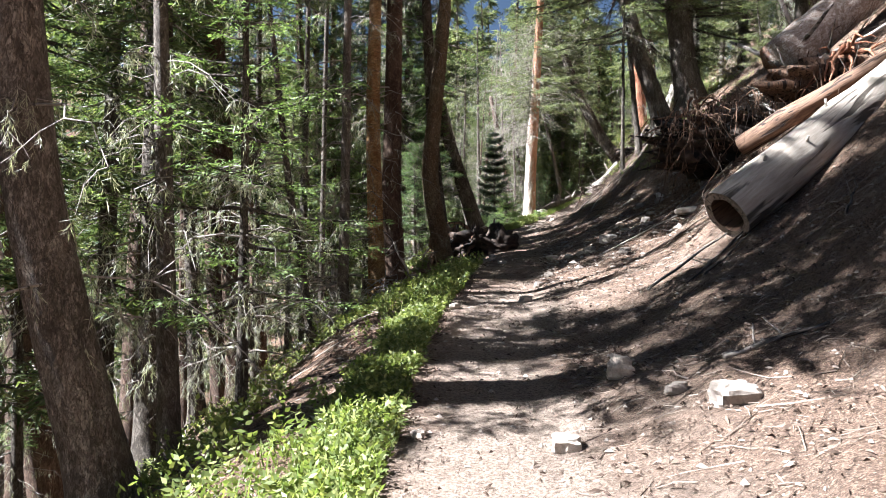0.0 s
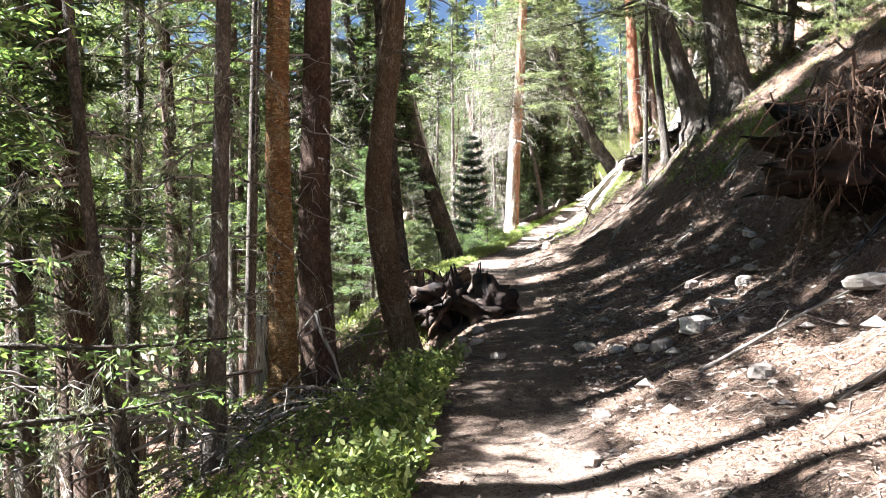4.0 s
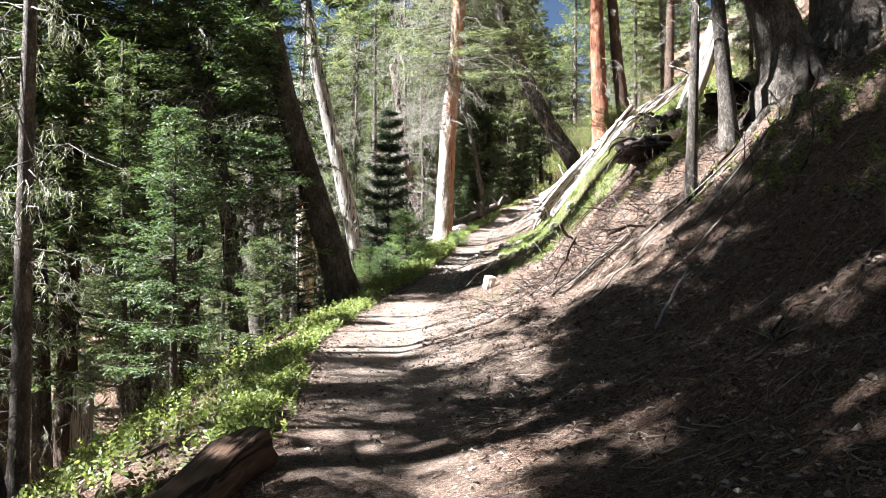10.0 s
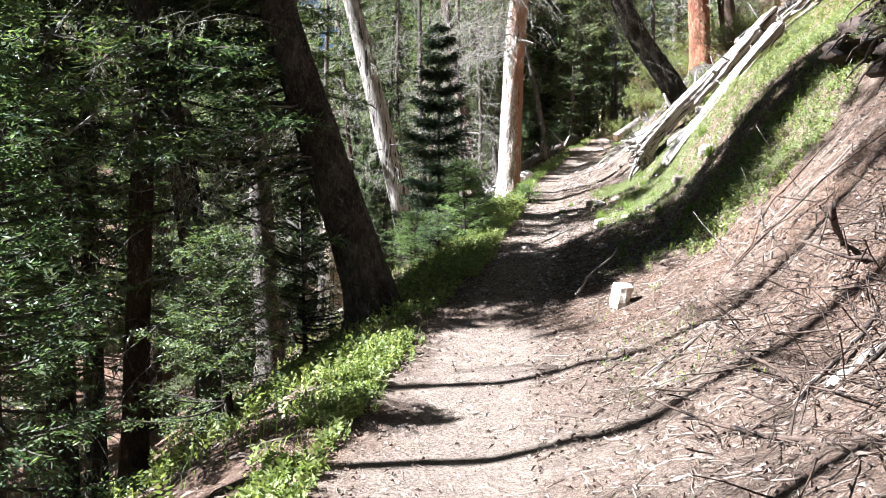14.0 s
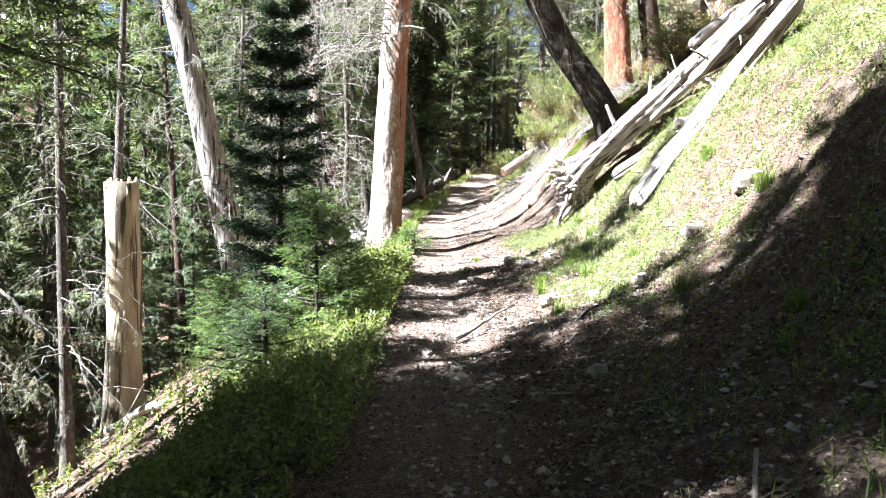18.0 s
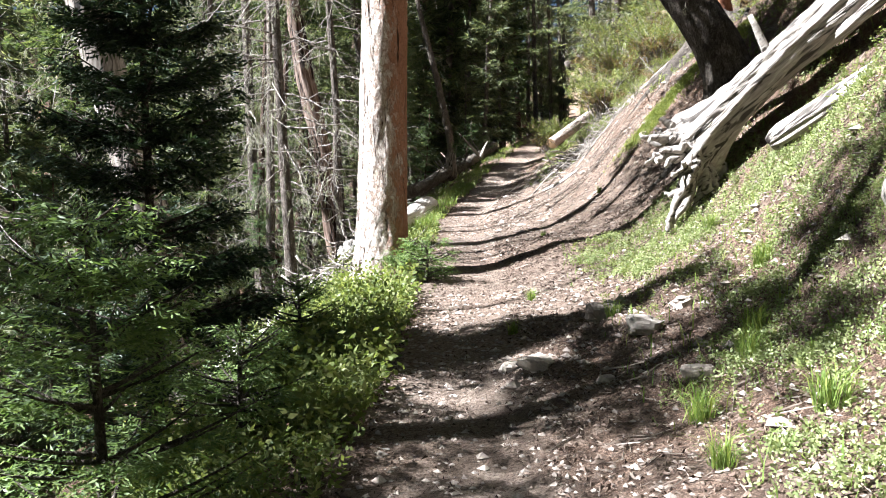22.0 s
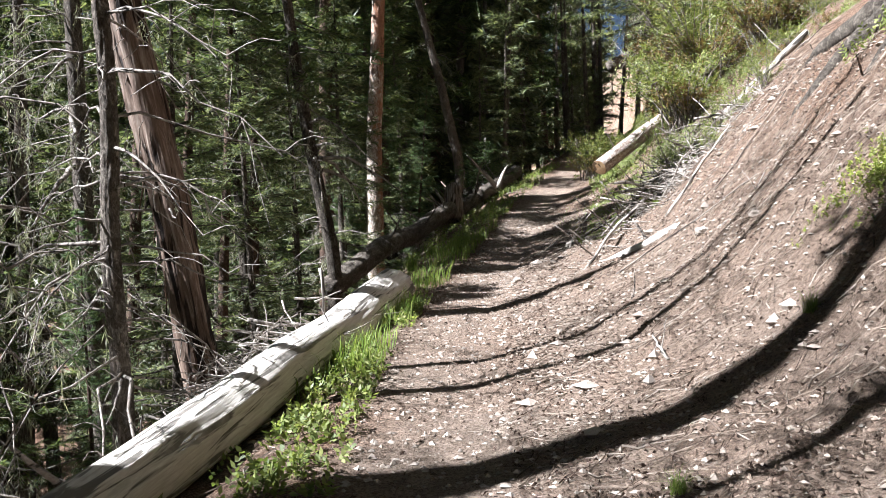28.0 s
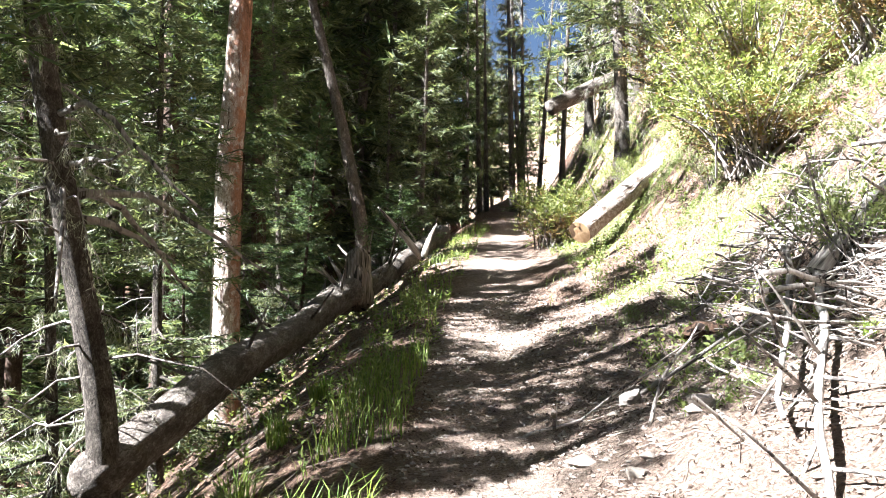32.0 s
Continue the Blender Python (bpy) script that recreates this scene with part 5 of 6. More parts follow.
def timber():
    # sawn hollow log that lies down the bank
    log((2.36, 6.98, 1.68), (6.3, 8.75, 4.42), .225, .20, SMOOTH, "thick grey sawn log with a hollow rotten end", 1, cut=SNAG, hollow=.72, stubs=((.12, 1.9, .08, .025), (.22, 2.4, .1, .022), (.3, 1.5, .1, .02)), rough=.035, seg=28, wob=.012)
    # the great uprooted stem above it
    log((4.9, 12.2, 4.1), (8.6, 14.4, 6.9), .34, .28, BARK_SCALY, "massive uprooted trunk with pale pinkish bark", 2, stubs=((.1, 1.2, .9, .05), (.06, 2.6, .7, .04), (.03, .4, .8, .05)), seg=24)
    log((3.55, 10.0, 2.62), (5.2, 8.75, 3.75), .13, .10, ROTTEN, "rotten reddish brown log leaning on the bank", 3, rough=.16, lobes=.08)
    log((4.0, 10.9, 3.35), (5.6, 10.6, 4.3), .05, .025, SILVER, "bleached splintered branch on the root plate", 4, name="dead_branch", stubs=((.4, 1, .5, .02), (.6, 2.4, .4, .018), (.8, 3, .4, .015)), category="branch")
    # weathered slab
    gnarled((6.02, 32.86, 3.46), (8.12, 33.12, 5.98), .20, .15, SILVER, "weathered silver-grey log with deep cracks", 5, .3, .34, .1, wob=.016, squash=.62, stubs=((.55, 1.0, .12, .03), (.8, 4.2, .2, .03)))
    # twisted log with its root end, and poles piled on it
    rng = np.random.default_rng(40)
    t = gnarled((6.62, 36.5, 3.86), (8.55, 34.05, 6.05), .165, .12, SILVER, "twisted bleached log with a spread of broken roots", 6, 1.1, .45, 1.5, wob=.03, stubs=((.30, 2.0, .3, .05), (.45, 1.2, .35, .04), (.62, 3.4, .4, .05), (.75, .6, .3, .04)))
    root_fan(t, 30, .37, rng)
    gnarled((6.98, 35.75, 4.0), (8.7, 33.7, 6.1), .10, .07, SILVER, "long bleached stem lying under the twisted log", 61, .5, .3, .1, wob=.03)
    for i in range(7):
        a = np.array([7.25 + .22 * i, 36.55 - .14 * i + rng.uniform(-.2, .2)])
        b = np.array([7.95 + .16 * i, 33.25 + .22 * i + rng.uniform(-.3, .3)]) + rng.normal(0, .12, 2)
        rr = rng.uniform(.05, .085)
        gnarled((*a, gz(*a) + rr + .12 + .07 * (i % 3)), (*b, gz(*b) + rr + .25 + .12 * (i % 3)), rr, rr * .7, (SILVER, SILVER, SNAG)[i % 3], "long bleached pole leaning on the bank", 70 + i, .6, .28, 0, "dead_pole", tuple((u, rng.uniform(0, 6.28), rng.uniform(.1, .45), rr * .35) for u in rng.uniform(.15, .9, 3)), .03, 24)
    log((9.0, 37.2, 6.35), (11.8, 38.8, 8.3), .11, .08, SILVER, "bleached grey log on the upper bank", 10, stubs=((.3, 1, .5, .03),))
    # crooked poles strewn over and under them
    for i in range(6):
        x, y = 7.6 + rng.uniform(0, 2.6), 35.0 + rng.uniform(0, 2.6)
        a, ln = rng.normal(.25, .55), rng.uniform(1.0, 2.6)
        x2, y2 = x + ln * math.cos(a), y + ln * math.sin(a) - .3
        rr = rng.uniform(.025, .06)
        log((x, y, gz(x, y) + rr + rng.uniform(0, .25)), (x2, y2, gz(x2, y2) + rr + rng.uniform(.05, .5)), rr, rr * .5, (SILVER, DEADTWIG, SNAG)[i % 3], "crooked bleached pole in the pile on the bank", 660 + i, name="dead_pole", wob=.03, seg=9,
            stubs=tuple((u, rng.uniform(0, 6.28), rng.uniform(.15, .5), rr * .4) for u in rng.uniform(.1, .9, 4)))
    # white log beside the trail
    gnarled((5.56, 46.1, 3.37), (3.65, 40.0, 2.76), .215, .17, PALE, "bare white log lying along the trail edge", 11, .15, .10, .1, wob=.006, stubs=((.06, 3.6, .1, .03), (.14, .9, .12, .03), (.3, 3.9, .15, .03), (.62, 5.2, .9, .045), (.5, 5.0, .75, .04), (.75, 4.8, .5, .03)))
    log((4.1, 43.9, 2.62), (2.9, 40.2, 2.0), .15, .13, SILVER, "second bleached log below the white one", 12, rough=.08, stubs=((.3, 1, .5, .03), (.5, 2, .6, .03)))
    log((3.4, 39.0, 2.62), (2.1, 37.1, 1.75), .13, .11, PALE, "bleached broken log behind the big trunk", 13, rough=.1, stubs=((.5, 1.3, .6, .03), (.7, 2.2, .5, .03)))
    torn_snag((3.76, 44.9, gz(3.76, 44.9) - .4), (2.55, 44.7, gz(3.76, 44.9) + 7.2), .165, .09, 32, "leaning dead snag with torn shaggy bark")
    # long logs below the far trail
    gnarled((7.25, 53.85, 4.42), (4.95, 48.74, 3.05), .17, .16, BARK_GREY, "long grey fallen trunk lying below the trail", 14, .1, .12, 0, wob=.014, seg=32, stubs=tuple((u, a, .55, .022) for u, a in ((.1, 1.2), (.25, 2.4), (.32, .8), (.45, 2.0), (.6, 1.0), (.7, 2.8))))
    gnarled((7.28, 53.75, 4.1), (7.36, 54.1, 4.86), .17, .15, SNAG, "knee-shaped broken stub at the end of a fallen trunk", 141, .6, .3, .3, "broken_stump", wob=.03, seg=28)
    gnarled((7.0, 53.7, 4.2), (8.35, 56.0, 4.82), .15, .13, BARK_GREY, "grey trunk fallen across the other logs", 142, .1, .14, 0, wob=.02, seg=28, stubs=((.3, 1.0, .4, .02), (.6, 2.2, .5, .02)))
    log((9.6, 58.3, 5.35), (8.0, 55.3, 4.62), .16, .15, BARK_GREY, "grey log with a pale cut end below the trail", 143, cut=SAWN, seg=20, wob=.02, stubs=((.3, 1.2, .4, .02), (.5, 2.0, .5, .02)))
    for i in range(9):
        rng_ = np.random.default_rng(150 + i)
        p = np.array([7.5 + rng_.uniform(-.4, 1.1), 54.6 + rng_.uniform(-.6, 1.6)])
        e = p + rng_.normal(0, .5, 2)
        z = gz(*p) + .25
        gnarled((*p, z), (*e, z + rng_.uniform(.3, .95)), rng_.uniform(.025, .06), .012, (SILVER, SNAG, DEADTWIG)[i % 3], "splintered broken limb among the fallen trunks", 150 + i, .5, .3, 0, "broken_branch", (), .03, 16)
    log((8.5, 58.0, 4.85), (5.34, 52.9, 3.27), .17, .14, BARK_DARK, "dark fallen trunk in the shade below the trail", 15, stubs=tuple((s, a, .7, .02) for s, a in ((.2, 1.2), (.35, 2.4), (.5, .8), (.6, 2.0), (.75, 1.0))))
    log((8.55, 57.9, 4.3), (8.75, 58.3, 6.25), .12, .015, SILVER, "splintered pale stump beside the fallen trunks", 17, name="broken_stump", rough=.25, lobes=.2, category="stump")
    log((8.2, 57.4, 4.6), (8.9, 57.9, 5.6), .06, .02, SILVER, "splintered slab of broken wood", 18, name="broken_branch", rough=.2, category="branch")
    # sawn log and the one hung above it
    log((10.36, 53.72, 5.12), (13.6, 55.7, 7.1), .165, .15, BARK_SCALY, "pale barked log sawn off beside the trail", 19, cut=SAWN, seg=22, wob=.012, stubs=((.2, 1.2, .4, .015), (.3, 2.6, .5, .012)))
    log((14.1, 64.0, 9.05), (20.5, 64.0, 12.5), .21, .18, BARK_GREY, "grey fallen trunk hung up on the slope", 20, stubs=tuple((s, a, .6, .02) for s, a in ((.1, 1), (.2, 2.5), (.3, .5), (.45, 1.6))))
    # dead top with twigs on the open slope
    d = log((9.2, 47.55, 4.5), (11.6, 47.95, 6.62), .075, .05, SILVER, "dead bleached pole with many bare twigs", 21, name="dead_pole", stubs=tuple((i / 9, i * 1.7, .6, .012) for i in range(1, 9)), category="log")
    log((9.3, 47.65, 4.55), (7.35, 45.2, 3.52), .03, .012, SILVER, "thin bleached dead stem on the open slope", 22, name="dead_branch", wob=.02, stubs=tuple((i / 15, i * 2.1, .55, .010) for i in range(1, 15)), category="branch")
    log((9.6, 48.3, 4.75), (8.0, 46.2, 3.85), .03, .012, DEADTWIG, "thin grey dead branch with twigs on the slope", 23, name="dead_branch", wob=.025, stubs=tuple((i / 12, i * 2.3, .5, .009) for i in range(1, 12)), category="branch")
    log((8.15, 44.4, 3.98), (7.55, 45.7, 3.62), .05, .035, PALE, "bleached crooked branch lying on the scree", 24, name="dead_branch", wob=.05, stubs=((.3, 1.2, .25, .02),), category="branch")
    # rotten log and black root mass at the trail edge
    log((.86, 17.05, 1.74), (.22, 15.45, 1.46), .12, .17, ROTTEN, "mossy rotten log at the edge of the trail", 25, rough=.2, lobes=.12)
    log((.30, 17.2, 1.3), (-.35, 15.9, .75), .09, .12, SILVER, "pale broken log below the trail", 26, rough=.15)
    log((3.05, 25.9, 2.12), (3.5, 26.6, 2.5), .012, .008, DEADTWIG, "thin stick on the bank", 27, name="stick", category="branch")
    log((3.3, 21.72, 2.27), (3.75, 21.95, 2.52), .03, .022, SILVER, "short bleached stick on the bank", 28, name="stick", category="branch")
    log((4.35, 30.2, 2.49), (4.85, 30.7, 2.72), .014, .008, DEADTWIG, "thin crooked stick on the trail side", 29, name="stick", wob=.02, category="branch")
    log((3.55, 30.9, 2.26), (4.25, 31.6, 2.45), .016, .008, DEADTWIG, "thin crooked stick on the trail side", 30, name="stick", wob=.02, category="branch")


def sticks():
    """Long crooked sticks that have slid down the bank."""
    rng = np.random.default_rng(61)
    for i in range(64):
        y = rng.uniform(3, 24) if i < 46 else rng.uniform(40, 50)
        h = rng.uniform(1.0, 4.2)
        x = float(smooth(y, TX)) + h
        a = rng.normal(.15, .45)
        ln = rng.uniform(.35, 1.3)
        x2, y2 = x + ln * math.cos(a), y + ln * math.sin(a)
        rr = rng.uniform(.007, .02)
        log((x, y, gz(x, y) + rr * .6), (x2, y2, gz(x2, y2) + rr + rng.uniform(0, .05)), rr, rr * .45, (SILVER, DEADTWIG, SNAG)[i % 3], "crooked grey stick lying down the bank", 400 + i, name="stick",
            seg=7, wob=.018, rough=.12, stubs=tuple((s, rng.uniform(0, 6), rng.uniform(.1, .35), rr * .4) for s in rng.uniform(.3, .9, 2)), category="branch")


def boughs():
    """Dead boughs with their twigs, slid down the bank and matted together."""
    rng = np.random.default_rng(63)
    for i in range(72):
        y = rng.uniform(16.5, 26.6) if i < 24 else rng.uniform(9.5, 17) if i < 54 else rng.uniform(13, 26)
        h = rng.uniform(1.7, 5.6) if i < 34 else rng.uniform(1.8, 5.5) if i < 54 else rng.uniform(4, 8)
        x = float(smooth(y, TX)) + h
        a = rng.normal(.35, .4)
        ln = rng.uniform(.4, 1.3)
        x2, y2 = x + ln * math.cos(a), y + ln * math.sin(a)
        rr = rng.uniform(.007, .016)
        log((x, y, gz(x, y) + rr * .8), (x2, y2, gz(x2, y2) + rr + rng.uniform(.02, .1)), rr * .8, rr * .6, (DARKTWIG, SNAG, DARKTWIG, ROTTEN)[i % 4], "dead bough with broken twigs lying on the bank", 500 + i, name="fallen_bough",
            seg=8, wob=.05, rough=.16, stubs=tuple((u, rng.uniform(0, 6.28), rng.uniform(.15, .6), rr * .35) for u in rng.uniform(.1, .95, 7)), category="branch")


def silver_boughs():
    """Sunlit dead limbs that fan out from the fallen tops below the trail."""
    rng = np.random.default_rng(64)
    for i, (a, b) in enumerate((((-1.5, 12.5, .95), (-2.7, 11.2, .55)), ((-1.4, 12.7, .75), (-2.5, 11.8, .15)), ((-1.2, 12.6, 1.0), (-1.9, 11.0, 1.0)), ((-1.6, 13.0, .6), (-3.0, 12.2, .5)), ((-.75, 12.9, 1.5), (-.3, 12.0, .75)))):
        log(a, b, .022, .008, SILVER, "bleached dead limb with bare twigs below the trail", 640 + i, name="dead_branch", wob=.03, seg=8, stubs=tuple((u, rng.uniform(0, 6.28), rng.uniform(.25, .7), .009) for u in rng.uniform(.1, .95, 12)), category="branch")


def brush_piles():
    rng = np.random.default_rng(62)
    for x, y, sx, sy, h, n, m, lab in ((9.15, 46.7, 1.0, .9, .2, 260, SILVER, "tangled pile of grey dead twigs on the slope"), (4.15, 43.7, .7, .9, .5, 300, SILVER, "tangled bleached brush beside the white log"),
                                       (3.3, 38.6, .7, .6, .4, 160, SILVER, "bleached broken twigs behind the big trunk"), (6.6, 54.2, .7, 1.2, .5, 200, SNAG, "dark broken branches on the fallen trunks"), (9.6, 48.4, .7, .7, .3, 160, DEADTWIG, "tangled pile of grey dead twigs on the slope"),
                                       (4.1, 22.9, 1.0, 1.1, .12, 260, DARKTWIG, "dark mat of dead twigs on the bank"), (3.5, 21.6, .8, .9, .08, 170, DARKTWIG, "dark mat of dead twigs on the bank"), (4.4, 20.9, .9, .9, .1, 200, DARKTWIG, "dark mat of dead twigs on the bank"),
                                       (-1.2, 12.6, .8, 1.4, .35, 200, SILVER, "bleached broken twigs under the trees")):
        r = thing("brush_pile", on(x, y), lab, "brush pile")
        s = Soup()
        z0 = gz(x, y)
        for _ in range(n):
            px, py = rng.normal(0, sx * .5), rng.normal(0, sy * .5)
            pz = gz(x + px, y + py) - z0 + h * rng.random() ** 1.6
            d = unit(np.array([rng.normal(0, 1), rng.normal(0, 1), rng.normal(0, .45)]))
            ln = rng.uniform(.15, .6)
            s.add(*tube(bent(np.array([px, py, pz]) - d * ln / 2, np.array([px, py, pz]) + d * ln / 2, 5, 0, .03 * ln, rng), np.linspace(rng.uniform(.003, .006 if m is DARKTWIG else .011), .002, 5), 4, caps=False))
        tagged(part("twigwork", s, m, r), kind="stuff")
        for _ in range(4 if m is DARKTWIG else 16):
            px, py = rng.normal(0, sx * .45), rng.normal(0, sy * .45)
            pz = gz(x + px, y + py) - z0 + .05 + h * .6 * rng.random()
            d = unit(np.array([rng.normal(0, 1), rng.normal(0, 1), rng.normal(0, .25)])) * rng.uniform(.25, .6)
            c = bent(np.array([px, py, pz]) - d, np.array([px, py, pz]) + d, 8, 0, .03, rng)
            r0 = rng.uniform(.008, .02)
            limb = part("branch", Soup().add(*tube(c, np.linspace(r0, r0 * .4, 8), 6, .15, rng)), m, r)
            for k in (2, 4, 6):
                e = c[k] + rng.normal(0, .16, 3) + d * .25
                part("twig", Soup().add(*tube(bent(c[k], e, 4, 0, .012, rng), np.linspace(r0 * .45, .002, 4), 4, caps=False)), m, limb)


def root_masses():
    rng = np.random.default_rng(8)
    # upturned root plate in the bank
    r = thing("root_plate", (3.75, 11.3, 2.75), "upturned earthy root plate with hanging dead roots", "root plate")
    part("earth", blob((1.9, 1.3, .7), 4, 56, .4, 0, .7), HUMUS, r, "dark crumbling earth")
    fringe = Soup()
    for _ in range(420):
        u = rng.random()
        c = np.array([-.9 + 3.0 * u, -.15 - .95 * u + rng.normal(0, .28), .28 + .75 * u + rng.normal(0, .14)])
        e = c + np.array([rng.normal(-.05, .16), rng.normal(-.16, .16), -rng.uniform(.1, .75)])
        fringe.add(*tube(bent(c, e, 6, rng.uniform(-.1, .1), .025, rng), np.linspace(rng.uniform(.004, .013), .002, 6), 4, caps=False))
    tagged(part("root_fringe", fringe, ROTTEN, r, "matted hanging red-brown rootlets"), kind="stuff")
    part("earth", Soup().add(blob((1.8, .9, .55), 14, 48, .4, 0, .7).v[0] + np.array([1.25, -.75, .75]), blob((1.8, .9, .55), 14, 48, .4, 0, .7).f[0]), ROTTEN, r, "reddish crumbling earth")
    roots(r, (1.2, -1.0, 1.0), (1, .6, .4), 26, rng, (.012, .04), .6, (-.1, -.7, .1), BARK_RED, length=(.3, .8))
    roots(r, (-.35, -.3, .35), (1, .7, .5), 26, rng, (.012, .04), .55, (-.3, -.6, .1), ROTTEN, length=(.4, 1.0))
    roots(r, (.35, -.35, .45), (1, .6, .4), 22, rng, (.01, .035), .6, (.1, -.7, .1), DEADTWIG, length=(.4, 1.0))
    # black stump roots at the trail edge
    r = thing("rotten_stump", on(.52, 14.6, .12), "black rotten stump with torn roots beside the trail", "stump")
    part("core", blob((.8, .7, .5), 7, 44, .5, 0, .9), HUMUS, r)
    for _ in range(16):
        q = np.array([rng.normal(0, .22), rng.normal(0, .2), .0])
        part("splinter", Soup().add(*tube(bent(q, q + np.array([rng.normal(0, .1), rng.normal(0, .1), rng.uniform(.25, .5)]), 5, 0, .02, rng), np.linspace(rng.uniform(.03, .07), .006, 5), 7, .25, rng)), HUMUS, r)
    part("lobe", Soup().add(blob((.5, .45, .5), 12, 30, .4, 0, .6).v[0] + np.array([.42, -.5, .02]), blob((.5, .45, .5), 12, 30, .4, 0, .6).f[0]), HUMUS, r)
    roots(r, (0, 0, .15), (1, 1, .3), 18, rng, (.02, .05), .5, (0, -.2, .1), ROTTEN, length=(.4, .9))
    r = thing("rotten_stump", on(.1, 15.2, .0), "broken rotten stump with upright splinters", "stump")
    part("core", blob((.6, .6, .7), 9, 36, .5, 0, .6), ROTTEN, r)
    roots(r, (0, 0, .1), (1, 1, .6), 14, rng, (.02, .06), .2, (0, -.1, .3), DEADTWIG, length=(.3, .7))
    # roots of the bank trees
    creeping_roots(5.4, 20.3, 4, 1.2, .08, 71, "dark roots of a leaning bank tree")
    creeping_roots(6.1, 20.5, 5, 1.5, .10, 72, "thick dark roots of a bank tree")
    creeping_roots(10.3, 43.3, 8, 2.6, .16, 73, "dark roots running down the bank from a red-barked tree")
    creeping_roots(8.3, 38.85, 6, 1.3, .13, 74, "dark roots of the bent tree behind the twisted log")
    # torn bank with hanging roots above the open trail
    for x, y, sx, sy, sz, n, seed in ((6.1, 26.0, 1.0, 1.4, .55, 38, 5), (5.35, 24.2, .7, .9, .3, 22, 6), (5.9, 22.6, .7, .8, .3, 20, 7)):
        r = thing("root_plate", on(x, y, .05), "torn dark earth with hanging dead roots on the bank", "root plate")
        part("earth", blob((sx, sy, sz), seed, 48, .45, 0, .5), HUMUS, r, "dark crumbling earth")
        roots(r, (-.2 * sx, -.15 * sy, .3 * sz), (.8, .8, .3), n, rng, (.012, .032), .8, (-.5, -.3, .1), DARKTWIG, length=(.2, .55))
        roots(r, (0, 0, .35 * sz), (.9, .9, .25), n // 2, rng, (.008, .02), .8, (-.4, -.4, .1), DEADTWIG, length=(.2, .5))
    gnarled((6.5, 26.35, gz(6.5, 26.35) - .3), (7.7, 26.9, gz(6.5, 26.35) + 3.6), .16, .11, WEATHERED, "weathered grey snag leaning above the torn bank", 62, .3, .12, .6, "dead_snag", ((.3, 1.0, .4, .03), (.6, 2.6, .5, .025)), .02)


def stumps():
    rng = np.random.default_rng(3)
    r = thing("tree_stump", on(-.12, 37.5), "tall broken honey-coloured stump without bark", "stump")
    H = 3.75
    z = np.concatenate([np.linspace(-.5, .5, 6), np.linspace(.8, H, 10)])
    p = np.stack([-.02 * z, 0 * z, z], 1)
    part("wood", Soup().add(*tube(p, .25 * (1 + .5 * np.exp(-np.clip(z, 0, None) / .3)), 20, .07, rng, True, .05)), HONEY, r)
    for i in range(7):
        a = i * .9
        q = np.array([.2 * np.cos(a) - .07, .2 * np.sin(a), H - .1])
        part("splinter", Soup().add(*tube(bent(q, q + np.array([0, 0, rng.uniform(.10, .2)]), 4), [.06, .05, .035, .015], 5, .2, rng)), HONEY, r)
    # broken pale stub far down the slope
    for x, y, h, rad in ((-2.6, 20.5, 1.3, .16), (-2.2, 43.0, 1.6, .15), (1.2, 50.5, 1.5, .14), (-3.4, 28.0, 2.0, .17)):
        r = thing("tree_stump", on(x, y), "broken grey stump on the wooded slope", "stump")
        z = np.linspace(-.5, h, 9)
        part("wood", Soup().add(*tube(np.stack([.03 * z, 0 * z, z], 1), np.linspace(rad * 1.3, rad, 9), 12, .1, rng, True, .06)), SILVER, r)
    # timber strewn on the downhill slope
    for i in range(34):
        y = rng.uniform(5, 62)
        h = rng.uniform(2.4, 11)
        x = float(smooth(y, TX)) - h
        a = rng.uniform(0, 6.28)
        ln = rng.uniform(1.5, 4.5)
        x2, y2 = x + ln * math.cos(a) * .6, y + ln * math.sin(a)
        rr = rng.uniform(.035, .11)
        if x2 > float(smooth(y2, TX)) - 1.6:
            continue
        log((x, y, gz(x, y) + rr), (x2, y2, gz(x2, y2) + rr), rr, rr * .7, (SILVER, DEADTWIG, PALE, BARK_GREY)[i % 4], "bleached dead timber lying on the wooded slope", 200 + i,
            name="fallen_branch", seg=8, wob=.04, stubs=tuple((s, rng.uniform(0, 6), .5, .015) for s in (.3, .5, .7)), category="branch")


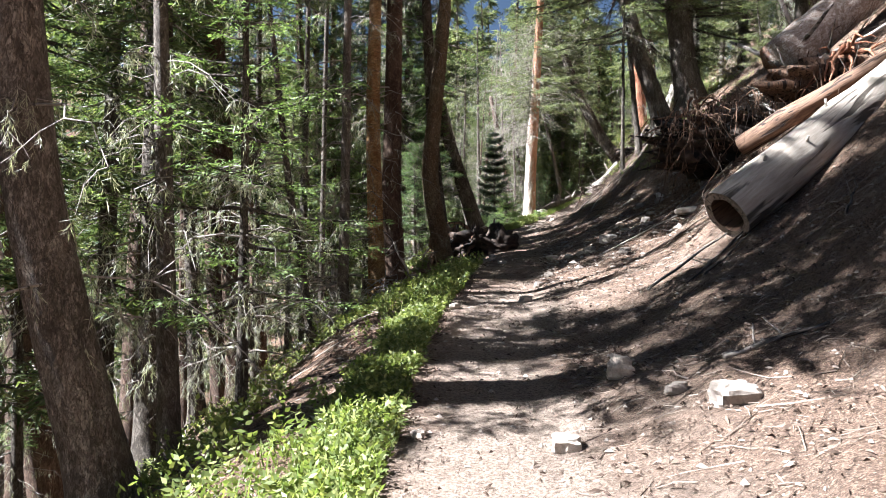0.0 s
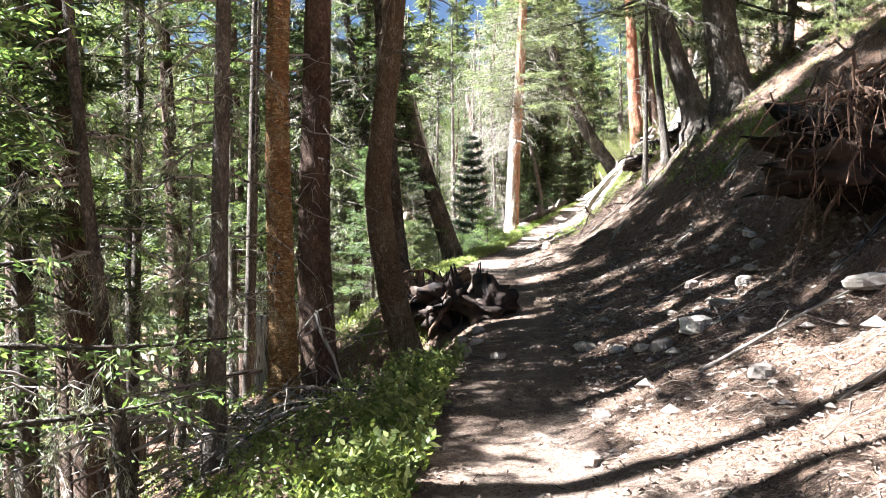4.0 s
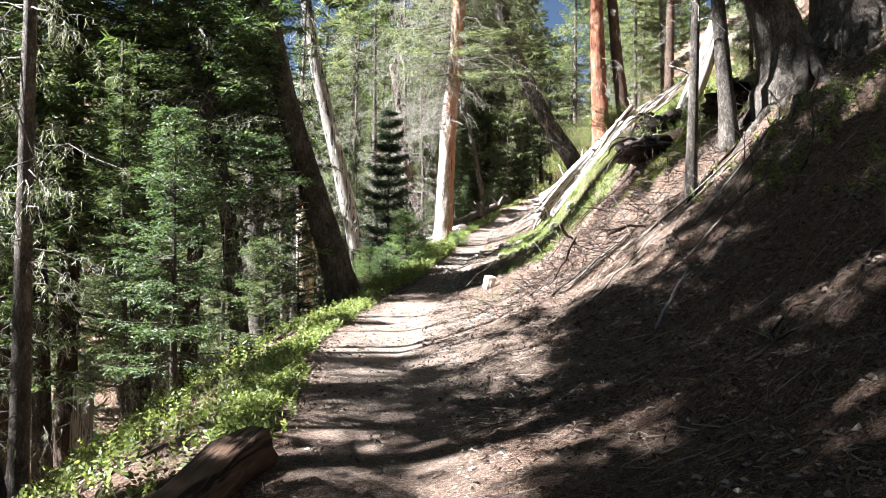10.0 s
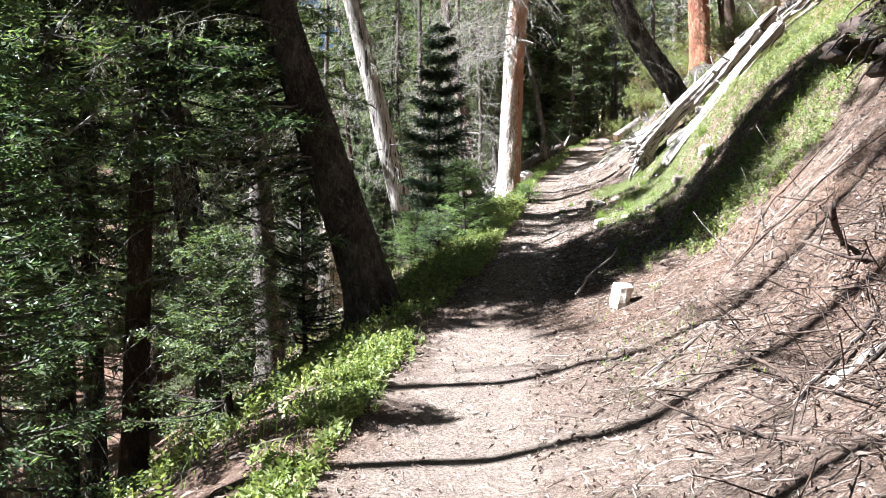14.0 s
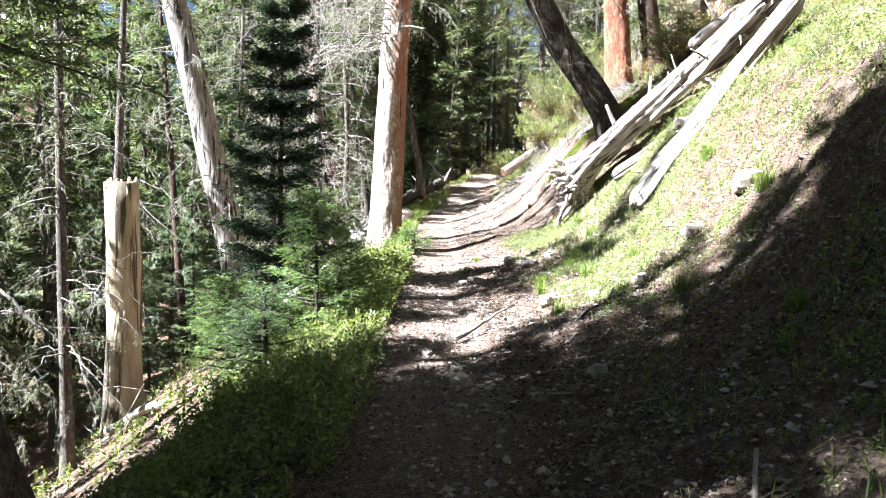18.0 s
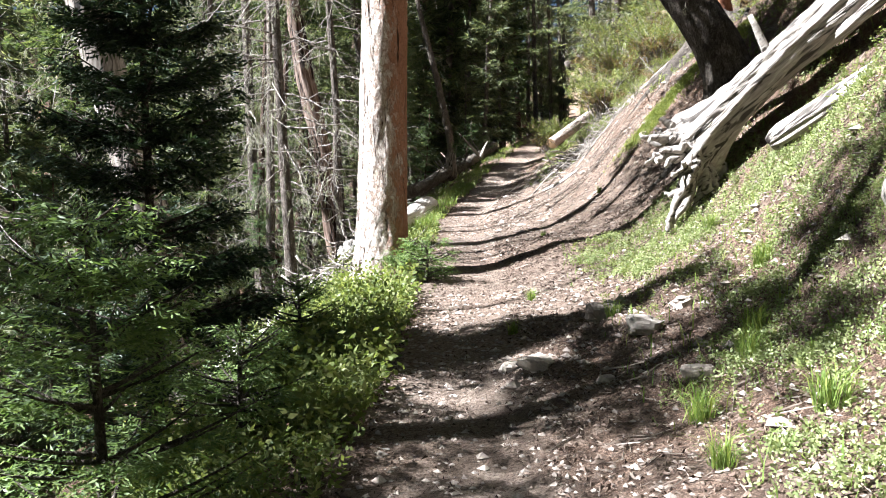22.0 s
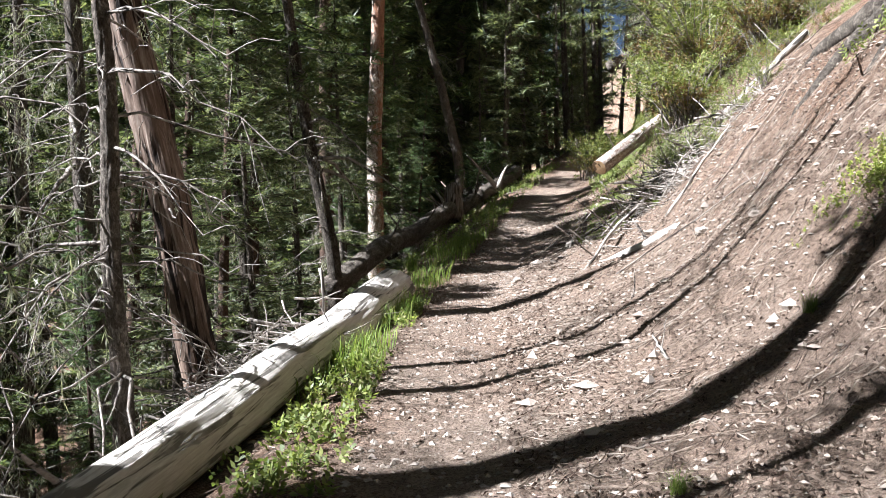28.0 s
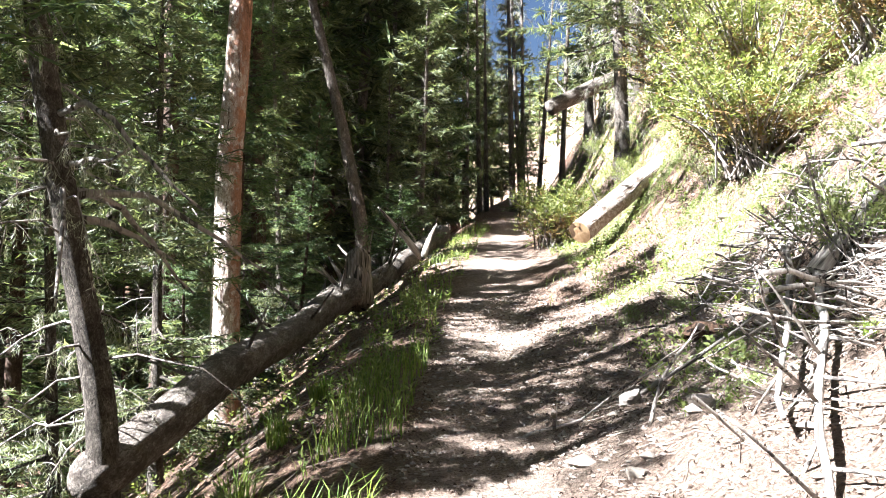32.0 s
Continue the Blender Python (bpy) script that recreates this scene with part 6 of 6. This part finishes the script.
def rocks():
    pale = "pale angular block of stone on the trail side"
    rock(3.28, 25.2, (.26, .22, .32), 1, pale, STONE_PALE, 20, .2)
    rock(3.0, 10.25, (.46, .3, .12), 2, "flat pale slab of stone on the bank", STONE_PALE, 30)
    rock(1.38, 3.99, (.34, .25, .2), 3, rz=10)
    rock(.59, 4.03, (.2, .16, .12), 4, material=STONE_PALE)
    rock(1.2, 4.32, (.16, .12, .1), 5)
    rock(1.04, 4.9, (.2, .2, .2), 6)
    for i, (x, y, s) in enumerate(((2.18, 11.07, .26), (1.95, 11.11, .18), (2.59, 11.6, .24), (3.39, 13.13, .15), (1.86, 11.3, .14), (3.13, 13.32, .14), (.84, 11.92, .13), (3.23, 12.53, .16), (1.56, 11.94, .2),
                                   (1.73, 11.56, .15), (3.13, 12.72, .15), (2.65, 12.55, .14), (.79, 13.45, .14), (.57, 12.06, .17), (.62, 13.3, .16), (.72, 12.7, .13), (2.11, 9.75, .18), (1.07, 9.31, .13), (.83, 8.42, .17),
                                   (.11, 8.0, .13), (1.26, 9.99, .12), (2.9, 12.0, .16), (2.45, 10.8, .12), (2.75, 11.2, .1), (3.0, 12.1, .13), (2.3, 12.0, .1), (-.13, 4.3, .12), (-.3, 4.5, .1),
                                   (4.58, 31.5, .26), (5.15, 30.77, .2), (3.23, 30.53, .17), (3.3, 29.58, .2), (5.59, 30.67, .3), (4.04, 28.97, .15), (6.83, 33.24, .3), (5.84, 30.28, .3), (4.9, 31.2, .14), (5.3, 29.4, .14),
                                   (5.19, 34.74, .28), (5.14, 33.96, .3), (4.54, 34.15, .28), (5.07, 33.07, .22), (4.4, 34.3, .16), (4.75, 33.5, .12), (5.5, 34.2, .15), (8.02, 47.79, .2), (8.1, 47.1, .14), (9.07, 47.9, .24),
                                   (6.95, 46.25, .12), (7.5, 46.7, .14), (7.2, 44.3, .12), (8.0, 43.6, .16), (6.6, 43.1, .1), (7.9, 42.5, .12))):
        random.seed(i)
        e = random.uniform
        rock(x, y, (s * e(1, 1.35), s * e(.8, 1.1), s * e(.5, .85)), 20 + i, "angular grey stone in the trail-side soil" if i % 3 else "pale weathered stone in the trail-side soil", STONE if i % 3 else STONE_PALE, e(0, 180))
    rock(8.93, 48.32, (.5, .24, .18), 90, "reddish brown chunk of rotten wood on the slope", ROTTEN, -20, name="wood_chunk")


timber()
sticks()
boughs()
silver_boughs()
brush_piles()
root_masses()
stumps()
rocks()


# ---- undergrowth and litter ----
def scatter(n, ya, yb, da, db, rng, power=1.0):
    """n places between two lines along the trail."""
    y = rng.uniform(ya, yb, n)
    d = da + (db - da) * rng.random(n) ** power
    x = smooth(y, TX) + d
    return x, y, height(x, y)


def stuff(name, soup, material, label, category):
    return tagged(new(name, soup.mesh(name, material, False)), label, category, kind="stuff")


def blades(soup, x, y, z, h, width, rng, lean=.5):
    """Curved grass blades that rise from the given feet."""
    n = len(x)
    a = rng.uniform(0, 6.283, n)
    d = np.stack([np.cos(a), np.sin(a), np.zeros(n)], 1)
    s = np.stack([-d[:, 1], d[:, 0], np.zeros(n)], 1)
    hh = (h * rng.uniform(.5, 1.2, n))[:, None]
    ln = (lean * rng.uniform(.2, 1.2, n))[:, None]
    p0 = np.stack([x, y, z - .01], 1)
    up = np.array([0, 0, 1.0])
    p1 = p0 + up * hh * .55 + d * hh * ln * .3
    p2 = p0 + up * hh * (1 - .35 * ln) + d * hh * ln * 1.0
    w = width * rng.uniform(.6, 1.3, n)[:, None]
    v = np.stack([p0 - s * w * .5, p0 + s * w * .5, p1 + s * w * .42, p1 - s * w * .42, p2], 1).reshape(-1, 3)
    i = np.arange(n)[:, None] * 5
    soup.add(v, np.concatenate([i + np.array([[0, 1, 2]]), i + np.array([[0, 2, 3]]), i + np.array([[3, 2, 4]])]))


def herb_stems(soup, x, y, z, h, rng, n=9, length=.05, width=.03):
    """Leafy herb stems: rows of broad leaves on short upright stalks."""
    k = len(x)
    D = np.stack([rng.normal(0, .45, k), rng.normal(0, .45, k), np.ones(k)], 1)
    sprays(soup, np.stack([x, y, z], 1), D, h * rng.uniform(.5, 1.2, k), n, length, width, rng, 1.1, .8)


def undergrowth():
    rng = np.random.default_rng(21)
    leaf = Soup()
    # (count, y from, y to, offset from, offset to, height, leaf length, leaf width)
    for n, ya, yb, da, db, h, ll, lw in ((2600, 2.2, 9.8, -.95, -.5, .11, .045, .02), (160, 4, 9, -2.2, -1.0, .3, .06, .03), (4200, 3, 60, -6.5, -.9, .2, .05, .026), (1900, 47, 63, 1.1, 5.5, .12, .035, .017), (1500, 15, 30, -2.8, -.95, .15, .045, .02), (1500, 3, 15, -2.8, -.9, .15, .045, .02), (420, 8.5, 12, -1.0, -.45, .2, .06, .028), (2600, 17.3, 25, -.88, -.56, .10, .036, .017), (500, 17.3, 25, -1.1, -.45, .08, .034, .016), (700, 24, 29, -1.6, -.6, .14, .045, .024),
                                         (4200, 28, 37, -1.9, -.45, .2, .04, .02), (1300, 33, 37.4, -1.5, -.4, .35, .05, .03), (900, 37, 40, -2.2, -.9, .3, .05, .03), (420, 40.5, 45.5, -.9, -.4, .12, .045, .022),
                                         (3000, 26, 38, 1.2, 5.0, .08, .022, .012), (1900, 27.5, 36, 2.9, 5.8, .15, .034, .017), (350, 27, 37, 2.2, 5.5, .16, .035, .018), (1500, 36.5, 43.5, 3.4, 6.2, .14, .04, .02), (900, 25.5, 28.5, 1.8, 4.5, .14, .04, .02), (700, 23, 27, 3.6, 6.5, .2, .05, .025), (900, 47, 60, 1.2, 5.0, .2, .05, .024), (500, 16, 22, 2.8, 4.2, .12, .04, .02), (600, 48, 62, -1.1, -.45, .16, .045, .02), (3200, 55, 76, 1.0, 9.0, .14, .05, .025)):
        x, y, z = scatter(n, ya, yb, da, db, rng)
        keep = vnoise(x * 1.1, y * 1.1, 31) > (-.75 if n > 2000 else -.25)
        herb_stems(leaf, x[keep], y[keep], z[keep], h, rng, 10, ll, lw)
    stuff("undergrowth", leaf, HERB, "bright green leafy undergrowth along the trail edge", "undergrowth")
    g = Soup()
    for n, ya, yb, da, db, h in ((2600, 26, 38, 1.0, 4.5, .15), (1500, 3, 9, -1.3, -.5, .16), (2200, 17.5, 36, -1.7, -.55, .14), (2200, 42.5, 50, -1.0, -.45, .28), (3000, 49, 64, .7, 5, .16), (4200, 54, 78, .8, 9, .22), (2500, 6, 60, -7, -1.5, .18), (1200, 50, 64, -1.2, -.5, .25), (700, 22, 27, .9, 1.6, .06)):
        x, y, z = scatter(n, ya, yb, da, db, rng)
        keep = vnoise(x * 1.7, y * 1.7, 33) > -.1
        blades(g, x[keep], y[keep], z[keep], h, .007, rng, .8)
    stuff("grass", g, GRASS, "sparse fresh green grass on the slope", "grass")


def ground_cover():
    """Low cushions of tiny pale leaves on the sunny slope."""
    rng = np.random.default_rng(27)
    leaf = Soup()
    for n, ya, yb, da, db, cut in ((260, 31.0, 37.2, 1.3, 3.0, .0), (470, 29.5, 38.5, 1.3, 6.0, -.25), (300, 25.5, 30, 2.2, 6.0, 0), (160, 38, 44, 3.6, 6.5, 0), (260, 47, 60, 1.4, 5.5, -.1), (420, 54, 72, 1.0, 8.0, -.5), (420, 49, 57, 1.3, 6.0, -.4), (90, 34, 40, -1.8, -.6, -.5), (60, 17, 26, 3.6, 6.5, -.4)):
        x, y, z = scatter(n, ya, yb, da, db, rng)
        keep = vnoise(x * .8, y * .8, 35) > cut
        for cx, cy in zip(x[keep], y[keep]):
            k = int(rng.integers(25, 90))
            r = rng.uniform(.08, .3)
            px, py = cx + rng.normal(0, r * .6, k), cy + rng.normal(0, r * .6, k)
            herb_stems(leaf, px, py, height(px, py), .06, rng, 5, .021, .012)
    stuff("ground_cover", leaf, COVER, "low pale green leafy cushions on the slope", "undergrowth")


def moss_cushions():
    """Yellow-green moss on the upper bank and round the roots of its trees."""
    rng = np.random.default_rng(28)
    leaf = Soup()
    for a, b, wide, n in (((8.0, 41.15), (9.2, 40.4), .17, 120), ((4.8, 22.5), (6.2, 23.5), .32, 40), ((4.4, 16.2), (5.0, 16.0), .25, 14), ((5.6, 21.6), (6.6, 22.4), .3, 14)):
        u = rng.random(n)
        cx = a[0] + (b[0] - a[0]) * u + rng.normal(0, wide * .6, n)
        cy = a[1] + (b[1] - a[1]) * u + rng.normal(0, wide, n)
        for x, y in zip(cx, cy):
            k = int(rng.integers(40, 110))
            r = rng.uniform(.05, .16)
            px, py = x + rng.normal(0, r, k), y + rng.normal(0, r, k)
            herb_stems(leaf, px, py, height(px, py), .05, rng, 6, .020, .012)
    stuff("moss_cushions", leaf, MOSS, "yellow-green moss cushions on the shaded bank", "moss")


def grass_tufts():
    rng = np.random.default_rng(22)
    proto = None
    places = [(4.45, 30.9, .8), (5.0, 29.75, 1.1), (5.75, 29.9, 1.2), (4.7, 32.1, .9), (4.85, 32.6, 1.0), (5.2, 32.2, 1.1), (5.5, 31.7, .9), (6.3, 31.8, 1.1), (4.9, 28.2, .9), (5.2, 34.6, .8), (5.55, 33.4, 1.1), (6.0, 34.1, 1.0), (6.4, 35.6, .9),
              (4.65, 35.2, .7), (6.2, 39.9, .6), (7.3, 40.8, .7), (5.25, 46.9, 1.5), (5.45, 47.4, 1.6), (5.7, 47.9, 1.5), (5.95, 48.5, 1.4), (6.3, 49.2, 1.3), (5.15, 46.4, 1.3), (8.75, 46.6, .7), (5.3, 33.0, .9), (6.1, 33.0, .9), (5.05, 36.2, .7)]
    for x, y, s in places:
        m = Matrix.LocRotScale((x, y, gz(x, y) - .01), Euler((0, 0, rng.uniform(0, 6.28))), (s, s, s))
        if proto is None:
            n = 130
            a, r = rng.uniform(0, 6.283, n), .07 * np.sqrt(rng.random(n))
            g = Soup()
            blades(g, r * np.cos(a), r * np.sin(a), np.zeros(n), .26, .006, rng, .95)
            proto = thing("grass_tuft", (x, y, gz(x, y) - .01), "tuft of long green grass on the slope", "grass tuft", "grass tufts")
            tagged(part("sward", g, GRASS, proto, "", False), kind="stuff")
            proto.matrix_basis = m
        else:
            copy_thing(proto, m)


def bushes():
    """Sprawling yellow-green shrubs on the bank above the far trail, with brown dead inner boughs."""
    for i, (x, y, R, h, lab) in enumerate(((10.9, 50.6, 1.1, 1.2, ""), (11.8, 51.6, 1.4, 1.8, ""), (12.3, 53.4, 1.5, 2.0, ""), (12.2, 50.2, 1.1, 1.4, ""), (13.6, 52.0, 1.4, 1.8, ""), (9.8, 39.0, 1.0, 1.0, ""), (11.2, 56.6, .7, .9, ""))):
        rng = np.random.default_rng(300 + i)
        r = thing("juniper_bush", on(x, y), "sprawling yellow-green shrub with brown dead patches", "bush")
        wood, green, dry = Soup(), Soup(), Soup()
        P, D, L = [], [], []
        for _ in range(70):
            a = rng.uniform(0, 6.283)
            e = np.array([np.cos(a) * R * rng.uniform(.3, 1.1), np.sin(a) * R * rng.uniform(.3, 1.1), h * rng.uniform(.25, 1.05)])
            p = bent((rng.normal(0, .12), rng.normal(0, .12), -.1), e, 7, -.12 * h, .03, rng)
            wood.add(*tube(p, np.linspace(.018, .004, 7), 4, caps=False))
            k = 16
            u = rng.integers(2, 7, k)
            P.append(p[u] + rng.normal(0, .07, (k, 3)))
            D.append(unit(e)[None] * .6 + rng.normal(0, .6, (k, 3)) + np.array([0, 0, .3]))
            L.append(rng.uniform(.12, .3, k))
        P, D, L = np.concatenate(P), np.concatenate(D), np.concatenate(L)
        inner = (P[:, 2] < h * .45) & (rng.random(len(P)) < .6) | (rng.random(len(P)) < .05)
        sprays(green, P[~inner], D[~inner], L[~inner], 9, .07, .022, rng)
        sprays(dry, P[inner], D[inner], L[inner], 9, .07, .022, rng)
        tagged(part("branchwork", wood, DEADTWIG, r), kind="stuff")
        tagged(part("foliage", green, JUNIPER, r, "", False), kind="stuff")
        tagged(part("dry_foliage", dry, NEEDLE_DRY, r, "brown dead foliage", False), kind="stuff")


def low_shrubs():
    """Knee-high yellow-green shrubs scattered over the sunny slope."""
    rng = np.random.default_rng(29)
    protos = []
    for kind, (leaf, lab) in enumerate(((JUNIPER, "low yellow-green shrub on the sunny slope"), (COVER, "low pale green shrub on the sunny slope"), (NEEDLE_DRY, "low dry brown shrub on the sunny slope"))):
        r = thing("low_shrub", (0, 0, 0), lab, "bush", "low shrubs")
        wood, green = Soup(), Soup()
        P, D, L = [], [], []
        for _ in range(24):
            a = rng.uniform(0, 6.283)
            e = np.array([np.cos(a) * rng.uniform(.1, .6), np.sin(a) * rng.uniform(.1, .6), rng.uniform(.12, .5)])
            p = bent((rng.normal(0, .06), rng.normal(0, .06), -.05), e, 6, -.05, .015, rng)
            wood.add(*tube(p, np.linspace(.008, .002, 6), 3, caps=False))
            u = rng.integers(2, 6, 9)
            P.append(p[u] + rng.normal(0, .03, (9, 3)))
            D.append(unit(e)[None] * .6 + rng.normal(0, .5, (9, 3)) + np.array([0, 0, .4]))
            L.append(rng.uniform(.06, .16, 9))
        sprays(green, np.concatenate(P), np.concatenate(D), np.concatenate(L), 8, .04, .015, rng)
        tagged(part("branchwork", wood, DEADTWIG, r), kind="stuff")
        tagged(part("foliage", green, leaf, r, "", False), kind="stuff")
        protos.append([r, 0])
    spots = [(rng.uniform(46.5, 61), rng.uniform(2.3, 6.5)) for _ in range(46)] + [(rng.uniform(39.5, 45), rng.uniform(4.2, 6.8)) for _ in range(12)] + [(rng.uniform(26, 37), rng.uniform(3.4, 6.8)) for _ in range(16)] + [(rng.uniform(13, 27), rng.uniform(3.6, 8.5)) for _ in range(32)] + [(rng.uniform(55, 66), rng.uniform(1.2, 3)) for _ in range(10)]
    for y, d in spots:
        x = float(smooth(y, TX)) + d
        q = protos[int(rng.choice(3, p=[.5, .3, .2]))]
        s = rng.uniform(.5, 1.25)
        m = Matrix.LocRotScale((x, y, gz(x, y) - .02), Euler((0, 0, rng.uniform(0, 6.28))), (s, s, s * rng.uniform(.7, 1.2)))
        if q[1]:
            copy_thing(q[0], m)
        else:
            q[0].matrix_basis = m
        q[1] += 1


def litter():
    rng = np.random.default_rng(23)
    # twigs
    t = Soup()
    for n, ya, yb, da, db, lo, hi, r in ((6000, 0, 26, .45, 4.6, .05, .34, .0017), (700, 0, 60, -.7, .6, .03, .15, .0018), (2200, 26, 44, .5, 4.5, .04, .26, .0022), (3800, 40, 52, .5, 4.0, .05, .34, .0019), (900, 0, 50, -3.5, -.8, .1, .6, .004), (260, 0, 26, .8, 4.8, .25, .7, .0026), (5200, 9, 26, .9, 6.0, .05, .32, .0020), (2600, 3, 60, -4.5, -.8, .2, .9, .004), (900, 26, 52, .6, 5, .15, .5, .0028)):
        x, y, _ = scatter(n, ya, yb, da, db, rng)
        a = np.where(rng.random(n) < .6, rng.normal(.1, .5, n), rng.uniform(0, 3.1416, n))
        ln = lo + (hi - lo) * rng.random(n) ** 2
        m = 4
        s = np.linspace(-.5, .5, m)
        px = x[:, None] + np.cos(a)[:, None] * ln[:, None] * s
        py = y[:, None] + np.sin(a)[:, None] * ln[:, None] * s
        w = rng.normal(0, .16, (n, m)) * ln[:, None]
        px, py = px - np.sin(a)[:, None] * w, py + np.cos(a)[:, None] * w
        pz = height(px, py) + r * .8 + np.abs(rng.normal(0, .008, (n, m)))
        c = np.stack([px, py, pz], -1)
        side = np.stack([-np.sin(a), np.cos(a), np.zeros(n)], 1)[:, None]
        rr = (r * rng.uniform(.6, 1.8, (n, 1)) * np.linspace(1.2, .5, m)[None])[..., None]
        v = np.stack([c + side * rr, c - side * rr, c + np.array([0, 0, 1.6]) * rr], 2).reshape(-1, 3)
        i = (np.arange(n)[:, None, None] * m + np.arange(m - 1)[None, :, None]) * 3
        j = np.arange(3)[None, None]
        k = (j + 1) % 3
        t.add(v, np.stack([i + j, i + k, i + 3 + k, i + 3 + j], -1).reshape(-1, 4))
    stuff("fallen_twigs", t, TWIGS, "dry grey-brown twigs strewn over the ground", "twigs")
    # bark scraps, cone scales and leaf bits
    c = Soup()
    for n, ya, yb, da, db, s in ((26000, 0, 26, -.6, 4.5, .014), (32000, 26, 40, -.6, 3.6, .0125), (24000, 39, 53, -.5, 3.8, .0115), (12000, 0, 56, -6.0, -.6, .034), (6000, 0, 27, .4, 6.0, .022), (12000, 8, 25, 1.2, 6.5, .016), (6000, 27, 53, .3, 4.5, .016)):
        x, y, z = scatter(n, ya, yb, da, db, rng)
        trod = np.abs(off_trail(x, y) - .05) < .4
        keep = ~trod | (rng.random(n) < .25)
        x, y, z = x[keep], y[keep], z[keep]
        k = len(x)
        a = rng.uniform(0, 6.283, k)
        u = np.stack([np.cos(a), np.sin(a), rng.normal(0, .3, k)], 1) * (s * rng.uniform(.5, 1.9, k))[:, None]
        w = np.stack([-np.sin(a), np.cos(a), rng.normal(0, .3, k)], 1) * (s * .30 * rng.uniform(.5, 1.6, k))[:, None]
        p = np.stack([x, y, z + .008], 1)
        v = np.stack([p - u, p + w * .9, p + u, p - w, p + np.array([0, 0, .012])], 1).reshape(-1, 3)
        i = np.arange(k)[:, None] * 5
        c.add(v, np.concatenate([i + np.array([[q, (q + 1) % 4, 4]]) for q in range(4)]))
    stuff("bark_scraps", c, CHIPS, "brown and grey bark scraps and needle litter", "litter")
    # shed needles
    nd = Soup()
    for n, ya, yb, da, db in ((30000, 0, 27, -.5, 3.8), (12000, 27, 40, -.5, 3.0), (12000, 39, 50, -.5, 3.0)):
        x, y, z = scatter(n, ya, yb, da, db, rng, 1.3)
        a = rng.uniform(0, 6.283, n)
        u = np.stack([np.cos(a), np.sin(a), rng.normal(0, .15, n)], 1) * rng.uniform(.012, .04, n)[:, None]
        w = np.stack([-np.sin(a), np.cos(a), np.zeros(n)], 1) * .0022
        p = np.stack([x, y, z + .007], 1)
        nd.add(np.stack([p - u + w, p - u - w, p + u], 1).reshape(-1, 3), np.arange(n * 3).reshape(-1, 3))
    stuff("shed_needles", nd, TWIGS, "dry brown conifer needles on the ground", "litter")
    # gravel
    g = Soup()
    d = np.array([[1, 0, 0], [-1, 0, 0], [0, 1, 0], [0, -1, 0], [0, 0, 1], [0, 0, -1.0]])
    f = np.array([[0, 2, 4], [2, 1, 4], [1, 3, 4], [3, 0, 4], [2, 0, 5], [1, 2, 5], [3, 1, 5], [0, 3, 5]])
    for n, ya, yb, da, db, s in ((1500, 9, 16, .4, 3.6, .018), (6500, 26.5, 37, -.4, 3.0, .015), (260, 27, 37, -.3, 3.0, .03), (9000, 39, 53, -.4, 3.6, .015), (900, 0, 9, -.4, 3, .014), (900, 16, 27, -.4, 3, .013), (70, 9, 15, .8, 3.4, .045), (80, 27, 36, .3, 3, .04), (110, 40, 51, .5, 3.6, .045)):
        x, y, z = scatter(n, ya, yb, da, db, rng)
        size = s * rng.uniform(.4, 1.7, (n, 1, 1)) * rng.uniform(.55, 1.3, (n, 1, 3)) * np.array([1, 1, .6])
        v = d[None] * size * rng.uniform(.7, 1.25, (n, 6, 1))
        a = rng.uniform(0, 6.283, n)
        co, si = np.cos(a)[:, None], np.sin(a)[:, None]
        v = np.stack([v[..., 0] * co - v[..., 1] * si, v[..., 0] * si + v[..., 1] * co, v[..., 2]], -1)
        v += np.stack([x, y, z + s * .15], 1)[:, None]
        g.add(v.reshape(-1, 3), (np.arange(n)[:, None, None] * 6 + f[None]).reshape(-1, 3))
    clods = Soup()
    for n, ya, yb, da, db, s in ((9000, 7.5, 25, .9, 6.5, .010), (2500, 8, 25, 1.4, 6.5, .016)):
        x, y, z = scatter(n, ya, yb, da, db, rng)
        v = d[None] * s * rng.uniform(.4, 1.7, (n, 1, 1)) * rng.uniform(.5, 1.4, (n, 6, 1))
        v += np.stack([x, y, z], 1)[:, None]
        clods.add(v.reshape(-1, 3), (np.arange(n)[:, None, None] * 6 + f[None]).reshape(-1, 3))
    stuff("soil_clods", clods, CHIPS, "dark crumbs of soil and rotten wood on the bank", "litter")
    stuff("gravel", g, STONE, "scattered pale stone chips on soil", "gravel")


undergrowth()
ground_cover()
moss_cushions()
grass_tufts()
bushes()
low_shrubs()
litter()
